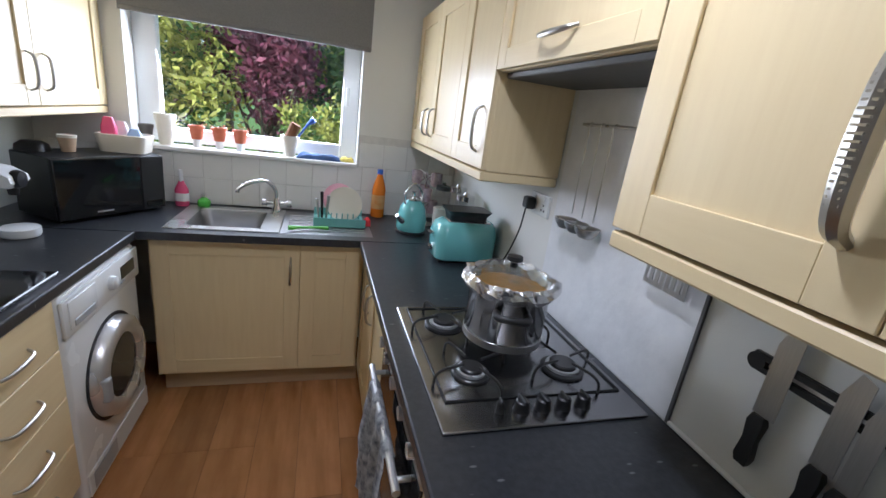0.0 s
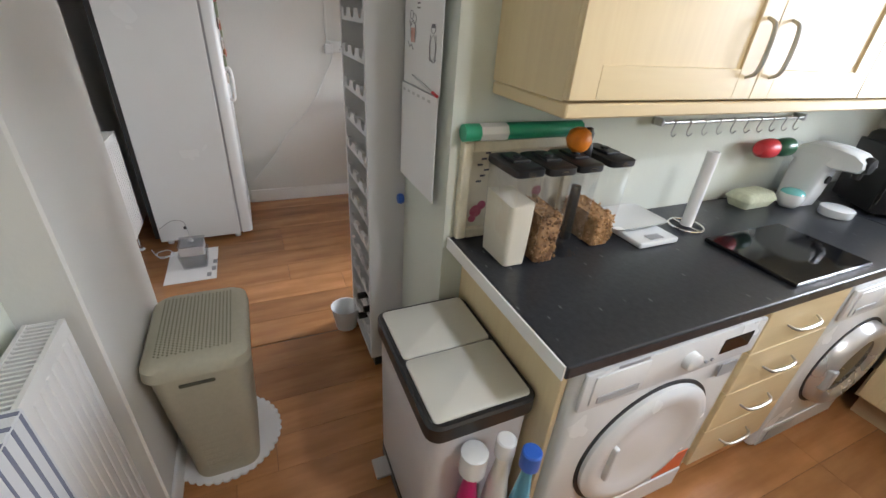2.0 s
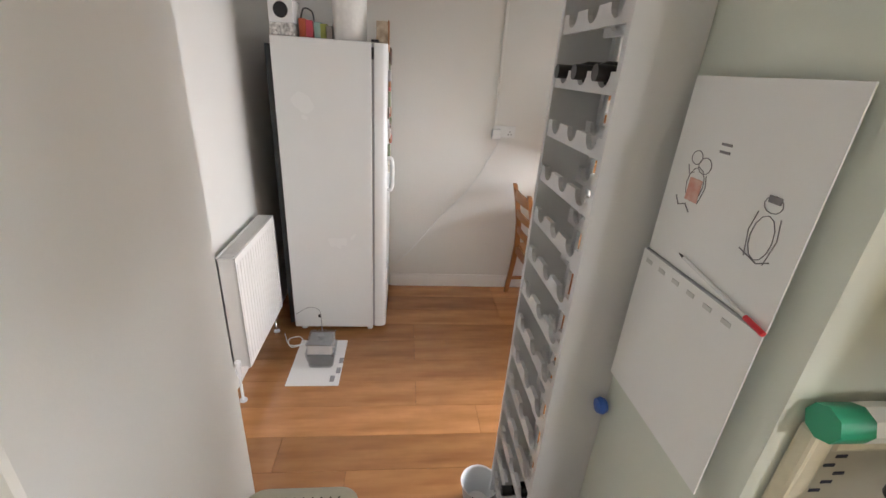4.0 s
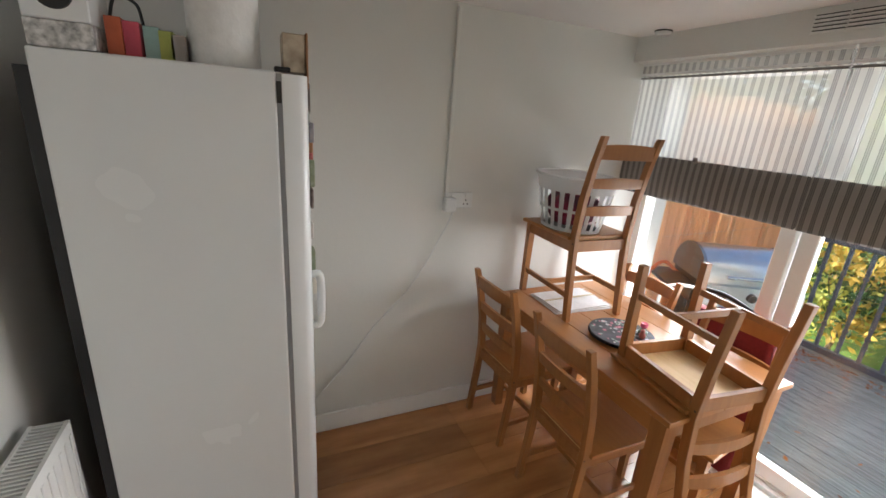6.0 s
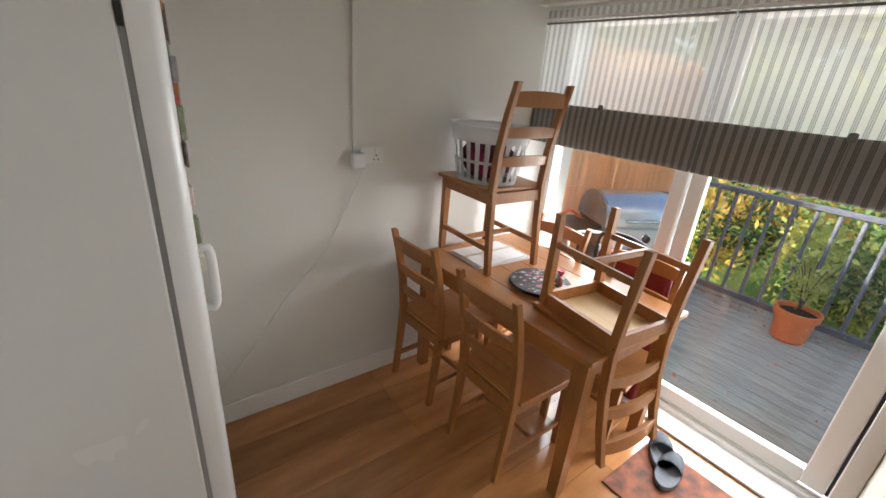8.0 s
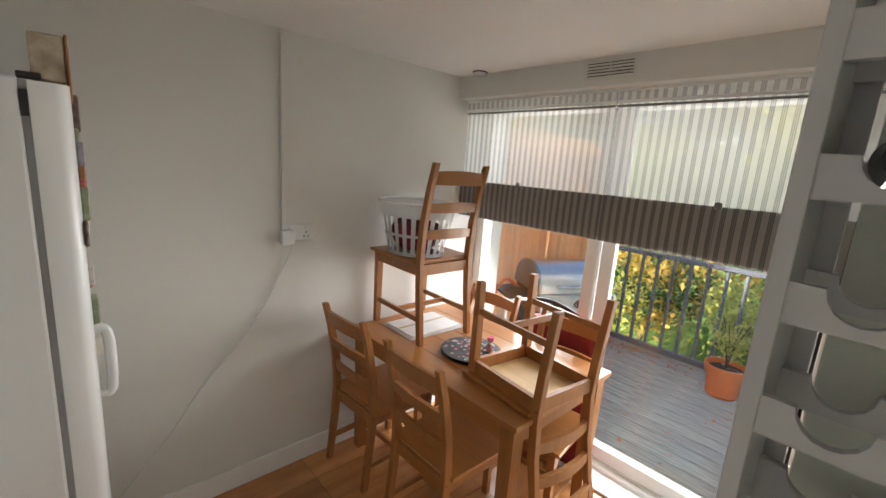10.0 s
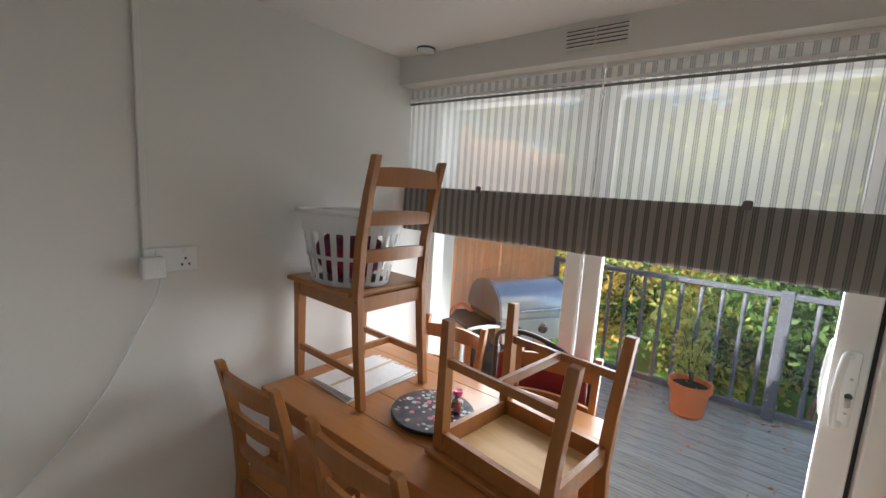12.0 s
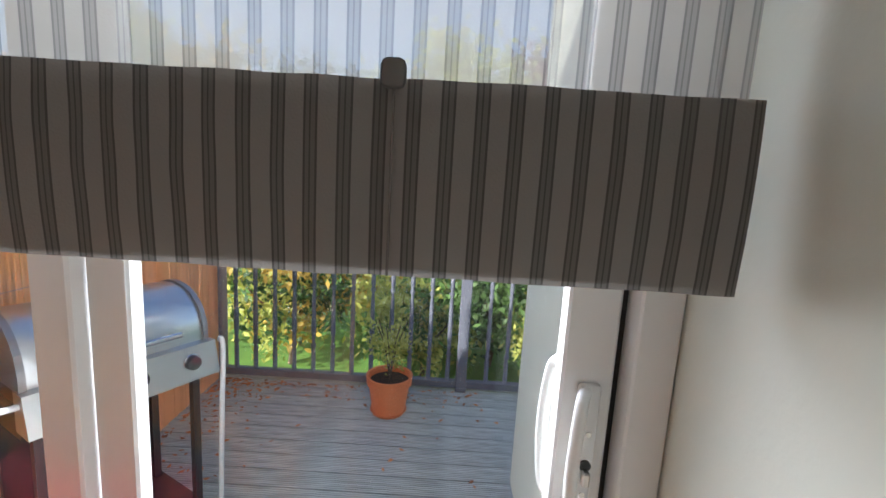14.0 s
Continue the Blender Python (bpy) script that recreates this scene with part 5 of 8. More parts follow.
part("cup", lathe([(0.026, 1.197), (0.036, 1.27), (0.033, 1.27), (0.024, 1.203), (0, 1.203)], (-0.26, 3.10, 0), 20), material("cream_brown_cup", (0.50, 0.36, 0.24), 0.5, stain=0.2), cup, smooth=40)
part("rim", lathe([(0.0365, 1.26), (0.0372, 1.272), (0.033, 1.272)], (-0.26, 3.10, 0), 20), CREAM, cup)
single("black_pouch", loft([[(a, b, z) for a, b in rounded(-0.42 + g, -0.31 - g, 3.0 + g, 3.09 - g, 0.02, 3)] for z, g in ((1.197, 0), (1.225, 0.004), (1.24, 0.02))]), BLACK, "black pouch lying on the microwave", "pouch", (-0.36, 3.05, 1.197), smooth=50)

# ---- bins, bottles, hamper ----
LIDWHITE = material("pale_bin_lid", (0.70, 0.70, 0.64), 0.35, stain=0.1)
bx0, bx1, by0, by1 = -0.525, -0.045, 0.762, 1.07
rb = thing("recycling_bin", "tall white two-lid recycling bin with a black rim", "bin", (-0.29, 0.92, 0))
part("body", loft([[(x, y, z) for x, y in rounded(bx0 + g, bx1 - g, by0 + g, by1 - g, 0.04, 5)] for z, g in ((0.05, 0.012), (0.06, 0.008), (0.63, 0.004))]), material("white_steel_sheet", (0.62, 0.63, 0.65), 0.35, 0.1, stain=0.15), rb, smooth=40)
part("foot_rim", loft([[(x, y, z) for x, y in rounded(bx0 + 0.006, bx1 - 0.006, by0 + 0.006, by1 - 0.006, 0.04, 5)] for z in (0.0, 0.055)]), BLACK, rb, smooth=40)
part("collar", loft([[(x, y, z) for x, y in rounded(bx0 - g, bx1 + g, by0 - g, by1 + g, 0.04, 5)] for z, g in ((0.625, 0.0), (0.63, 0.006), (0.675, 0.006), (0.682, 0.0))]), BLACK, rb, "black plastic collar", 40)
for a, b in ((bx0 + 0.012, -0.288), (-0.282, bx1 - 0.012)):
    part("lid", loft([[(x, y, z) for x, y in rounded(a + g, b - g, by0 + 0.012 + g, by1 - 0.012 - g, 0.014, 4)] for z, g in ((0.678, 0), (0.688, 0.001), (0.692, 0.006))]), LIDWHITE, rb, "pale flat bin lid", 40)
for x in (-0.41, -0.16):
    part("pedal", boxed(x - 0.04, x + 0.04, by0 - 0.05, by0 + 0.02, 0.02, 0.035, 0.004, 2), STEEL, rb)

carton = thing("storage_box", "purple and yellow carton holding cleaning bottles", "box", (0.03, 0.9, 0))
PURPLE = material("purple_card", (0.10, 0.035, 0.20), 0.5, grain=0.3, scale=20)
for b in ((-0.035, -0.03, 0.80, 1.005), (0.115, 0.12, 0.80, 1.005), (-0.03, 0.115, 0.80, 0.805), (-0.03, 0.115, 1.0, 1.005)):
    part("side", boxed(*b, 0.0, 0.27), PURPLE, carton)
part("bottom", boxed(-0.03, 0.115, 0.805, 1.0, 0.0, 0.006), PURPLE, carton)
part("printed_band", boxed(-0.035, 0.122, 1.0052, 1.0065, 0.225, 0.27), material("yellow_print", (0.75, 0.5, 0.03), 0.5, grain=0.3), carton, "yellow printed band")
part("printed_band", boxed(0.1202, 0.1216, 0.80, 1.005, 0.225, 0.27), material("yellow_print_b", (0.75, 0.5, 0.03), 0.5, grain=0.3), carton, "yellow printed band")
bottle("cleaner_bottle", "pink cleaning bottle with a white cap", -0.005, 0.868, 0.007, 0.042, 0.60, material("magenta_bottle", (0.55, 0.01, 0.16), 0.3, grain=0.2, scale=20), WHITE, 0.07, 0.85, None, "cleaning bottles", (1, 0.75, 1))
bottle("cleaner_bottle", "white cleaning bottle with a white cap", 0.022, 0.937, 0.007, 0.043, 0.65, material("white_bottle", (0.75, 0.74, 0.70), 0.3, stain=0.1), WHITE, 0.05, 0.6, None, "cleaning bottles", (1, 0.75, 1))
bottle("cleaner_bottle", "clear blue cleaning bottle with a blue cap", 0.078, 0.972, 0.007, 0.036, 0.66, material("pale_blue_liquid", (0.10, 0.35, 0.48), 0.12, stain=0.1), BLUE, 0.05, 0.7, None, "cleaning bottles", (1, 0.8, 1))

HAMP = material("olive_grey_plastic", (0.48, 0.465, 0.36), 0.5, grain=0.15, scale=60, stain=0.1)
HAMP_D = material("hamper_hole_shadow", (0.10, 0.10, 0.07), 0.8, grain=0.2)
hx0, hx1, hy0, hy1 = -0.965, -0.565, 0.065, 0.362
hm = thing("laundry_hamper", "olive-grey plastic laundry hamper with a perforated lid", "hamper", ((hx0 + hx1) / 2, (hy0 + hy1) / 2, 0))
part("body", loft([[(x, y, z) for x, y in rounded(hx0 + g, hx1 - g, hy0 + g, hy1 - g, 0.05, 5)] for z, g in ((0.0, 0.045), (0.02, 0.04), (0.55, 0.008))]), HAMP, hm, smooth=40)
part("lid", loft([[(x, y, z) for x, y in rounded(hx0 + g, hx1 - g, hy0 + g, hy1 - g, 0.05, 5)] for z, g in ((0.545, 0.004), (0.55, -0.003), (0.585, 0.0), (0.598, 0.012), (0.603, 0.045), (0.604, 0.08))]), HAMP, hm, "perforated lid", 40)
part("handle_slot", boxed(hx1 - 0.012, hx1 - 0.0035, 0.155, 0.255, 0.505, 0.52, 0.004), HAMP_D, hm, "dark handle slot")
dots = bmesh.new()
n = 0
for i in range(26):
    for j in range(19):
        x, y = hx0 + 0.045 + 0.0118 * i + (0.006 if j % 2 else 0), hy0 + 0.04 + 0.0115 * j
        if x < hx1 - 0.04:
            bmesh.ops.create_circle(dots, cap_ends=True, segments=6, radius=0.0032, matrix=pose(x, y, 0.6052))
part("perforation", dots, HAMP_D, hm, "rows of small holes")["kind"] = "stuff"
sides = bmesh.new()
for j in range(14):
    z = 0.06 + 0.031 * j
    g = 0.04 - 0.032 * (z / 0.55)
    for i in range(18):
        y = hy0 + g + 0.055 + (hy1 - hy0 - 2 * g - 0.11) * i / 17
        box(sides, hx1 - g - 0.001, hx1 - g + 0.0012, y - 0.003, y + 0.003, z, z + 0.018)
part("weave", sides, HAMP, hm, "moulded weave")["kind"] = "stuff"
HMX, HMY = (hx0 + hx1) / 2 - 0.01, (hy0 + hy1) / 2 - 0.01
cloth = thing("round_mat", "round white lace-edged mat under the laundry hamper", "mat", (HMX, HMY, 0))
bm = lathe([(0.0, 0.002), (0.195, 0.002), (0.20, 0.006), (0.193, 0.012), (0.0, 0.008)], (HMX, HMY, 0), 48)
part("mat", bm, PAPER, cloth, smooth=40)
for i in range(40):
    a = i * math.pi / 20
    part("scallop", lathe([(0.0, 0.0125), (0.014, 0.0125), (0.016, 0.009), (0.016, 0.003)], (HMX + 0.19 * math.cos(a), HMY + 0.19 * math.sin(a), 0), 10), PAPER, cloth)

# ---- radiators ----
RADW = material("radiator_enamel", (0.78, 0.78, 0.76), 0.3, stain=0.08, stain_scale=4)


def radiator(x0, x1, wall, front, z0, z1, label):
    r = thing("radiator", label, "radiator", ((x0 + x1) / 2, wall, z0), "radiators")
    d = front - wall
    p = part("front_panel", boxed(x0, x1, front - 0.012, front, z0, z1, 0.004, 2), RADW, r, smooth=40)
    n = int((x1 - x0) / 0.034)
    for i in range(n):
        x = x0 + 0.02 + (x1 - x0 - 0.04) * i / (n - 1)
        part("rib", boxed(x - 0.008, x + 0.008, front - 0.001, front + 0.003, z0 + 0.03, z1 - 0.03, 0.002), RADW, p)
    part("back_panel", boxed(x0, x1, wall + 0.028, wall + 0.038, z0, z1), RADW, r)
    for a in (x0, x1 - 0.004):
        part("side_panel", boxed(a, a + 0.004, wall + 0.028, front, z0 + 0.01, z1 + 0.002), RADW, r)
    part("top_rim", boxed(x0, x1, wall + 0.028, wall + 0.036, z1, z1 + 0.004), RADW, r)
    part("top_rim", boxed(x0, x1, front - 0.010, front, z1, z1 + 0.004), RADW, r)
    # Black sheet below the bars paints the shade inside the hollow radiator.
    g = part("grille", boxed(x0 + 0.004, x1 - 0.004, wall + 0.036, front - 0.011, z1 - 0.012, z1 - 0.008), BLACK, r, "black sheet standing in for the shade inside")
    m = int((x1 - x0) / 0.0135)
    for i in range(m):
        x = x0 + 0.01 + (x1 - x0 - 0.02) * i / (m - 1)
        part("grille_bar", boxed(x - 0.0026, x + 0.0026, wall + 0.037, front - 0.011, z1 - 0.004, z1 + 0.003), RADW, g)
    for x in (x0 + 0.1, x1 - 0.1):
        part("bracket", boxed(x - 0.015, x + 0.015, wall + 0.001, wall + 0.03, z0 + 0.05, z1 - 0.05), RADW, r)
    for x in (x0 - 0.012, x1 + 0.012):
        part("valve", lathe([(0.012, 0), (0.012, 0.05), (0.016, 0.055), (0.016, 0.08), (0.01, 0.085)], (x, (wall + front) / 2, z0 - 0.03), 14), WHITE, r, smooth=40)
        part("pipe", tube([(x, (wall + front) / 2, 0.0), (x, (wall + front) / 2, z0 - 0.02)], 0.0075, 8), CHROME if x < x0 else WHITE, r)
        part("pipe_collar", lathe([(0.02, 0.0), (0.018, 0.008), (0.009, 0.01)], (x, (wall + front) / 2, 0), 14), WHITE, r)
    return r


radiator(-0.472, 0.55, -0.085, 0.018, 0.15, 0.888, "white panel radiator on the kitchen wall")
radiator(-2.53, -1.93, -0.40, -0.285, 0.20, 0.81, "white panel radiator behind the fridge freezer")
STRIPE_TOWEL = material("striped_tea_towel", (0.72, 0.74, 0.76), 0.95, bump=0.3, bump_scale=250, stain=0.1)
tt = thing("tea_towel", "white tea towel with grey-blue stripes over the radiator", "towel", (-0.02, 0.02, 0.55))
part("cloth", boxed(-0.20, 0.22, 0.022, 0.028, 0.42, 0.893, 0.002), STRIPE_TOWEL, tt)
part("fold", boxed(-0.20, 0.22, -0.058, 0.028, 0.893, 0.899, 0.002), STRIPE_TOWEL, tt)
BLUE_STRIPE = material("grey_blue_stripe", (0.20, 0.22, 0.30), 0.95, bump=0.3, bump_scale=250)
for i in range(12):
    x = -0.19 + 0.034 * i
    w = 0.009 if i < 3 else 0.006
    part("stripe", boxed(x, x + w, 0.0278, 0.029, 0.42, 0.893), BLUE_STRIPE, tt, "woven grey-blue stripe")
    part("stripe", boxed(x, x + w, -0.058, 0.0285, 0.8988, 0.9), BLUE_STRIPE, tt, "woven grey-blue stripe")

# ---- bottle rack and wall sheets ----
rx0, rx1, ryf, ryb = -1.328, -0.95, 0.848, 0.998
RACKW = material("white_foil_board", (0.60, 0.60, 0.60), 0.45, stain=0.08)
wr = thing("wine_rack", "tall narrow white wine rack, mostly empty", "wine rack", ((rx0 + rx1) / 2, 0.9, 0))
for a in (rx0, rx1 - 0.018):
    part("side", boxed(a, a + 0.018, ryf, ryb, 0.06, 2.2, 0.001), RACKW, wr)
part("plinth", boxed(rx0 + 0.01, rx1 - 0.01, ryf + 0.02, ryb - 0.01, 0.0, 0.06), BLACK, wr, "black plinth")
part("base_board", boxed(rx0 + 0.018, rx1 - 0.018, ryf, ryb - 0.008, 0.06, 0.078), RACKW, wr)
part("top_board", boxed(rx0 + 0.018, rx1 - 0.018, ryf, ryb - 0.008, 2.182, 2.2), RACKW, wr)
part("back_edge", boxed(rx0 + 0.018, -1.288, ryb - 0.014, ryb - 0.002, 0.08, 2.18), RACKW, wr)
cut = []
a0, a1, top, bot = rx0 + 0.018, rx1 - 0.018, 0.0, -0.043
cut.append((a0, bot)), cut.append((a1, bot)), cut.append((a1, top))
for k in (2, 1, 0):
    cx = a0 + (a1 - a0) * (k + 0.5) / 3
    r = 0.029
    for i in range(9):
        t = math.pi * i / 8
        cut.append((cx + r * math.cos(t), top - 0.001 - r * 1.05 * math.sin(t)))
cut.append((a0, top))
ZS = [0.188 + 0.124 * i for i in range(16)]
lip_mesh = None
for z in ZS:
    for yy in (ryf + 0.004, ryb - 0.04):
        if lip_mesh is None:
            bm = bmesh.new()
            f = bm.faces.new([bm.verts.new((x, 0, h)) for x, h in cut])
            ext = bmesh.ops.extrude_face_region(bm, geom=[f])
            bmesh.ops.translate(bm, verts=[v for v in ext["geom"] if isinstance(v, bmesh.types.BMVert)], vec=(0, 0.012, 0))
            bmesh.ops.recalc_face_normals(bm, faces=bm.faces)
            lip_mesh = bpy.data.meshes.new("bottle_rest")
            bm.to_mesh(lip_mesh)
            bm.free()
            lip_mesh.materials.append(RACKW)
        o = new("bottle_rest", lip_mesh)
        o.parent = wr
        o.location = Vector((0, yy, z)) - ORIGIN[wr.name]


RACK_X = [rx0 + 0.018 + (rx1 - rx0 - 0.036) * (k + 0.5) / 3 for k in range(3)]


def wine_bottle(x, z):
    b = thing("wine_bottle", "dark wine bottle lying in the rack", "bottle", (x, ryf + 0.09, z), "bottles in the rack")
    part("glass", lathe([(0.0, 0.14), (0.027, 0.14), (0.027, 0.06), (0.016, 0.03), (0.015, -0.01)], (x, ryf, z), 18, "y"), GLOSS_BLACK, b, smooth=40)
    part("foil_cap", lathe([(0.0165, 0.02), (0.0165, -0.016), (0.0, -0.016)], (x, ryf, z), 14, "y"), BLACK, b, smooth=40)
    return b


for x, k in ((RACK_X[0], 12), (RACK_X[1], 12), (RACK_X[2], 12), (RACK_X[1], 1), (RACK_X[2], 1), (RACK_X[1], 0), (RACK_X[2], 14)):
    wine_bottle(x, ZS[k] - 0.004)
single("blue_knob", lathe([(0.018, 0), (0.022, 0.01), (0.018, 0.022), (0, 0.024)], (-0.93, 0.985, 0.90), 16, "y", squash=(1, 1, -1)), BLUE, "blue plastic hook on the wall end", "hook", (-0.93, 0.98, 0.90))
tub = thing("white_tub", "white plastic tub on the floor by the rack", "tub", (-1.31, 0.80, 0))
part("wall", lathe([(0.055, 0.0), (0.075, 0.13), (0.078, 0.133), (0.072, 0.13), (0.052, 0.006), (0, 0.006)], (-1.31, 0.80, 0), 22), WHITE, tub, smooth=40)

sheet = thing("wall_calendar", "white wall calendar with pencil sketches, hung on the wall end", "calendar", (-0.76, 0.995, 1.01))
part("upper_page", boxed(-0.918, -0.607, 0.975, 0.9775, 1.345, 1.678, 0.0005), PAPER, sheet)
part("lower_page", boxed(-0.924, -0.605, 0.970, 0.9725, 1.015, 1.342, 0.0005), PAPER, sheet)
part("hanger", boxed(-0.80, -0.73, 0.9776, 0.999, 1.60, 1.67, 0.003), GREY_PLASTIC, sheet)
part("binding", tube([(-0.915, 0.972, 1.343), (-0.61, 0.972, 1.343)], 0.003, 6), GREY_PLASTIC, sheet)
GRAPH = material("pencil_grey", (0.22, 0.21, 0.22), 0.8, grain=0.4, scale=40)
REDPRINT = material("faded_red_print", (0.62, 0.28, 0.22), 0.8, grain=0.6, scale=60, tint=(0.75, 0.6, 0.55))


def stroke(pts, w, mat):
    return part("sketch_line", tube([(x, 0.9745, z) for x, z in pts], w * 0.6, 5), mat, sheet, "pencil sketch line")


def oval(cx, cz, rx, rz, n=12):
    return [(cx + rx * math.cos(2 * math.pi * i / n), cz + rz * math.sin(2 * math.pi * i / n)) for i in range(n + 1)]


for cx, cz, rx, rz in ((-0.853, 1.545, 0.014, 0.012), (-0.828, 1.535, 0.016, 0.014), (-0.84, 1.50, 0.022, 0.03), (-0.672, 1.515, 0.016, 0.012), (-0.672, 1.465, 0.02, 0.034)):
    stroke(oval(cx, cz, rx, rz), 0.0013, GRAPH)
part("sketch_patch", boxed(-0.855, -0.822, 0.9738, 0.975, 1.47, 1.51), REDPRINT, sheet, "pale red sketched box")
part("sketch_patch", boxed(-0.683, -0.661, 0.9738, 0.975, 1.517, 1.527), GRAPH, sheet, "dark sketched cap")
stroke([(-0.88, 1.47), (-0.868, 1.455), (-0.85, 1.462), (-0.835, 1.45)], 0.002, GRAPH)
stroke([(-0.702, 1.438), (-0.665, 1.428), (-0.645, 1.438)], 0.0018, GRAPH)
stroke([(-0.692, 1.50), (-0.698, 1.47), (-0.69, 1.43)], 0.0014, GRAPH)
stroke([(-0.652, 1.50), (-0.646, 1.47), (-0.654, 1.43)], 0.0014, GRAPH)
stroke([(-0.87, 1.53), (-0.862, 1.515), (-0.85, 1.52)], 0.0016, GRAPH)
stroke([(-0.818, 1.52), (-0.812, 1.50), (-0.82, 1.47)], 0.0014, GRAPH)
for i in range(2):
    part("text_bar", boxed(-0.805, -0.782, 0.9738, 0.975, 1.575 - 0.012 * i, 1.579 - 0.012 * i), GRAPH, sheet, "unreadable line of writing")
for i in range(6):
    part("text_bar", boxed(-0.905 + 0.045 * i, -0.885 + 0.045 * i, 0.9688, 0.970, 1.318, 1.326), material("faint_print", (0.60, 0.60, 0.58), 0.8, grain=0.2) if i == 0 else bpy.data.materials["faint_print"], sheet, "faint unreadable print")
pen = thing("pen", "white pen with a red cap tucked in the calendar", "pen", (-0.70, 0.965, 1.36))
part("barrel", tube([(-0.80, 0.967, 1.375), (-0.64, 0.967, 1.352)], 0.0032, 8), WHITE, pen)
part("cap", tube([(-0.64, 0.967, 1.352), (-0.603, 0.967, 1.347)], 0.0044, 8), RED, pen, "red cap")
part("tip", tube([(-0.80, 0.967, 1.375), (-0.815, 0.967, 1.377)], [0.0032, 0.001], 8), BLACK, pen)

# ---- fridge ----
fx0, fx1, fy0, fy1 = -3.145, -2.545, -0.222, 0.292
fr = thing("fridge_freezer", "tall white fridge freezer with magnets on its door", "fridge", (-2.82, 0.05, 0))
part("cabinet", boxed(fx0, fx1, fy0, fy1 - 0.008, 0.035, 1.76, 0.006, 2), WHITE, fr)
part("back_plate", boxed(fx0 + 0.01, fx1 - 0.012, fy0 - 0.03, fy0, 0.06, 1.72), BLACK, fr, "black condenser back")
part("seal", boxed(fx0 + 0.008, fx1 - 0.008, fy1 - 0.008, fy1 + 0.006, 0.045, 1.755), GREY_PLASTIC, fr, "grey door seal")
door = part("door", loft([[(x, y, z) for x, y in ((fx0, fy1 + 0.006), (fx1, fy1 + 0.006), (fx1, fy1 + 0.048), (fx1 - 0.006, fy1 + 0.063), (fx1 - 0.018, fy1 + 0.072), (fx1 - 0.035, fy1 + 0.076), (fx0 + 0.035, fy1 + 0.076), (fx0 + 0.006, fy1 + 0.063), (fx0, fy1 + 0.048))] for z in (0.045, 1.755)]), WHITE, fr, smooth=40)
part("handle", tube(curve_pts([(fx1 - 0.045, fy1 + 0.072, 1.16), (fx1 - 0.045, fy1 + 0.10, 1.155), (fx1 - 0.045, fy1 + 0.105, 1.07), (fx1 - 0.045, fy1 + 0.10, 0.985), (fx1 - 0.045, fy1 + 0.072, 0.98)], 5), 0.013, 8), WHITE, door, smooth=50)
part("hinge", boxed(fx1 - 0.05, fx1 - 0.002, fy1 - 0.01, fy1 + 0.03, 1.7602, 1.772, 0.002), BLACK, fr, "black hinge cover")
part("hinge", boxed(fx1 - 0.012, fx1 + 0.001, fy1 - 0.008, fy1 + 0.004, 1.68, 1.735), BLACK, fr, "black hinge cover")
for x in (fx0 + 0.05, fx1 - 0.05):
    for y in (fy0 + 0.05, fy1 - 0.03):
        part("foot", lathe([(0.02, 0), (0.016, 0.036)], (x, y, 0), 12), WHITE, fr)
random.seed(5)
MAGS = [material(n, c, 0.6, grain=0.5, scale=60, tint=t) for n, c, t in (("dark_magnet", (0.08, 0.05, 0.04), (0.3, 0.25, 0.2)), ("wood_magnet", (0.36, 0.17, 0.07), (0.2, 0.08, 0.03)), ("red_magnet", (0.45, 0.05, 0.05), (0.6, 0.4, 0.35)), ("green_magnet", (0.20, 0.24, 0.14), (0.5, 0.5, 0.45)), ("grey_photo", (0.35, 0.34, 0.36), (0.1, 0.1, 0.14)), ("pale_photo", (0.6, 0.55, 0.5), (0.3, 0.25, 0.25)))]
for i in range(26):
    x = fx1 - 0.05 - 0.40 * random.random() * (0.4 if i < 12 else 1)
    z = 1.70 - 0.62 * i / 26
    w, h, d = random.uniform(0.015, 0.045), random.uniform(0.02, 0.05), random.uniform(0.004, 0.016)
    single("fridge_magnet", boxed(x - w, x + w, fy1 + 0.0765, fy1 + 0.0765 + d, z - h, z + h, 0.003), MAGS[i % 6], "small souvenir magnet on the fridge door", "magnet", (x, fy1 + 0.0765, z - h), "fridge magnets")
single("door_roll", tube([(fx1 - 0.10, fy1 + 0.088, 1.09), (fx1 - 0.24, fy1 + 0.088, 1.09)], 0.024, 14), CREAM, "cream magnetic roll holder on the fridge door", "holder", (fx1 - 0.17, fy1 + 0.088, 1.066), smooth=40)

TOPZ = 1.7615
kr2 = thing("kitchen_roll", "large quilted kitchen roll standing on the fridge", "kitchen roll", (-2.68, 0.17, TOPZ))
part("roll", lathe([(0.085, TOPZ), (0.088, TOPZ + 0.01), (0.088, TOPZ + 0.29), (0.085, TOPZ + 0.30), (0.022, TOPZ + 0.30), (0.020, TOPZ + 0.2)], (-2.66, 0.165, 0), 36), material("quilted_paper", (0.80, 0.80, 0.78), 0.9, grain=0.25, scale=45, tint=(0.55, 0.55, 0.53), bump=0.9, bump_scale=35), kr2, smooth=40)
part("tube", lathe([(0.0215, TOPZ + 0.1), (0.0215, TOPZ + 0.299)], (-2.66, 0.165, 0), 16), material("brown_card", (0.35, 0.24, 0.15), 0.8, grain=0.3), kr2)
tin = thing("patterned_tin", "white black-speckled tin box standing on the fridge", "tin", (-2.62, -0.14, TOPZ))
SPECK = material("black_speckled_white", (0.72, 0.72, 0.70), 0.5, grain=1.0, scale=55, tint=(0.03, 0.03, 0.03))
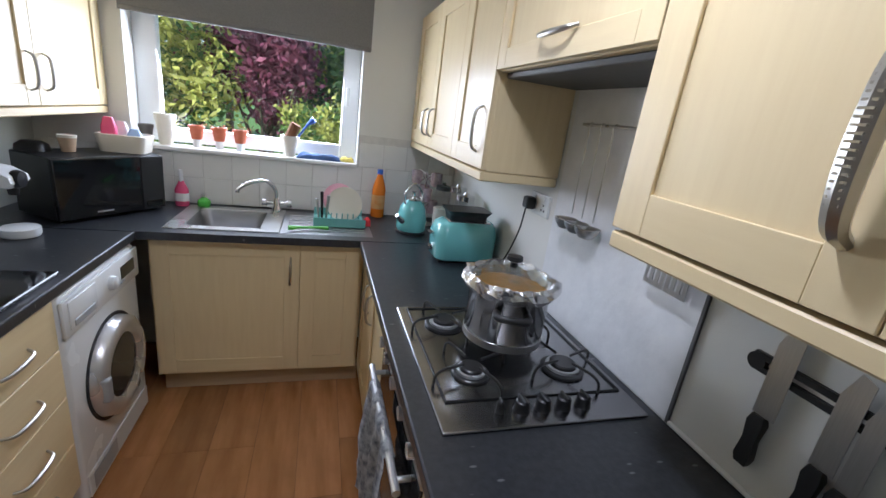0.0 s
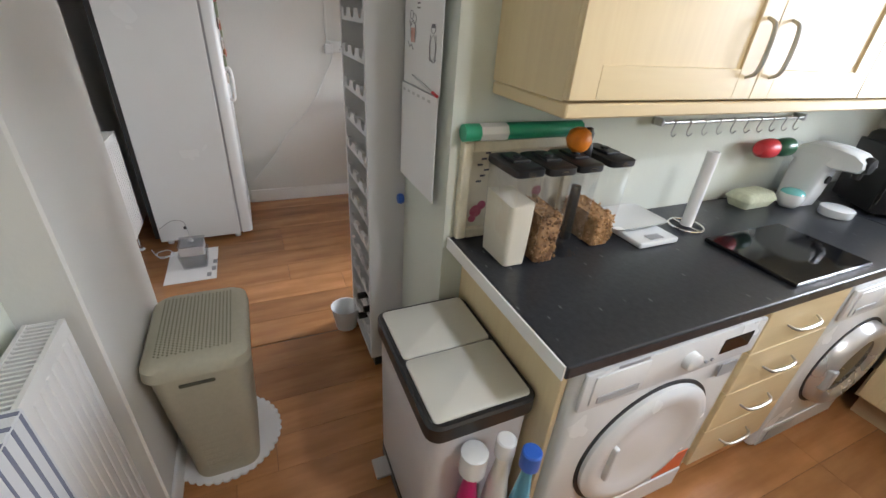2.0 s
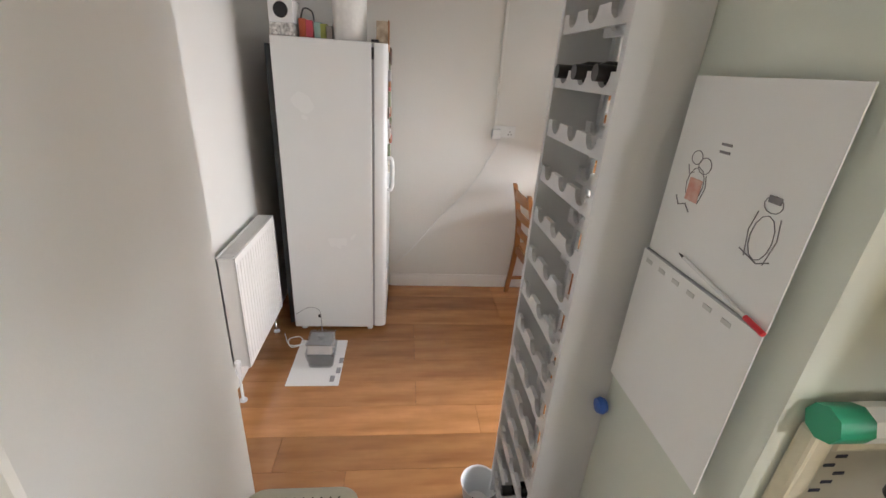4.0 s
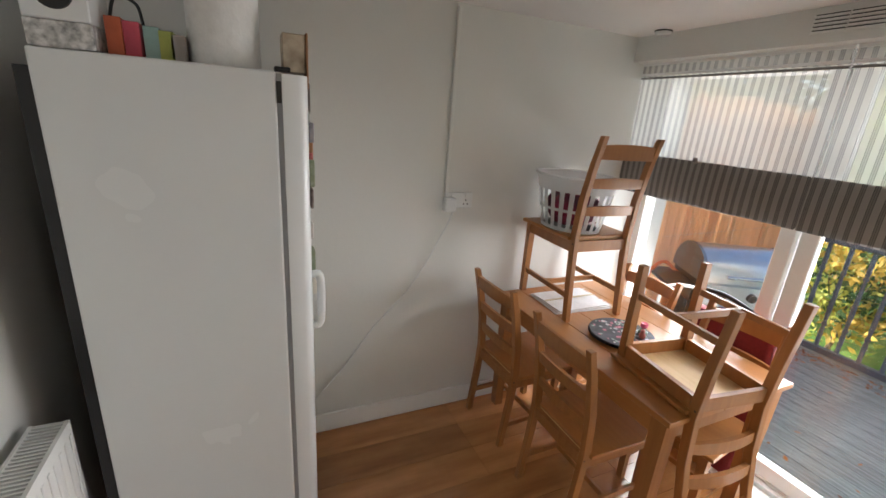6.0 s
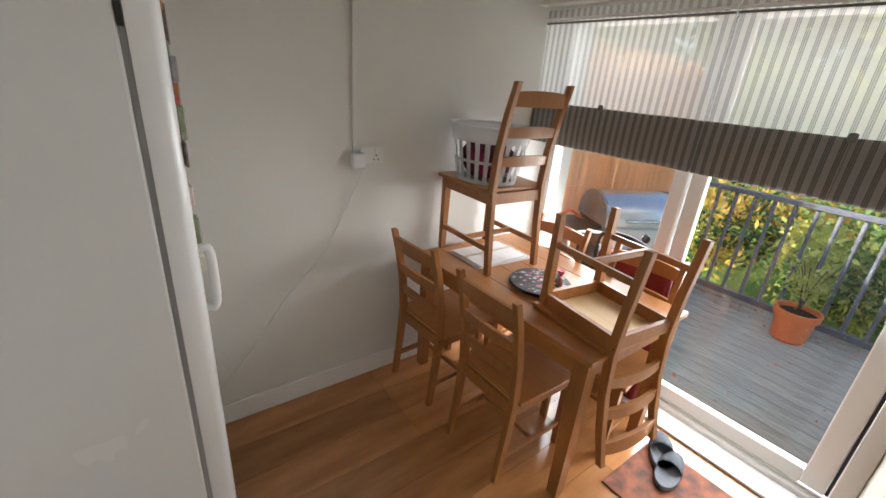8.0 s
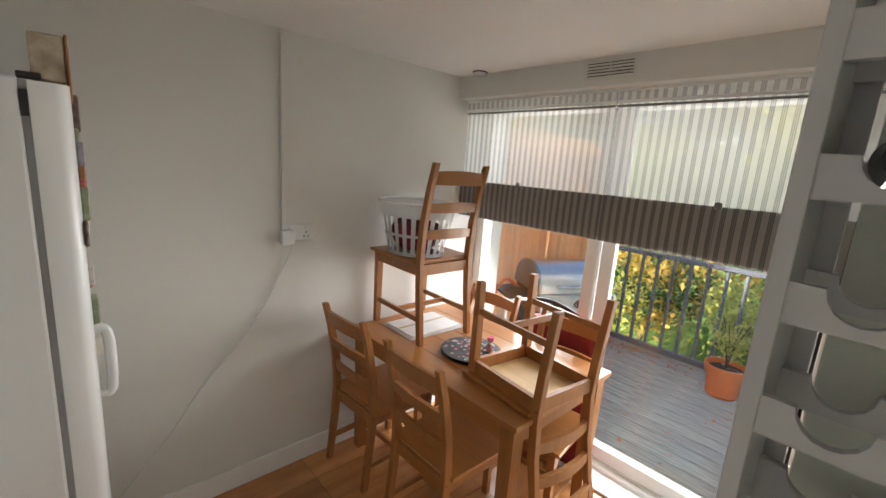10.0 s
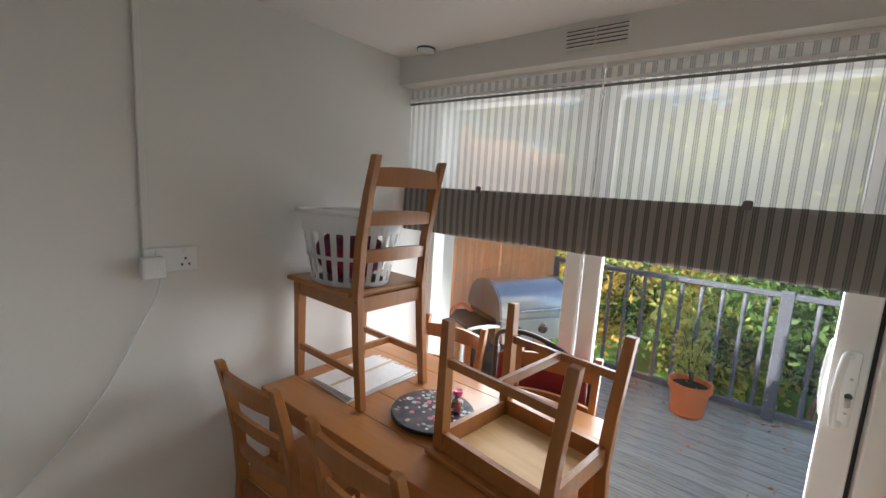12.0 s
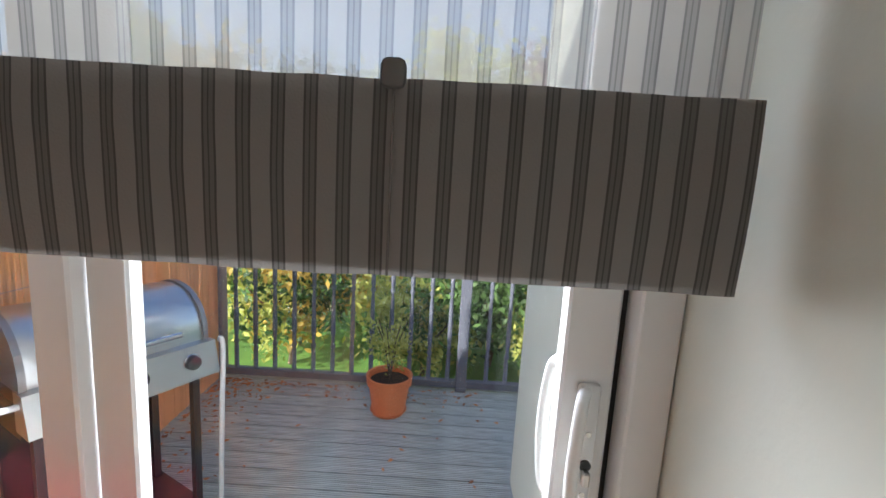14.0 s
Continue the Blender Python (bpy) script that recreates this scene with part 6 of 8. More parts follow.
part("box", boxed(-2.70, -2.545, -0.215, -0.095, TOPZ, TOPZ + 0.055, 0.003), SPECK, tin)
part("upper_box", boxed(-2.70, -2.545, -0.215, -0.095, TOPZ + 0.056, TOPZ + 0.16, 0.003), WHITE, tin)
part("printed_disc", lathe([(0.036, 0), (0.034, 0.003), (0, 0.003)], (-2.545, -0.155, TOPZ + 0.112), 24, "x"), BLACK, tin, "black printed disc")
gb = thing("gift_bag", "bright patterned paper bag with a black cord on the fridge", "bag", (-2.64, 0.0, TOPZ))
for k, (c, y) in enumerate((((0.55, 0.12, 0.05), -0.085), ((0.60, 0.08, 0.12), -0.05), ((0.30, 0.45, 0.42), -0.01), ((0.38, 0.42, 0.10), 0.02), ((0.30, 0.27, 0.25), 0.045))):
    part("panel", boxed(-2.66, -2.60, y, y + 0.034, TOPZ, TOPZ + 0.085 - 0.006 * k, 0.002), material("bag_stripe_%s" % "abcde"[k], c, 0.5, grain=0.4, scale=30), gb)
part("cord", tube(curve_pts([(-2.63, -0.08, TOPZ + 0.08), (-2.62, -0.06, TOPZ + 0.13), (-2.62, -0.02, TOPZ + 0.12), (-2.62, -0.01, TOPZ + 0.075)], 5), 0.004, 6), BLACK, gb)
ab = thing("animal_box", "small brown and cream printed box on the fridge door edge", "box", (-2.60, 0.33, TOPZ))
part("box", boxed(-2.66, -2.585, 0.305, 0.365, TOPZ, TOPZ + 0.10, 0.003), material("cream_brown_print", (0.55, 0.47, 0.36), 0.5, grain=0.9, scale=22, tint=(0.14, 0.07, 0.03)), ab)
part("spine", boxed(-2.66, -2.582, 0.366, 0.372, TOPZ - 0.04, TOPZ + 0.105, 0.002), MAGS[1], ab)

# ---- pet water fountain ----
mat_ = single("floor_paper", boxed(-2.44, -2.02, -0.16, 0.13, 0.0005, 0.0035), PAPER, "white sheet of paper laid on the floor", "paper", (-2.23, 0, 0))
GREYCLEAR = glass("smoky_clear_plastic", (0.80, 0.81, 0.82), 0.1, 0.16)
ft = thing("pet_fountain", "smoky clear square pet water fountain with white lead", "fountain", (-2.23, 0.02, 0.004))
part("bowl", loft([[(x, y, z) for x, y in rounded(-2.32 - g, -2.16 + g, -0.075 - g, 0.085 + g, 0.02, 3)] for z, g in ((0.004, -0.01), (0.10, 0.004), (0.10, -0.004), (0.012, -0.016))]), GREYCLEAR, ft, smooth=40)
part("filter_box", boxed(-2.31, -2.17, -0.065, 0.075, 0.095, 0.16, 0.008, 2), material("smoky_grey_plastic", (0.50, 0.50, 0.50), 0.25, stain=0.3, stain_scale=12), ft)
part("lid", boxed(-2.315, -2.165, -0.07, 0.08, 0.16, 0.172, 0.004, 2), GREYCLEAR, ft)
part("nozzle", lathe([(0.018, 0.172), (0.016, 0.185), (0, 0.186)], (-2.24, 0.005, 0), 16), GREY_PLASTIC, ft)
part("lead", tube(curve_pts([(-2.31, -0.03, 0.12), (-2.36, -0.05, 0.06), (-2.42, -0.10, 0.008), (-2.36, -0.20, 0.008), (-2.44, -0.24, 0.008), (-2.47, -0.18, 0.008), (-2.40, -0.14, 0.008), (-2.38, -0.22, 0.010), (-2.50, -0.28, 0.01)], 6), 0.003, 6), WHITE, ft, "coiled white lead")
part("switch", boxed(-2.505, -2.49, -0.06, -0.04, 0.14, 0.16, 0.004), BLACK, ft)
part("lead", tube(curve_pts([(-2.31, 0.0, 0.15), (-2.40, -0.02, 0.13), (-2.48, -0.04, 0.17), (-2.50, -0.06, 0.20), (-2.50, -0.12, 0.21), (-2.50, -0.20, 0.16)], 6), 0.0025, 6), GREY_PLASTIC, ft)
ADH = material("grey_floor_marks", (0.30, 0.30, 0.31), 0.7, grain=0.6, scale=40)
for i, (x, y) in enumerate(((-2.10, 0.09), (-2.17, 0.115), (-2.26, 0.12))):
    part("tape_mark", boxed(x, x + 0.05, y - 0.015, y + 0.01, 0.004, 0.005), ADH, ft, "grey printed mark")

# ---- dining table ----
tx0, tx1, ty0, ty1 = -3.165, -2.015, 1.465, 2.20
tb = thing("dining_table", "honey pine dining table with square legs", "table", ((tx0 + tx1) / 2, (ty0 + ty1) / 2, 0))
nb = 5
for i in range(nb):
    a = ty0 + (ty1 - ty0) * i / nb
    part("tabletop_board", boxed(tx0, tx1, a + 0.0004, a + (ty1 - ty0) / nb - 0.0004, 0.712, 0.735, 0.002), PINE_H, tb)
for x in (tx0 + 0.02, tx1 - 0.085):
    for y in (ty0 + 0.02, ty1 - 0.085):
        part("leg", loft([[(x + a, y + b, z) for a, b in ((0.0 + g, 0.0 + g), (0.065 - g, 0.0 + g), (0.065 - g, 0.065 - g), (g, 0.065 - g))] for z, g in ((0.0, 0.008), (0.712, 0.0))]), PINE, tb)
part("apron", boxed(tx0 + 0.085, tx1 - 0.085, ty0 + 0.035, ty0 + 0.055, 0.62, 0.712, 0.002), PINE_H, tb)
part("apron", boxed(tx0 + 0.085, tx1 - 0.085, ty1 - 0.055, ty1 - 0.035, 0.62, 0.712, 0.002), PINE_H, tb)
for x in (tx0 + 0.035, tx1 - 0.055):
    part("apron", boxed(x, x + 0.02, ty0 + 0.085, ty1 - 0.085, 0.62, 0.712, 0.002), PINE, tb)


def make_chair():
    """A ladder-back chair that faces +y, its origin on the floor under the seat's middle."""
    c = thing("dining_chair", "honey pine ladder-back dining chair", "chair", (0, 0, 0), "dining chairs")
    for s in (-1, 1):
        x = 0.164 * s
        bm = bmesh.new()
        prof = ((0.0, -0.215, 0.032), (0.25, -0.188, 0.036), (0.43, -0.175, 0.040), (0.61, -0.188, 0.038), (0.78, -0.220, 0.034), (0.912, -0.255, 0.028))
        loft([[(x - 0.014, y - d / 2, z), (x + 0.014, y - d / 2, z), (x + 0.014, y + d / 2, z), (x - 0.014, y + d / 2, z)] for z, y, d in prof], bm)
        bmesh.ops.bevel(bm, geom=list(bm.edges), offset=0.002, segments=1, affect="EDGES")
        part("back_post", bm, PINE, c)
        bm = bmesh.new()
        loft([[(x - g, 0.195 - g, z), (x + g, 0.195 - g, z), (x + g, 0.195 + g, z), (x - g, 0.195 + g, z)] for z, g in ((0.0, 0.0145), (0.411, 0.018))], bm)
        part("leg", bm, PINE, c)
        part("stretcher", beam(bmesh.new(), (x, -0.20, 0.13), (x, 0.195, 0.13), 0.014, 0.026, (1, 0, 0)), PINE, c)
        part("seat_rail", boxed(x - 0.011, x + 0.011, -0.165, 0.18, 0.355, 0.411, 0.001), PINE, c)
        part("screw_head", lathe([(0.0045, 0), (0, 0.0006)], (x + 0.0142 * s, -0.185, 0.40), 8, "x"), BLACK, c)
    part("stretcher", beam(bmesh.new(), (-0.165, 0.0, 0.13), (0.165, 0.0, 0.13), 0.014, 0.026, (0, 1, 0)), PINE, c)
    part("seat_rail", boxed(-0.155, 0.155, 0.184, 0.206, 0.355, 0.411, 0.001), PINE, c)
    part("seat_rail", boxed(-0.155, 0.155, -0.185, -0.165, 0.355, 0.411, 0.001), PINE, c)
    bm = bmesh.new()
    secs = []
    for z, g in ((0.413, 0.003), (0.416, 0.0), (0.427, 0.0), (0.431, 0.004)):
        secs.append([(-0.195 + g, -0.165 + g, z), (0.195 - g, -0.165 + g, z), (0.205 - g, 0.225 - g, z), (-0.205 + g, 0.225 - g, z)])
    part("seat", loft(secs, bm), PINE_H, c)
    part("seat_underside", boxed(-0.152, 0.152, -0.163, 0.182, 0.409, 0.4125), PINE_RAW, c, "pale unstained underside")
    for z, h, y in ((0.56, 0.040, -0.183), (0.695, 0.042, -0.205), (0.84, 0.060, -0.236)):
        bm = bmesh.new()
        secs = []
        for i in range(9):
            t = -1 + 2 * i / 8
            cy, up = y - 0.018 * (1 - t * t), 0.010 * (1 - t * t)
            secs.append([(0.16 * t, cy - 0.009, z - h / 2), (0.16 * t, cy + 0.009, z - h / 2), (0.16 * t, cy + 0.006, z + h / 2 + up), (0.16 * t, cy - 0.012, z + h / 2 + up)])
        part("back_slat", loft(secs, bm), PINE, c, smooth=30)
    return c


chair = make_chair()
chair.matrix_basis = pose(-2.965, 1.55, 0.0, 0, 0, 3)
copy_thing(chair, pose(-2.415, 1.545, 0.0, 0, 0, 0))
c = copy_thing(chair, pose(-2.805, 2.02, 0.0, 0, 0, 183))
c = copy_thing(chair, pose(-2.265, 2.045, 0.0, 0, 0, 187))
c = copy_thing(chair, pose(-2.955, 1.787, 0.7355, 0, 0, 88))
tagged(c, "honey pine ladder-back chair standing on the table")
c = copy_thing(chair, pose(-2.168, 1.765, 1.1668, 180, 0, -97))
tagged(c, "honey pine ladder-back chair upside down on the table")

# laundry basket on the standing chair
BASKET = material("white_basket_plastic", (0.78, 0.78, 0.77), 0.4, stain=0.08)
lb = thing("laundry_basket", "white plastic laundry basket with oval holes and dark washing", "basket", (-2.97, 1.74, 1.167))
bxc, byc, bz = -2.975, 1.74, 1.1672
N = 48


def basket_ring(r, z):
    return [(bxc + r * 1.0 * math.cos(2 * math.pi * i / N), byc + r * 0.86 * math.sin(2 * math.pi * i / N), z) for i in range(N)]


def br(t):
    return 0.165 + 0.055 * t


bm = bmesh.new()
rows = [(0.0, 0), (0.02, 0), (0.10, 1), (0.115, 0), (0.20, 1), (0.225, 0), (0.27, 0)]
levels = [basket_ring(br(h / 0.27), bz + h) for h, _ in rows]
vr = [[bm.verts.new(p) for p in lv] for lv in levels]
for j in range(len(rows) - 1):
    slotted = rows[j + 1][1] == 1
    for i in range(N):
        if slotted and i % 2 == 0:
            continue
        bm.faces.new((vr[j][i], vr[j][(i + 1) % N], vr[j + 1][(i + 1) % N], vr[j + 1][i]))
bm.faces.new(vr[0])
bmesh.ops.solidify(bm, geom=list(bm.faces), thickness=0.003)
part("wall", bm, BASKET, lb)
part("rim", tube([(x, y, z) for x, y, z in basket_ring(br(1) + 0.004, bz + 0.27)], 0.008, 8, None, True), BASKET, lb, smooth=50)
bm = bmesh.new()
bmesh.ops.create_icosphere(bm, subdivisions=4, radius=1.0)
for v in bm.verts:
    n = noise.noise(v.co * 2.6)
    v.co = Vector((bxc + v.co.x * 0.148 * (1 + 0.12 * n), byc + v.co.y * 0.128 * (1 + 0.12 * n), bz + 0.105 + v.co.z * 0.095 * (1 + 0.35 * n)))
WASH = material("mixed_dark_washing", (0.03, 0.02, 0.03), 0.9, grain=1.0, scale=9, tint=(0.45, 0.03, 0.09), bump=0.4, bump_scale=40)
single("washing", bm, WASH, "heap of black and crimson washing in the basket", "clothes", (bxc, byc, bz + 0.006), smooth=80)

# things on the table
TT = 0.7355
RUN = material("white_linen", (0.78, 0.78, 0.78), 0.9, grain=0.2, scale=90, bump=0.4, bump_scale=150)
run = thing("table_runner", "folded white linen table runner with lace edge", "table runner", (-2.94, 1.80, TT))
for k in range(3):
    bm = bmesh.new()
    bmesh.ops.create_grid(bm, x_segments=16, y_segments=20, size=1.0)
    for v in bm.verts:
        v.co = Vector((v.co.x * (0.13 - 0.004 * k), v.co.y * (0.18 - 0.006 * k), 0.006 * k + 0.004 + 0.003 * noise.noise(Vector((v.co.x * 3, v.co.y * 3, k)))))
    bmesh.ops.solidify(bm, geom=list(bm.faces), thickness=0.004)
    bm.transform(pose(-2.937, 1.80, TT, 0, 0, -4 + 2 * k))
    part("layer", bm, RUN, run, smooth=60)
part("stripe", boxed(-2.95, -2.935, 1.63, 1.97, TT + 0.0225, TT + 0.0235), material("pale_gold_thread", (0.60, 0.52, 0.36), 0.8, grain=0.3), run, "pale gold woven stripe")
fringe = bmesh.new()
random.seed(9)
for i in range(40):
    x = -3.06 + 0.27 * i / 39
    beam(fringe, (x, 1.975, TT + 0.006), (x + random.uniform(-0.008, 0.008), 2.0 + random.uniform(0, 0.012), TT + 0.003), 0.003, 0.002)
part("fringe", fringe, RUN, run)

MATS = material("black_floral_print", (0.010, 0.011, 0.015), 0.6, grain=0.6, scale=30, tint=(0.10, 0.09, 0.11))
PETAL = [material(n, c, 0.7, grain=0.3, scale=60) for n, c in (("pink_petal_print", (0.55, 0.16, 0.22)), ("grey_petal_print", (0.40, 0.40, 0.42)), ("white_petal_print", (0.66, 0.62, 0.60)))]
pm = thing("placemat_stack", "stack of round black floral place mats", "place mats", (-2.55, 1.785, TT))
for k in range(4):
    part("placemat", lathe([(0.0, TT + 0.006 * k), (0.148, TT + 0.006 * k), (0.150, TT + 0.006 * k + 0.003), (0.148, TT + 0.006 * k + 0.0055), (0, TT + 0.006 * k + 0.0055)], (-2.55 + 0.004 * k, 1.785 - 0.003 * k, 0), 44), MATS if k == 3 else BLACK, pm, "black cork-edged mat" if k < 3 else "dark printed mat with pink and grey flowers", 30)
random.seed(8)
for i in range(46):
    a, r = random.uniform(0, 2 * math.pi), 0.136 * math.sqrt(random.random())
    part("printed_petal", lathe([(random.uniform(0.005, 0.012), TT + 0.0237), (0.0, TT + 0.0239)], (-2.538 + r * math.cos(a), 1.776 + r * math.sin(a), 0), 7), PETAL[i % 3], pm, "printed flower petal")
ROSEP = material("printed_pink", (0.50, 0.16, 0.22), 0.4, grain=0.5, scale=80)
LEAFP = material("printed_sage", (0.25, 0.34, 0.28), 0.4, grain=0.5, scale=80)
for i in range(34):
    a, r = random.uniform(0, 6.28), 0.135 * math.sqrt(random.random())
    s = random.uniform(0.005, 0.011)
    part("printed_flower", lathe([(s, 0), (s * 0.5, 0.0006), (0, 0.0007)], (-2.538 + r * math.cos(a), 1.776 + r * math.sin(a), TT + 0.0237), 7, squash=(1, 0.7, 1)), ROSEP if i % 2 else LEAFP, pm, "printed flower")
orn = thing("small_ornament", "small pink and green candle ornament on the mats", "ornament", (-2.50, 1.86, TT + 0.024))
part("base", lathe([(0.02, 0), (0.022, 0.012), (0.012, 0.02), (0.010, 0.03)], (-2.495, 1.865, TT + 0.0245), 14), LEAFP, orn, smooth=40)
part("cup", lathe([(0.010, 0.03), (0.018, 0.04), (0.016, 0.055), (0.0, 0.05)], (-2.495, 1.865, TT + 0.0245), 14), PINK, orn, smooth=40)
orn2 = thing("small_ornament", "small pink figurine-like ornament on the mats", "ornament", (-2.465, 1.825, TT + 0.024))
part("body", lathe([(0.012, 0), (0.016, 0.015), (0.008, 0.03), (0.011, 0.038), (0, 0.048)], (-2.465, 1.825, TT + 0.0245), 12), material("rosy_glaze", (0.62, 0.22, 0.22), 0.3, stain=0.2), orn2, smooth=50)

# bag behind the chair
bag = thing("shopping_bag", "dark red shopping bag with a black frame by the glass door", "bag", (-2.40, 2.37, 0))
DARKRED = material("dark_red_canvas", (0.20, 0.012, 0.018), 0.8, grain=0.5, scale=60, tint=(0.10, 0.004, 0.008), stain=0.3, bump=0.3)
part("body", loft([[(x, y, z) for x, y in rounded(-2.62 + g, -2.18 - g, 2.335 + g * 0.3, 2.405 - g * 0.3, 0.025, 3)] for z, g in ((0.005, 0.02), (0.05, 0.0), (0.55, 0.0), (0.79, 0.01), (0.81, 0.03))]), DARKRED, bag, smooth=50)
part("handle", tube(curve_pts([(-2.63, 2.37, 0.76), (-2.625, 2.37, 0.88), (-2.48, 2.37, 0.915), (-2.33, 2.37, 0.885), (-2.19, 2.37, 0.81), (-2.17, 2.37, 0.74)], 6), 0.012, 8), BLACK, bag, "black padded handle", 60)
for x in (-2.632, -2.168):
    part("side_strap", boxed(x - 0.012, x + 0.012, 2.355, 2.385, 0.05, 0.82, 0.004), BLACK, bag)

# slippers and mat
MATC = material("patterned_door_mat", (0.30, 0.10, 0.05), 0.95, grain=1.0, scale=16, tint=(0.05, 0.04, 0.04), stain=0.3, bump=0.6, bump_scale=200)
single("door_mat", boxed(-1.98, -1.32, 1.74, 2.18, 0.0005, 0.010, 0.003), MATC, "dark red patterned door mat by the patio door", "mat", (-1.6, 2.0, 0))
SLIP = material("grey_blue_slipper", (0.17, 0.19, 0.22), 0.85, grain=0.4, scale=50, bump=0.5)
for k, (x, y, r) in enumerate(((-1.91, 2.13, 30), (-1.83, 2.05, 12))):
    sl = thing("slipper", "worn grey-blue slip-on sandal on the door mat", "slipper", (x, y, 0.011), "pair of sandals", turn=r)
    ORIGIN[sl.name] = Vector((0, 0, 0))
    prof = [(0.048 * (0.75 + 0.35 * math.sin(0.5 + 2.2 * t)) * math.sqrt(max(0.02, 1 - (2 * t - 1) ** 4)), -0.13 + 0.26 * t) for t in [i / 14 for i in range(15)]]
    outline = [(w, l) for w, l in prof] + [(-w, l) for w, l in reversed(prof)]
    part("sole", loft([[(a * s, b * s, z) for a, b in outline] for z, s in ((0.0, 0.97), (0.008, 1.0), (0.026, 0.98))]), SLIP, sl, smooth=50)
    bm = bmesh.new()
    rows_ = []
    for j in range(7):
        l, k2 = -0.01 + 0.135 * j / 6, (j / 6) ** 2
        rows_.append([bm.verts.new((0.056 * math.cos(t) * (1 - 0.45 * k2), l, 0.012 + 0.062 * math.sin(t) * (1 - 0.75 * k2))) for t in [math.pi * i / 10 for i in range(11)]])
    for a, b in zip(rows_, rows_[1:]):
        for i in range(10):
            bm.faces.new((a[i], a[i + 1], b[i + 1], b[i]))
    bmesh.ops.solidify(bm, geom=list(bm.faces), thickness=0.006)
    part("strap", bm, SLIP, sl, smooth=60)

# wall fittings
socket("wall_socket", "white double socket on the dining wall with a charger", DW, 1.10, 1.26, 1.226, 1.308, 1)
ch = thing("charger", "white plug charger with a thin white cable", "charger", (DW + 0.02, 1.14, 1.22))
part("plug", boxed(DW + 0.013, DW + 0.055, 1.085, 1.15, 1.215, 1.285, 0.008, 2), WHITE, ch)
part("cable", tube(curve_pts([(DW + 0.03, 1.14, 1.215), (DW + 0.012, 1.13, 1.15), (DW + 0.008, 1.08, 1.05), (DW + 0.008, 1.03, 0.95), (DW + 0.008, 0.92, 0.78), (DW + 0.008, 0.75, 0.60), (DW + 0.010, 0.59, 0.385), (DW + 0.02, 0.42, 0.20)], 6), 0.003, 6), WHITE, ch)
setting("trim_conduit", boxed(DW + 0.001, DW + 0.014, 1.098, 1.116, 1.308, 2.155, 0.003), WALL, "painted cable conduit on the wall")
vent = thing("wall_vent", "painted louvred wall vent above the blinds", "vent", (-2.24, DN, 2.08), kind="")
part("frame", boxed(-2.36, -2.13, DN - 0.006, DN - 0.001, 2.074, 2.146, 0.002), WALL, vent)
for i in range(5):
    for x0 in (-2.353, -2.242):
        bm = beam(bmesh.new(), (x0, DN - 0.009, 2.083 + 0.0135 * i), (x0 + 0.105, DN - 0.009, 2.083 + 0.0135 * i), 0.008, 0.004, (0, 0.5, 1))
        part("slat", bm, WALL, vent)
        # Black strip on the frame: the shade between two slats as colour.
        part("gap", boxed(x0, x0 + 0.105, DN - 0.0075, DN - 0.006, 2.0865 + 0.0135 * i, 2.0915 + 0.0135 * i), BLACK, vent)
sd = thing("ceiling_detector", "small black and white sensor on the ceiling", "sensor", (-3.0, 2.17, 2.145))
part("base", lathe([(0.04, 2.170), (0.038, 2.154), (0.028, 2.150)], (-3.0, 2.16, 0), 20), WHITE, sd, smooth=40)
part("ring", lathe([(0.042, 2.1715), (0.043, 2.165)], (-3.0, 2.16, 0), 20), BLACK, sd)

# ---- patio door and blinds ----
pd = thing("door_1", "white plastic sliding patio door, nearly shut", "door", (-2.2, 2.505, 0), kind="structure")
part("frame", boxed(DW + 0.002, DW + 0.07, 2.465, 2.56, 0.04, 2.045, 0.004), UPVC, pd)
part("frame", boxed(-1.352, DE - 0.002, 2.44, 2.58, 0.04, 2.045, 0.004), UPVC, pd)
part("frame", boxed(DW + 0.07, -1.352, 2.465, 2.58, 1.98, 2.045, 0.004), UPVC, pd)
part("stile", boxed(-2.376, -2.305, 2.475, 2.52, 0.06, 1.98, 0.005), UPVC, pd)
part("stile", boxed(-2.302, -2.225, 2.505, 2.545, 0.06, 1.98, 0.005), UPVC, pd)
st = part("stile", boxed(-1.456, -1.366, 2.475, 2.52, 0.06, 1.98, 0.005), UPVC, pd, "opening stile with the lock")
part("gap_strip", boxed(-1.365, -1.353, 2.49, 2.505, 0.06, 1.98), BLACK, pd, "dark rubber strip")
part("rail", boxed(DW + 0.07, -2.376, 2.48, 2.52, 0.05, 0.13, 0.004), UPVC, pd)
part("rail", boxed(-2.225, -1.456, 2.48, 2.52, 0.05, 0.13, 0.004), UPVC, pd)
part("lock_plate", boxed(-1.428, -1.388, 2.462, 2.476, 0.865, 1.12, 0.008, 2), UPVC, st, smooth=40)
part("pull_handle", tube(curve_pts([(-1.415, 2.465, 1.105), (-1.432, 2.43, 1.10), (-1.44, 2.42, 0.985), (-1.432, 2.43, 0.88), (-1.415, 2.465, 0.875)], 6), 0.011, 8), UPVC, st, smooth=60)
part("keyhole", lathe([(0.010, 0), (0.010, 0.004), (0, 0.004)], (-1.404, 2.458, 0.972), 14, "y"), BLACK, st)
part("key", boxed(-1.411, -1.398, 2.444, 2.46, 0.94, 0.967, 0.003), HANDLE, st)
for z in (0.915, 1.03):
    part("screw", lathe([(0.005, 0), (0.004, 0.002), (0, 0.002)], (-1.404, 2.460, z), 10, "y"), HANDLE, st)
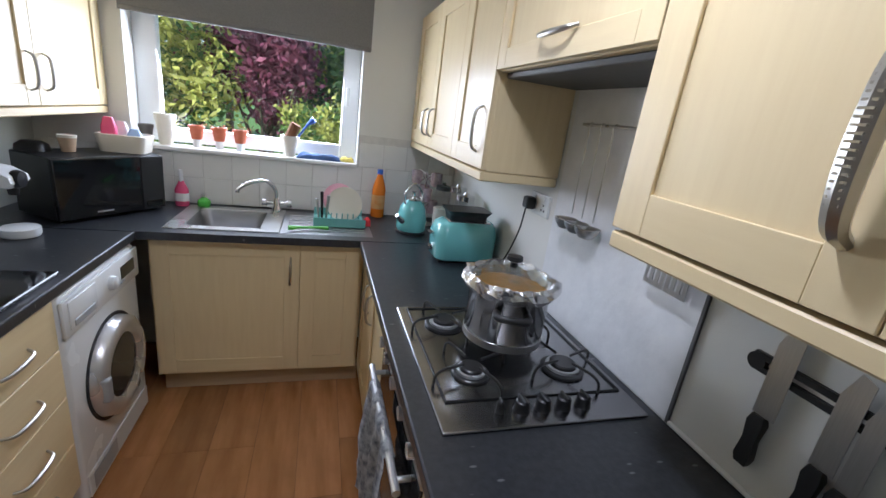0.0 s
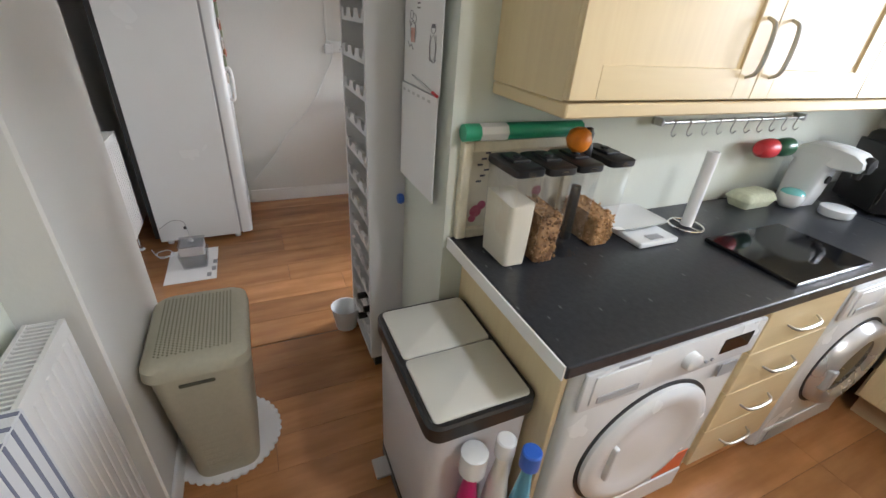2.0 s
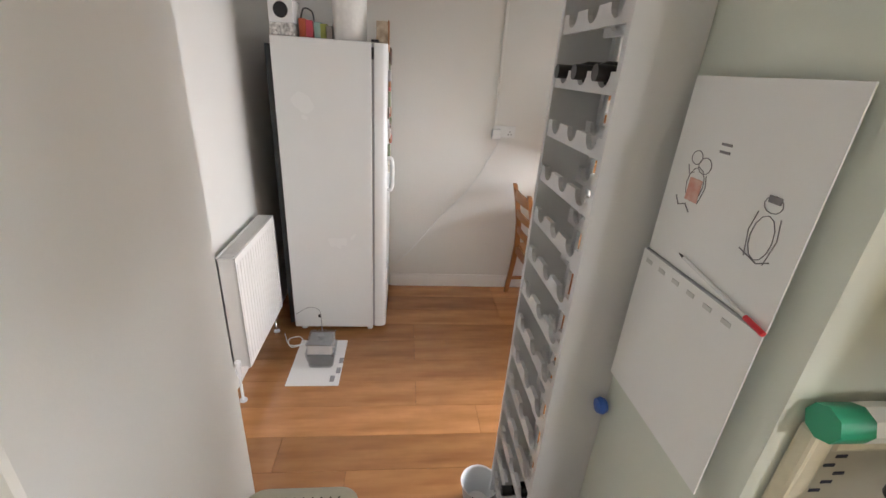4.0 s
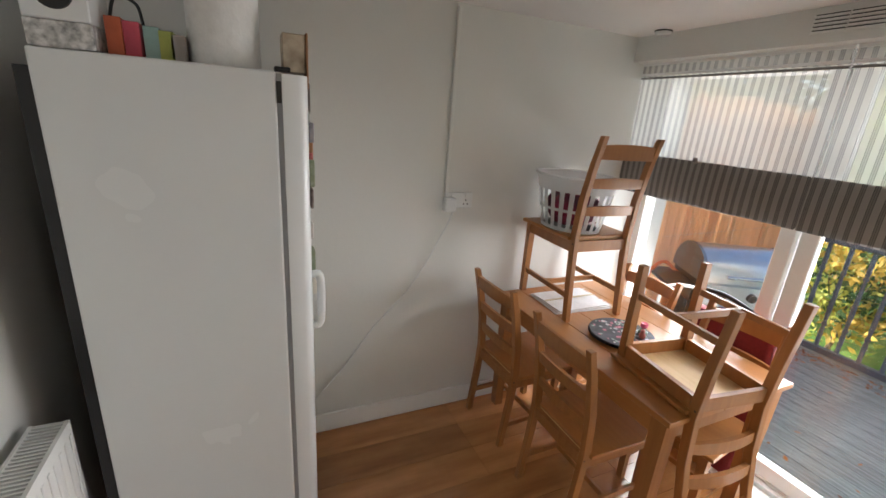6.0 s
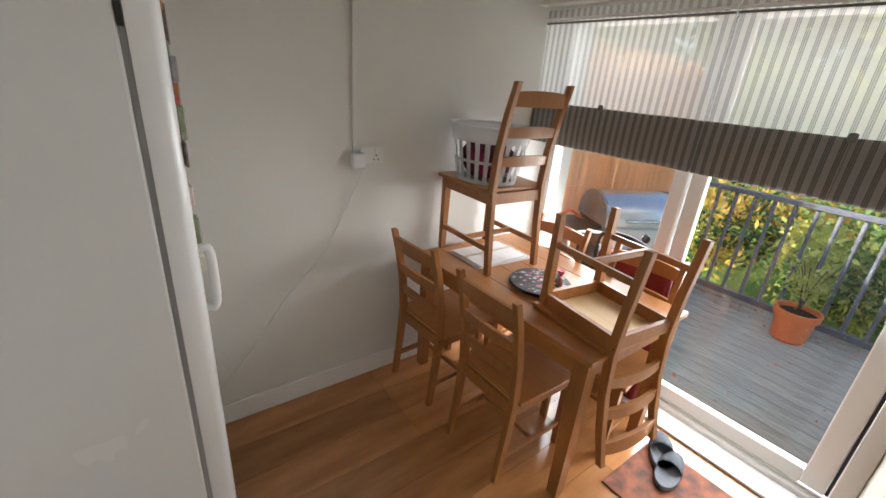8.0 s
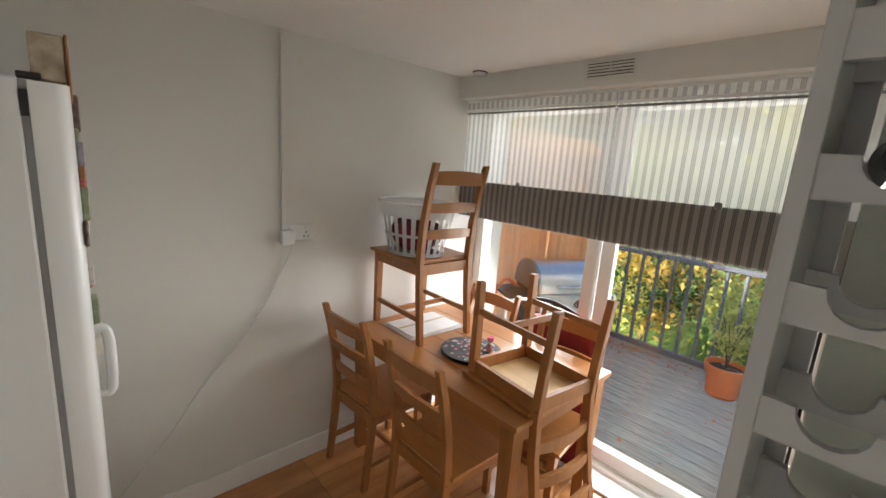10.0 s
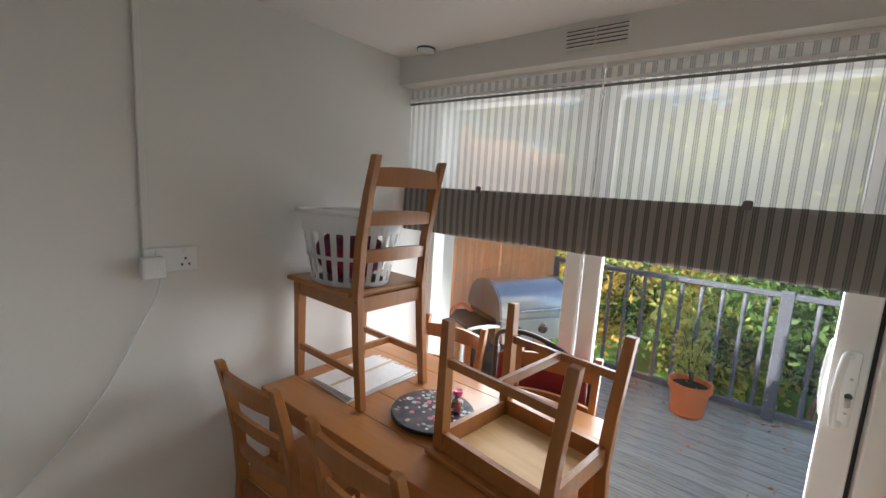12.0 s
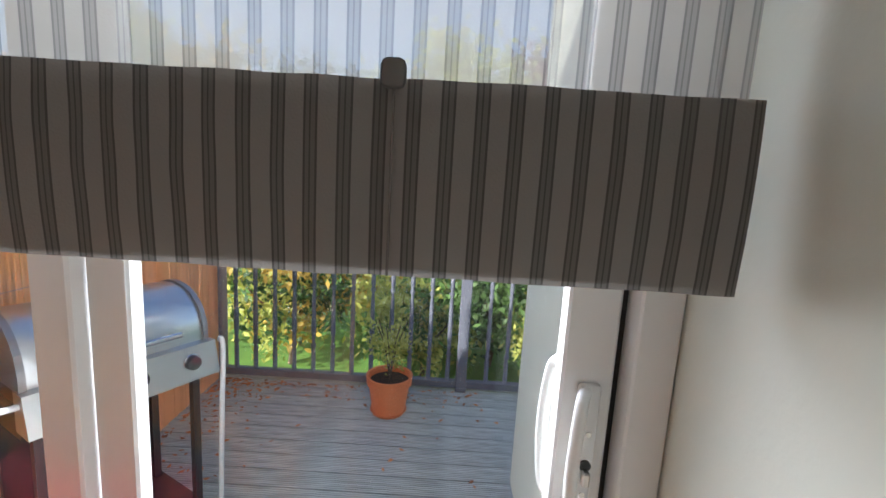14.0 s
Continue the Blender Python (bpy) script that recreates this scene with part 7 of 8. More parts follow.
part("outer_handle", tube(curve_pts([(-1.435, 2.52, 1.13), (-1.448, 2.56, 1.11), (-1.455, 2.57, 0.99), (-1.448, 2.56, 0.87), (-1.435, 2.52, 0.86)], 6), 0.012, 8), UPVC, st, smooth=60)
for a, b in ((DW + 0.07, -2.376), (-2.225, -1.456)):
    p = part("pane", boxed(a, b, 2.497, 2.502, 0.13, 1.98), PANE, pd)
    p.visible_shadow = False
part("track", boxed(DW + 0.002, DE - 0.002, 2.44, 2.64, 0.0, 0.04, 0.003), UPVC, pd)
for y in (2.47, 2.53, 2.585):
    part("track_ridge", boxed(DW + 0.002, DE - 0.002, y, y + 0.012, 0.04, 0.052, 0.002), UPVC, pd)
setting("threshold", boxed(DW + 0.002, DE - 0.002, 2.30, 2.439, 0.0005, 0.016, 0.003), UPVC, "white threshold strip inside the patio door")
setting("wall_step", boxed(DW - 0.24, DE + 0.2, 2.64, 2.74, -0.5, -0.01), GROUT)


def striped_fabric(name, through_light):
    m = material(name, (0.62, 0.61, 0.57), 0.9, bump=0.25, bump_scale=300)
    n, l = m.node_tree.nodes, m.node_tree.links
    b = n["Principled BSDF"]
    co = n.new("ShaderNodeTexCoord")
    sep = n.new("ShaderNodeSeparateXYZ")
    l.new(co.outputs["Object"], sep.inputs[0])

    def maths(op, a, v=None):
        k = n.new("ShaderNodeMath")
        k.operation = op
        l.new(a, k.inputs[0])
        if v is not None:
            k.inputs[1].default_value = v
        return k.outputs[0]

    u = maths("FRACT", maths("MULTIPLY", sep.outputs[0], 1 / 0.0385))
    ramp = n.new("ShaderNodeValToRGB")
    ramp.color_ramp.interpolation = "CONSTANT"
    # Low through_light picks darker stripes: the folds' shade is put into the colour.
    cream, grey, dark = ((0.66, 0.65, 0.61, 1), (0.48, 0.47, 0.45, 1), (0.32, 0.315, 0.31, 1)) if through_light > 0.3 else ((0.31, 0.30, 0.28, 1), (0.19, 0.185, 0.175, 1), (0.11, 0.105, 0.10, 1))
    el = ramp.color_ramp.elements
    el[0].position, el[0].color = 0.0, cream
    el[1].position, el[1].color = 0.42, dark
    for p, c in ((0.49, grey), (0.60, dark), (0.65, grey), (0.78, dark), (0.85, cream)):
        e = el.new(p)
        e.color = c
    l.new(u, ramp.inputs[0])
    l.new(ramp.outputs[0], b.inputs["Base Color"])
    tl = n.new("ShaderNodeBsdfTranslucent")
    l.new(ramp.outputs[0], tl.inputs[0])
    mix = n.new("ShaderNodeMixShader")
    mix.inputs[0].default_value = through_light
    l.new(b.outputs[0], mix.inputs[1])
    l.new(tl.outputs[0], mix.inputs[2])
    tr = n.new("ShaderNodeBsdfTransparent")
    mix2 = n.new("ShaderNodeMixShader")
    mix2.inputs[0].default_value = 0.22 if through_light > 0.5 else 0.0
    l.new(mix.outputs[0], mix2.inputs[1])
    l.new(tr.outputs[0], mix2.inputs[2])
    l.new(mix2.outputs[0], n["Material Output"].inputs[0])
    return m


STRIPE = striped_fabric("ticking_stripe_sheer", 0.65)
STRIPE_HEAD = striped_fabric("ticking_stripe_doubled", 0.4)
# Same cloth, coloured darker to paint in the shade of the stacked folds.
STRIPE_FOLD_SHADE = striped_fabric("ticking_stripe_fold_shade", 0.22)


def cloth_sheet(x0, x1, z0, z1, y, wave, seed, nz=10, bulge=0.0):
    bm = bmesh.new()
    nx = 90
    cols = []
    for i in range(nx + 1):
        x = x0 + (x1 - x0) * i / nx
        cols.append([bm.verts.new((x, y + wave * math.sin(x * 55 + seed) * (0.4 + 0.6 * noise.noise(Vector((x * 3, j * 0.3, seed)))) - bulge * math.sin(math.pi * j / nz), z0 + (z1 - z0) * j / nz + 0.004 * noise.noise(Vector((x * 4, seed, j * 0.2))))) for j in range(nz + 1)])
    for a, b in zip(cols, cols[1:]):
        for j in range(nz):
            bm.faces.new((a[j], b[j], b[j + 1], a[j + 1]))
    return bm


TAPE = material("dark_blind_tape", (0.20, 0.19, 0.18), 0.9, grain=0.2)
for k, (x0, x1, tab) in enumerate(((DW + 0.004, -2.234, -2.735), (-2.226, DE - 0.045, -1.735))):
    b = thing("roman_blind", "cream and grey striped roman blind, half raised", "blind", ((x0 + x1) / 2, 2.305, 1.32), "patio blinds")
    part("fabric", cloth_sheet(x0, x1, 1.54, 2.04, 2.308, 0.0015, k), STRIPE, b, smooth=80)
    folds = part("folded_fabric", cloth_sheet(x0 - 0.002, x1 + 0.002, 1.328, 1.552, 2.280, 0.005, k + 3, 10, 0.004), STRIPE_FOLD_SHADE, b, "folded striped fabric with its shade in the colour", 80)
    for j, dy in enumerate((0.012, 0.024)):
        part("fold_layer", cloth_sheet(x0, x1, 1.332 + 0.006 * j, 1.546, 2.280 + dy * 0.8, 0.003, k + 5 + j), STRIPE_FOLD_SHADE, folds, smooth=80)
    part("header", cloth_sheet(x0, x1, 1.975, 2.042, 2.296, 0.003, k + 9, 6), STRIPE_HEAD, b, "gathered striped heading", 80)
    part("tape", boxed(x0, x1, 2.292, 2.295, 1.960, 1.970), TAPE, b, "dark tape line")
    part("tape", boxed(x0, x1, 2.292, 2.295, 1.978, 1.990), PAPER, b, "white tape line")
    part("cleat", boxed(tab - 0.014, tab + 0.014, 2.258, 2.271, 1.538, 1.570, 0.008, 2), material("grey_cleat_%s" % "ab"[k], (0.16, 0.155, 0.15), 0.5, stain=0.1), b, "grey plastic blind clip", 40)
    part("batten", boxed(x0, x1, 2.29, 2.32, 2.030, 2.0445), TRIM, b)
    part("pull_cord", tube([(tab, 2.273, 1.545), (tab, 2.273, 1.33)], 0.0018, 5), TAPE, b)

# ---- deck ----
DECK = material("weathered_deck", (0.56, 0.59, 0.57), 0.22, grain=0.7, scale=5, stretch=(1, 10, 1), tint=(0.16, 0.18, 0.16), stain=0.5, stain_scale=1.3, vary=0.12, bump=0.3)
DECK_Z = -0.30
deck = thing("decking", "weathered grey-green grooved timber decking", "decking", (0, 4, DECK_Z), kind="structure")
bm = bmesh.new()
w, length, x0 = 0.14, 7.6, -3.9
pts = []
g = 9
for i in range(g):
    a = w * i / g
    pts += [(a + 0.001, 0.0), (a + w / g * 0.62, 0.0), (a + w / g * 0.66, -0.004), (a + w / g * 0.96, -0.004)]
prof = [(0, -0.028)] + [(a, z) for a, z in pts] + [(w, -0.028)]
loft([[(x, a, z) for a, z in prof] for x in (x0, x0 + length)], bm)
board_mesh = bpy.data.meshes.new("deck_board")
bmesh.ops.recalc_face_normals(bm, faces=bm.faces)
bm.to_mesh(board_mesh)
bm.free()
board_mesh.materials.append(DECK)
for i in range(18):
    o = new("deck_board", board_mesh)
    o.parent = deck
    o.location = Vector((0, 2.76 + 0.1455 * i, DECK_Z)) - ORIGIN[deck.name]

RAILP = material("blue_grey_rail_paint", (0.12, 0.13, 0.165), 0.55, grain=0.2, scale=30, stain=0.2, stain_scale=5)
fence = thing("deck_railing", "blue-grey painted timber railing with turned balusters", "railing", (-1.5, 5.2, DECK_Z))
RY = 5.20
part("top_rail", boxed(-3.58, 3.5, RY - 0.04, RY + 0.04, 0.80, 0.845, 0.006), RAILP, fence)
part("bottom_rail", boxed(-3.58, 3.5, RY - 0.03, RY + 0.03, -0.27, -0.21, 0.004), RAILP, fence)
for x in (-3.56, -1.475, 0.45, 2.2):
    p = part("post", boxed(x - 0.045, x + 0.045, RY - 0.05, RY + 0.045, DECK_Z, 0.86, 0.006), RAILP, fence)
bal = lathe([(0.019, -0.21), (0.019, -0.02), (0.012, -0.005), (0.024, 0.02), (0.014, 0.05), (0.021, 0.18), (0.0165, 0.45), (0.012, 0.52), (0.024, 0.55), (0.012, 0.575), (0.019, 0.59), (0.019, 0.80)], (0, 0, 0), 10)
for f in bal.faces:
    f.smooth = True
bal_mesh = bpy.data.meshes.new("baluster")
bal.to_mesh(bal_mesh)
bal.free()
bal_mesh.materials.append(RAILP)
x = -3.42
while x < 3.4:
    if min(abs(x - p) for p in (-3.56, -1.475, 0.45, 2.2)) > 0.07:
        o = new("baluster", bal_mesh)
        o.parent = fence
        o.location = Vector((x, RY, 0)) - ORIGIN[fence.name]
    x += 0.166

BARK = material("grey_brown_bark", (0.10, 0.075, 0.05), 0.9, grain=0.6, scale=20, bump=0.9, bump_scale=30)
REED = material("bamboo_reed", (0.84, 0.60, 0.34), 0.6, grain=0.5, scale=4, stretch=(20, 20, 1), tint=(0.66, 0.41, 0.20), vary=0.2, island=True)


def let_light_through(m, colour, share):
    """Adds light that passes through a thin surface from behind."""
    n, l = m.node_tree.nodes, m.node_tree.links
    tl, mix = n.new("ShaderNodeBsdfTranslucent"), n.new("ShaderNodeMixShader")
    tl.inputs[0].default_value = (*colour, 1)
    mix.inputs[0].default_value = share
    l.new(n["Principled BSDF"].outputs[0], mix.inputs[1])
    l.new(tl.outputs[0], mix.inputs[2])
    l.new(mix.outputs[0], n["Material Output"].inputs[0])


let_light_through(REED, (0.95, 0.66, 0.38), 0.5)
screen = thing("bamboo_screen", "tan bamboo reed screening along the deck", "screen", (-3.2, 4.1, DECK_Z))
random.seed(3)
verts, faces = [], []
for i in range(460):
    y = 2.66 + 2.54 * i / 460
    x = -3.44 - 0.12 * (y - 2.66) / 2.54 + random.uniform(-0.006, 0.006)
    r, lean, top = random.uniform(0.005, 0.0085), random.uniform(-0.015, 0.015), random.uniform(1.75, 2.0)
    k = len(verts)
    for z, dy in ((DECK_Z, 0), (top, lean)):
        for q in range(5):
            verts.append((x + r * math.cos(q * 1.2566) + 3.2, y + dy + r * math.sin(q * 1.2566) - 4.1, z - DECK_Z))
    for q in range(5):
        faces.append((k + q, k + (q + 1) % 5, k + 5 + (q + 1) % 5, k + 5 + q))
me = bpy.data.meshes.new("reed")
me.from_pydata(verts, [], faces)
me.materials.append(REED)
o = new("reed", me)
o.parent, o["kind"] = screen, "stuff"
for z in (0.3, 0.9, 1.5):
    part("wire", tube([(-3.43, 2.66, z), (-3.55, 5.2, z)], 0.002, 5), HANDLE, screen)
for z0 in (0.1, 1.2):
    part("post_rail", beam(bmesh.new(), (-3.475, 2.68, z0), (-3.60, 5.2, z0), 0.03, 0.05, (1, 0, 0)), BARK, screen)

# ---- barbecue ----
HOODM = material("barbecue_steel", (0.55, 0.56, 0.57), 0.32, 1.0, stain=0.25, stain_scale=4)
bq = thing("gas_barbecue", "steel-hooded gas barbecue on a black cart", "barbecue", (-2.82, 3.4, DECK_Z))
qx0, qx1, qy0, qy1 = -3.30, -2.87, 3.25, 3.84
bm = bmesh.new()
secs = []
for y, s in ((qy0, 0.97), (qy0 + 0.03, 1.0), (qy1 - 0.03, 1.0), (qy1, 0.97)):
    ring = []
    for i in range(15):
        a = math.pi * i / 14
        ring.append(((qx0 + qx1) / 2 + 0.22 * s * math.cos(a), y, 0.71 + 0.225 * s * math.sin(a) ** 0.8))
    secs.append(ring)
part("hood", loft(secs, bm), HOODM, bq, smooth=40)
for y in (qy0 - 0.014, qy1 - 0.006):
    part("hood_end", loft([[((qx0 + qx1) / 2 + 0.228 * math.cos(math.pi * i / 14), yy, 0.705 + 0.235 * math.sin(math.pi * i / 14) ** 0.8) for i in range(15)] for yy in (y, y + 0.02)]), material("dark_cast_steel", (0.30, 0.30, 0.31), 0.45, 0.8, stain=0.2) if y < qy0 else bpy.data.materials["dark_cast_steel"], bq, "dull grey cast end cap")
part("hood_handle", tube([(qx1 + 0.045, qy0 + 0.12, 0.77), (qx1 + 0.045, qy1 - 0.12, 0.77)], 0.012, 8), CHROME, bq)
for y in (qy0 + 0.14, qy1 - 0.14):
    part("handle_bracket", tube([(qx1 - 0.02, y, 0.77), (qx1 + 0.045, y, 0.77)], 0.008, 6), CHROME, bq)
part("firebox", loft([[(qx0 + g, qy0, z), (qx1 - g, qy0, z), (qx1 - g, qy1, z), (qx0 + g, qy1, z)] for z, g in ((0.51, 0.06), (0.71, 0.0))]), BLACK, bq)
panel = part("control_panel", loft([[(qx1 - 0.02, y, 0.57), (qx1 + 0.08, y, 0.57), (qx1 + 0.05, y, 0.71), (qx1 - 0.02, y, 0.71)] for y in (qy0 - 0.02, qy1 + 0.02)]), HOODM, bq)
for y in (qy0 + 0.10, qy0 + 0.30, qy0 + 0.50):
    part("knob", lathe([(0.032, 0), (0.028, 0.02), (0.02, 0.024), (0, 0.024)], (qx1 + 0.065, y, 0.645), 18, "x"), BLACK, panel, smooth=40)
    part("bezel", lathe([(0.038, 0), (0.036, 0.004), (0.03, 0.004)], (qx1 + 0.064, y, 0.645), 20, "x"), CHROME, panel)
part("side_shelf", boxed(qx0 + 0.03, qx1, qy0 - 0.24, qy0 - 0.02, 0.65, 0.675, 0.006), BLACK, bq)
part("shelf_rail", tube(curve_pts([(qx1 + 0.02, qy0 - 0.02, 0.67), (qx1 + 0.03, qy0 - 0.20, 0.68), (qx1, qy0 - 0.26, 0.63), (qx1 - 0.02, qy0 - 0.26, 0.45), (qx1 - 0.02, qy0 - 0.24, DECK_Z)], 6), 0.011, 8), WHITE, bq, smooth=60)
for y in (qy0 + 0.03, qy1 - 0.03):
    for x in (qx0 + 0.05, qx1 - 0.03):
        part("leg", boxed(x - 0.015, x + 0.015, y - 0.015, y + 0.015, DECK_Z, 0.53), BLACK, bq)
part("cart_shelf", boxed(qx0 + 0.04, qx1, qy0, qy1, -0.12, -0.10), BLACK, bq)
part("cart_back", boxed(qx0 + 0.02, qx0 + 0.035, qy0 + 0.03, qy1 - 0.03, -0.11, 0.53), BLACK, bq)
part("gas_hose", tube(curve_pts([(qx0 + 0.1, qy0 - 0.02, 0.66), (qx0 + 0.12, qy0 - 0.16, 0.74), (qx0 + 0.16, qy0 - 0.27, 0.58), (qx0 + 0.2, qy0 - 0.22, 0.30), (qx0 + 0.25, qy0 - 0.1, 0.15)], 6), 0.014, 8), material("orange_hose", (0.80, 0.18, 0.03), 0.4, stain=0.1), bq, "orange gas hose", 60)
part("leg_frame", tube(curve_pts([(qx1 + 0.03, qy1 + 0.05, 0.70), (qx1 + 0.03, qy1 + 0.065, 0.69), (qx1 + 0.02, qy1 + 0.075, 0.60), (qx1 - 0.01, qy1 + 0.08, 0.2), (qx1 - 0.03, qy1 + 0.08, DECK_Z)], 6), 0.012, 8), WHITE, bq, "white bent tube leg", 60)
bq.rotation_euler.z = radians(-28)
bq.location += Vector((-0.06, -0.262, 0))
gc = thing("white_garden_board", "white weathered board leaning by the barbecue", "board", (-2.5, 3.0, DECK_Z))
part("board", loft([[(-2.62, 2.83, DECK_Z), (-2.36, 2.98, DECK_Z), (-2.37, 3.0, DECK_Z), (-2.63, 2.85, DECK_Z)], [(-2.66, 2.90, 0.28), (-2.50, 3.02, 0.18), (-2.51, 3.04, 0.18), (-2.67, 2.92, 0.28)]]), CREAM, gc)

# ---- fallen leaves ----
LITTER = material("fallen_brown_leaves", (0.45, 0.16, 0.05), 0.8, grain=0.5, scale=30, vary=0.5, island=True)
rng = random.Random(17)
verts, faces = [], []
for i in range(420):
    if i % 3:
        x, y = -3.5 + 2.2 * rng.random() ** 2, 5.14 - 0.28 * rng.random() ** 2
    else:
        x, y = -3.46 + 0.5 * rng.random() ** 2, rng.uniform(3.9, 5.1)
    if i > 370:
        x, y = rng.uniform(-3.0, -0.6), rng.uniform(3.2, 5.0)
    a, r, k = rng.uniform(0, 6.28), rng.uniform(0.012, 0.028), len(verts)
    for q, (l, w) in enumerate(((-1, 0), (0, 0.5), (1, 0), (0, -0.5))):
        verts.append((x + r * (l * math.cos(a) - w * math.sin(a)), y + r * (l * math.sin(a) + w * math.cos(a)), DECK_Z + 0.004 + rng.uniform(0, 0.010)))
    faces.append((k, k + 1, k + 2, k + 3))
me = bpy.data.meshes.new("fallen_leaves")
me.from_pydata(verts, [], faces)
me.materials.append(LITTER)
tagged(new("fallen_leaves", me), "scattered brown fallen leaves on the decking", "leaves", kind="stuff")

# ---- potted plant ----
pt = thing("garden_pot", "terracotta plastic pot with a leafy plant on the deck", "plant pot", (-2.04, 4.79, DECK_Z))
part("pot", lathe([(0.125, DECK_Z + 0.02), (0.155, -0.065), (0.17, -0.065), (0.176, 0.0), (0.158, 0.0), (0.15, -0.05)], (-2.04, 4.79, 0), 32), material("orange_terracotta", (0.80, 0.21, 0.07), 0.55, grain=0.2, scale=40, stain=0.2, stain_scale=6), pt, smooth=40)
part("saucer", lathe([(0.12, DECK_Z), (0.14, DECK_Z + 0.03), (0.132, DECK_Z + 0.03), (0.11, DECK_Z + 0.012)], (-2.04, 4.79, 0), 28), bpy.data.materials["orange_terracotta"], pt, smooth=40)
part("soil", lathe([(0.15, -0.045), (0.05, -0.035), (0, -0.035)], (-2.04, 4.79, 0), 20), SOIL, pt)


# ---- garden ----
def leaf_material(name, colour, tint):
    m = material(name, colour, 0.6, vary=0.45, island=True, grain=0.4, scale=8, tint=tint)
    b = bsdf(m)
    b.inputs["Subsurface Weight"].default_value = 0.0
    n, l = m.node_tree.nodes, m.node_tree.links
    tl = n.new("ShaderNodeBsdfTranslucent")
    tl.inputs[0].default_value = (*[min(1, c * 1.6) for c in colour], 1)
    mix = n.new("ShaderNodeMixShader")
    mix.inputs[0].default_value = 0.35
    l.new(b.outputs[0], mix.inputs[1])
    l.new(tl.outputs[0], mix.inputs[2])
    l.new(mix.outputs[0], n["Material Output"].inputs[0])
    return m


LEAF = {
    "green": leaf_material("green_leaves", (0.10, 0.19, 0.045), (0.045, 0.10, 0.02)),
    "lime": leaf_material("yellow_green_leaves", (0.40, 0.42, 0.10), (0.24, 0.27, 0.05)),
    "gold": leaf_material("golden_leaves", (0.42, 0.28, 0.05), (0.20, 0.16, 0.03)),
    "purple": leaf_material("purple_plum_leaves", (0.20, 0.055, 0.09), (0.09, 0.02, 0.045)),
    "dark": leaf_material("dark_green_leaves", (0.03, 0.075, 0.02), (0.012, 0.03, 0.01)),
}


def leaf_cloud(centre, size, count, leaf, seed, clumps=26):
    """Many small leaves gathered in uneven clumps."""
    rng = np.random.default_rng(seed)
    cc = rng.normal(size=(clumps, 3))
    cc /= np.linalg.norm(cc, axis=1)[:, None]
    cc *= rng.uniform(0.35, 1.0, (clumps, 1)) * np.array(size)
    per = count // clumps
    verts, faces = [], []
    for c in cc:
        spread = np.array(size) * rng.uniform(0.16, 0.34)
        p = rng.normal(size=(per, 3)) * spread * 0.6 + c + np.array(centre)
        a = rng.normal(size=(per, 3))
        a /= np.linalg.norm(a, axis=1)[:, None]
        b = np.cross(a, rng.normal(size=(per, 3)))
        b /= np.linalg.norm(b, axis=1)[:, None]
        s = leaf * rng.uniform(0.6, 1.3, (per, 1))
        quad = np.stack([p - a * s, p + b * s * 0.45, p + a * s, p - b * s * 0.45], 1)
        k = len(verts)
        verts += quad.reshape(-1, 3).tolist()
        faces += [(k + 4 * i, k + 4 * i + 1, k + 4 * i + 2, k + 4 * i + 3) for i in range(per)]
    return verts, faces


def plant(name, label, category, base, height, size, colours, count, leaf, seed, trunk=0.08):
    t = thing(name, label, category, base)
    x, y, z = base
    bm = tube(curve_pts([(x, y, z), (x + 0.05, y, z + height * 0.4), (x, y + 0.05, z + height * 0.75)], 5), [trunk * (1 - 0.06 * i) for i in range(11)], 8)
    tr = part("trunk", bm, BARK, t)
    rng = random.Random(seed)
    for i in range(6):
        a = i * 1.05 + rng.random()
        h = height * rng.uniform(0.4, 0.65)
        part("limb", tube(curve_pts([(x, y, z + h), (x + math.cos(a) * size[0] * 0.4, y + math.sin(a) * size[1] * 0.4, z + h + size[2] * 0.3), (x + math.cos(a) * size[0] * 0.7, y + math.sin(a) * size[1] * 0.7, z + h + size[2] * 0.7)], 4), [trunk * 0.5 * (1 - 0.09 * k) for k in range(9)], 6), BARK, tr)
    for k, c in enumerate(colours):
        v, f = leaf_cloud((0, 0, height), size, count // len(colours), leaf, seed * 10 + k)
        me = bpy.data.meshes.new("crown")
        me.from_pydata(v, [], f)
        me.materials.append(LEAF[c])
        o = new("crown", me)
        o.parent = t
        o["kind"] = "stuff"
    return t


GZ = -0.95
GRASS = material("lawn_grass", (0.10, 0.22, 0.03), 0.9, grain=0.8, scale=25, tint=(0.05, 0.12, 0.02), stain=0.4, stain_scale=0.6, bump=0.8, bump_scale=60)
bm = bmesh.new()
bmesh.ops.create_grid(bm, x_segments=40, y_segments=40, size=200)
for v in bm.verts:
    v.co.z = GZ
tagged(part("ground", bm, GRASS, None, "green garden lawn"), kind="structure", category="ground")
# plant in the pot
v, f = leaf_cloud((-2.04, 4.79, 0.24), (0.20, 0.18, 0.24), 620, 0.022, 71, 18)
me = bpy.data.meshes.new("foliage")
me.from_pydata([(a - ORIGIN[pt.name][0], b - ORIGIN[pt.name][1], c - ORIGIN[pt.name][2]) for a, b, c in v], [], f)
me.materials.append(LEAF["lime"])
o = new("foliage", me)
o.parent, o["kind"] = pt, "stuff"
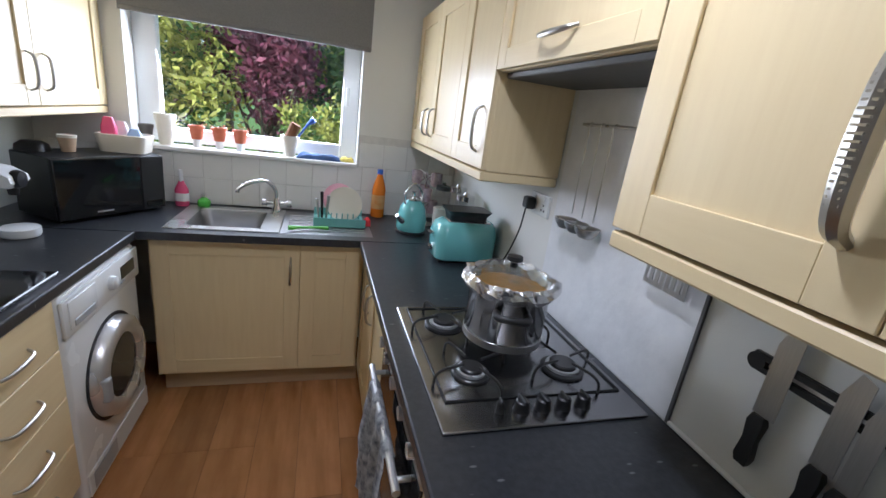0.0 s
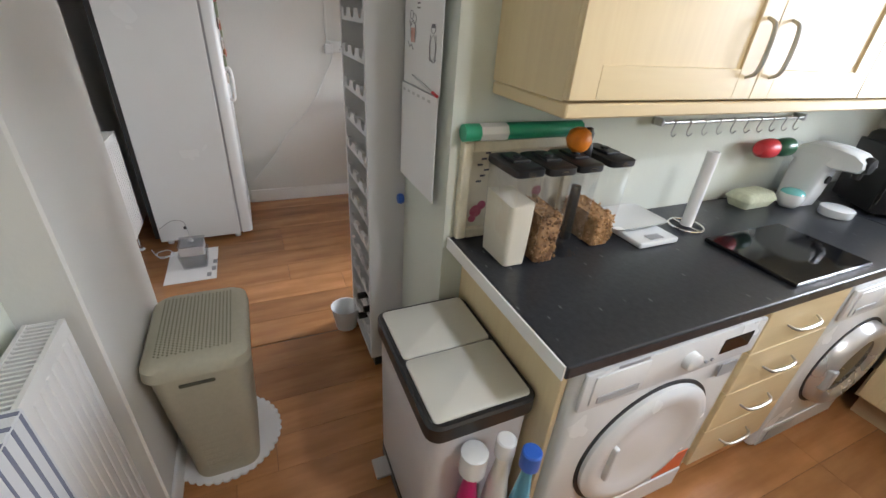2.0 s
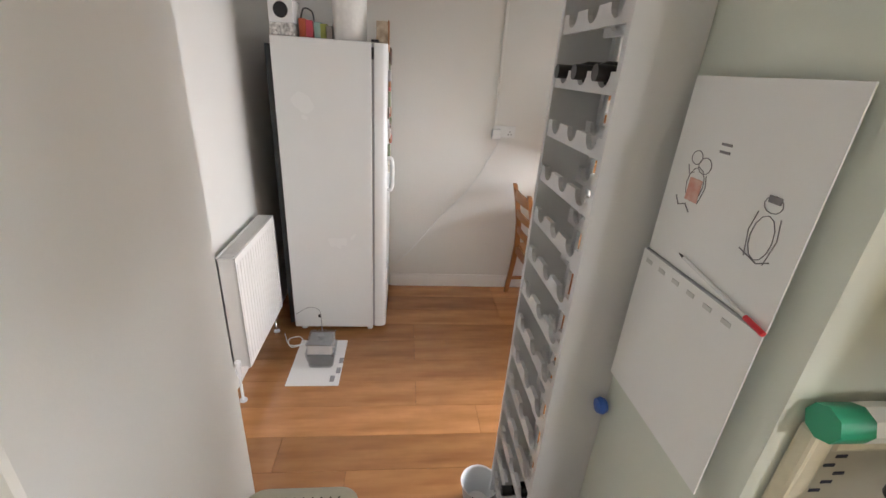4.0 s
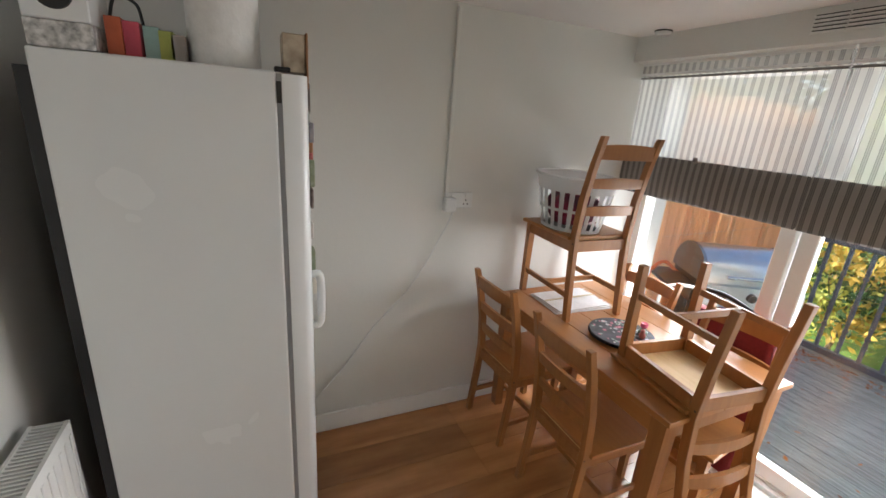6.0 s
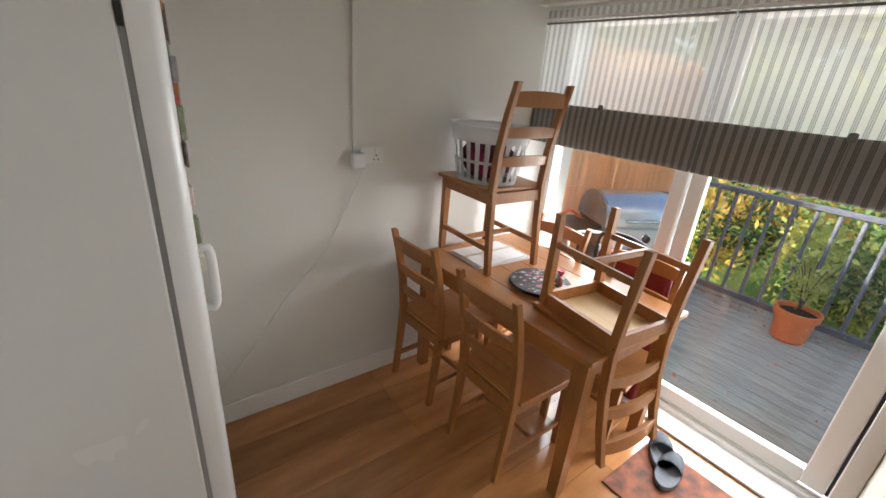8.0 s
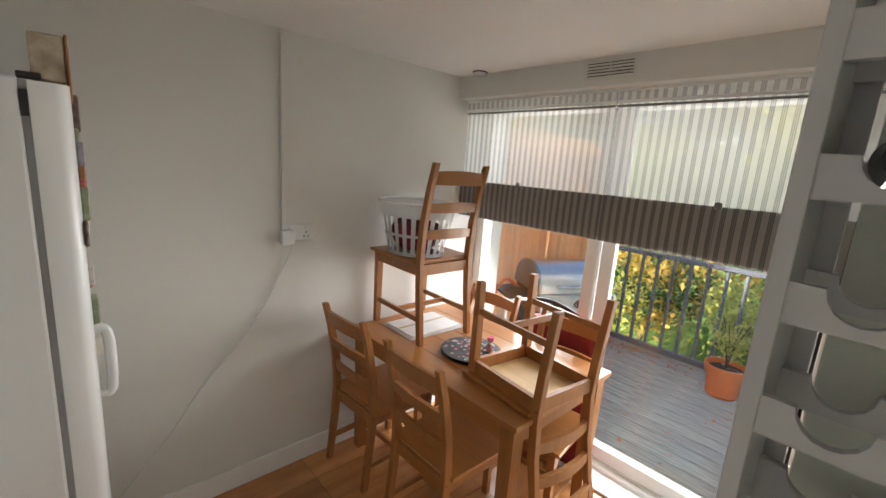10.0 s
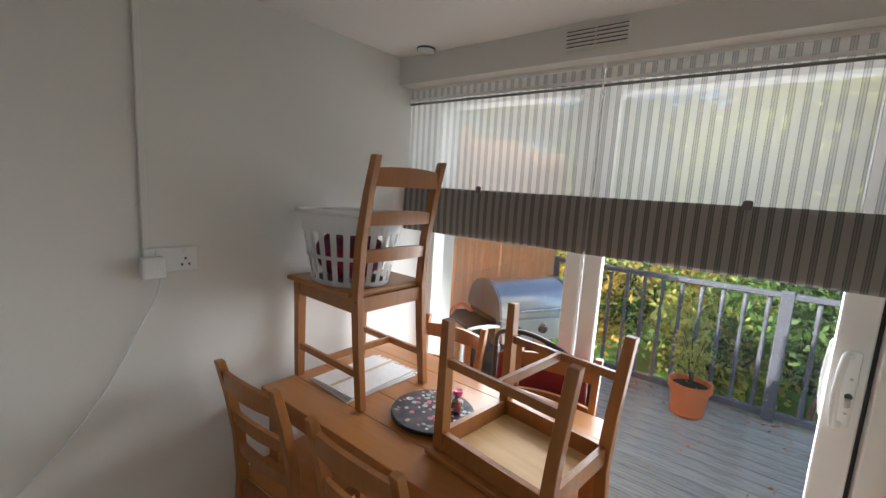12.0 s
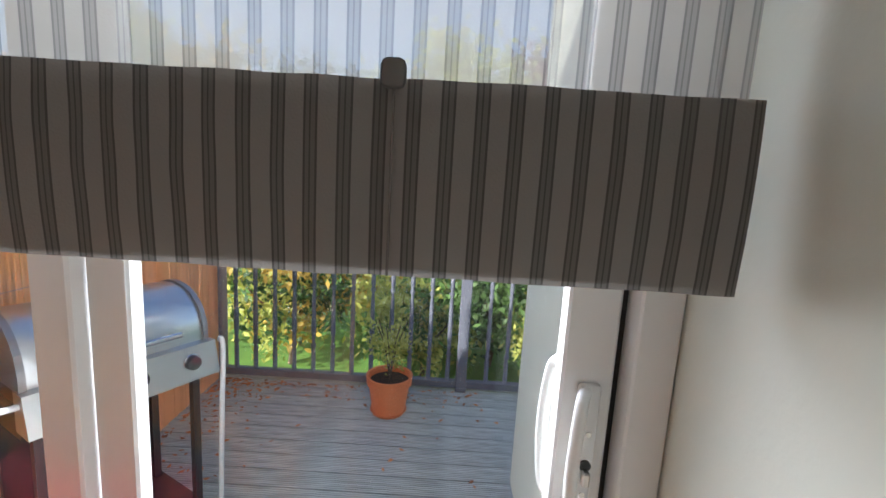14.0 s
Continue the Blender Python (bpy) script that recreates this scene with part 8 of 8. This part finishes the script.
for i in range(7):
    a = i * 0.9
    part("stem", tube(curve_pts([(-2.04, 4.79, -0.04), (-2.04 + 0.05 * math.cos(a), 4.79 + 0.05 * math.sin(a), 0.24), (-2.04 + 0.12 * math.cos(a), 4.79 + 0.12 * math.sin(a), 0.42)], 4), 0.004, 5), BARK, pt)

BUSHES = [(-5.2, 7.4, 1.5, ("gold", "green"), 1.1), (-3.6, 6.9, 1.15, ("gold", "lime", "dark"), 0.95), (-2.6, 7.6, 1.25, ("gold", "green"), 1.0), (-1.9, 6.6, 0.95, ("lime", "green"), 0.75), (-1.0, 7.2, 1.15, ("dark", "green"), 0.85),
          (-0.3, 6.7, 0.75, ("green", "lime"), 0.7), (-4.6, 9.4, 2.4, ("lime", "green"), 1.6), (-2.6, 10.2, 2.3, ("dark", "green"), 1.5), (1.3, 7.4, 0.9, ("lime", "green"), 0.8)]
for i, (x, y, h, cols, r) in enumerate(BUSHES):
    plant("garden_bush", "leafy garden shrub in green and golden tones", "bush", (x, y, GZ), h, (r, r * 0.9, r * 0.95), cols, 4200, 0.055, 20 + i, 0.035)
plant("garden_tree", "yellow-green leafy garden tree", "tree", (-1.55, 8.6, GZ), 3.1, (1.25, 1.1, 1.5), ("lime", "lime", "green"), 9000, 0.07, 41, 0.09)
plant("purple_plum_tree", "purple-leaved plum tree in the garden", "tree", (-0.05, 9.0, GZ), 3.3, (0.95, 0.9, 1.4), ("purple", "purple", "purple"), 9000, 0.075, 42, 0.10)
plant("garden_tree", "dark green leafy garden tree", "tree", (1.45, 10.2, GZ), 3.0, (1.4, 1.2, 1.6), ("green", "dark", "lime"), 9000, 0.08, 43, 0.10)
plant("garden_bush", "bright yellow-green shrub under the kitchen window", "bush", (0.72, 7.4, GZ), 1.9, (0.5, 0.5, 0.6), ("lime", "green"), 5000, 0.05, 44, 0.03)
for i, (x, y, h, r) in enumerate(((-9, 24, 5, 4), (-4, 27, 4.5, 4), (1, 26, 5.5, 4.2), (6, 23, 5, 4), (11, 22, 5, 4), (-14, 20, 5, 4), (16, 19, 5, 4))):
    plant("distant_tree", "distant green and golden tree beyond the garden", "tree", (x, y, GZ), h, (r, r * 0.8, r * 0.9), ("green", "gold") if i % 2 else ("lime", "dark"), 6000, 0.20, 60 + i, 0.25)

# ---- tiles and laminate ----
def piece_mesh(name, sx, sy, sz, bevel, mat):
    bm = boxed(0, sx, 0, sy, 0, sz)
    if bevel:
        bmesh.ops.bevel(bm, geom=[e for e in bm.edges if all(v.co.z > sz - 1e-6 for v in e.verts)], offset=bevel, segments=1, affect="EDGES")
    me = bpy.data.meshes.new(name)
    bmesh.ops.recalc_face_normals(bm, faces=bm.faces)
    bm.to_mesh(me)
    bm.free()
    me.materials.append(mat)
    return me


floor_ob = bpy.data.objects["floor"]
PW, PL = 0.192, 1.28
plank = piece_mesh("plank", PW - 0.0012, PL - 0.0012, 0.004, 0.0006, FLOOR)
random.seed(11)


def lay(x0, x1, y0, y1):
    """Planks that run along y, in a broken bond, cut at the walls."""
    made = {}
    i = 0
    x = x0
    while x < x1 - 0.01:
        y = y0 - random.choice((0.0, 0.32, 0.64, 0.96))
        while y < y1 - 0.02:
            a, b, w = max(y, y0), min(y + PL, y1), min(PW, x1 - x)
            key = (round(b - a, 3), round(w, 3))
            if key not in made:
                made[key] = plank if key == (PL, PW) else piece_mesh("plank", w - 0.0012, b - a - 0.0012, 0.004, 0.0006, FLOOR)
            o = new("plank", made[key])
            o.parent = floor_ob
            o.location = (x, a, -0.004)
            y += PL
        x += PW


lay(DW, DE, DS, 2.30)
lay(DE, KL + 0.01, 0.06, 1.0)
lay(KL + 0.01, KR, -0.085, 3.43)

# white wall tiles over the sink, on the west wall and beside the hob
TS = 0.148
tile = piece_mesh("tile", TS - 0.003, TS - 0.003, 0.006, 0.0012, TILE)


def tiles(wall_name, origin, rot, cols, rows, cut=None):
    host = bpy.data.objects[wall_name]
    for i in range(cols):
        for j in range(rows):
            if cut and cut(i * TS, j * TS):
                continue
            o = new("tile", tile)
            o.parent = host
            o.matrix_local = pose(*origin, *rot) @ Matrix.Translation((i * TS, j * TS, 0))


setting("trim_tile_bed_north", boxed(KL + 0.001, KR - 0.001, KN - 0.004, KN - 0.0005, 0.912, 1.199), GROUT, "pale grout behind the tiles")
setting("trim_tile_bed_corner", boxed(1.062, KR - 0.001, KN - 0.004, KN - 0.0005, 1.199, 1.40), GROUT, "pale grout behind the tiles")
tiles("wall_north_kitchen", (KL + 0.03, KN - 0.003, 0.913), (90, 0, 0), 15, 2, None)
tiles("wall_north_kitchen", (1.075, KN - 0.003, 1.209), (90, 0, 0), 4, 1, None)
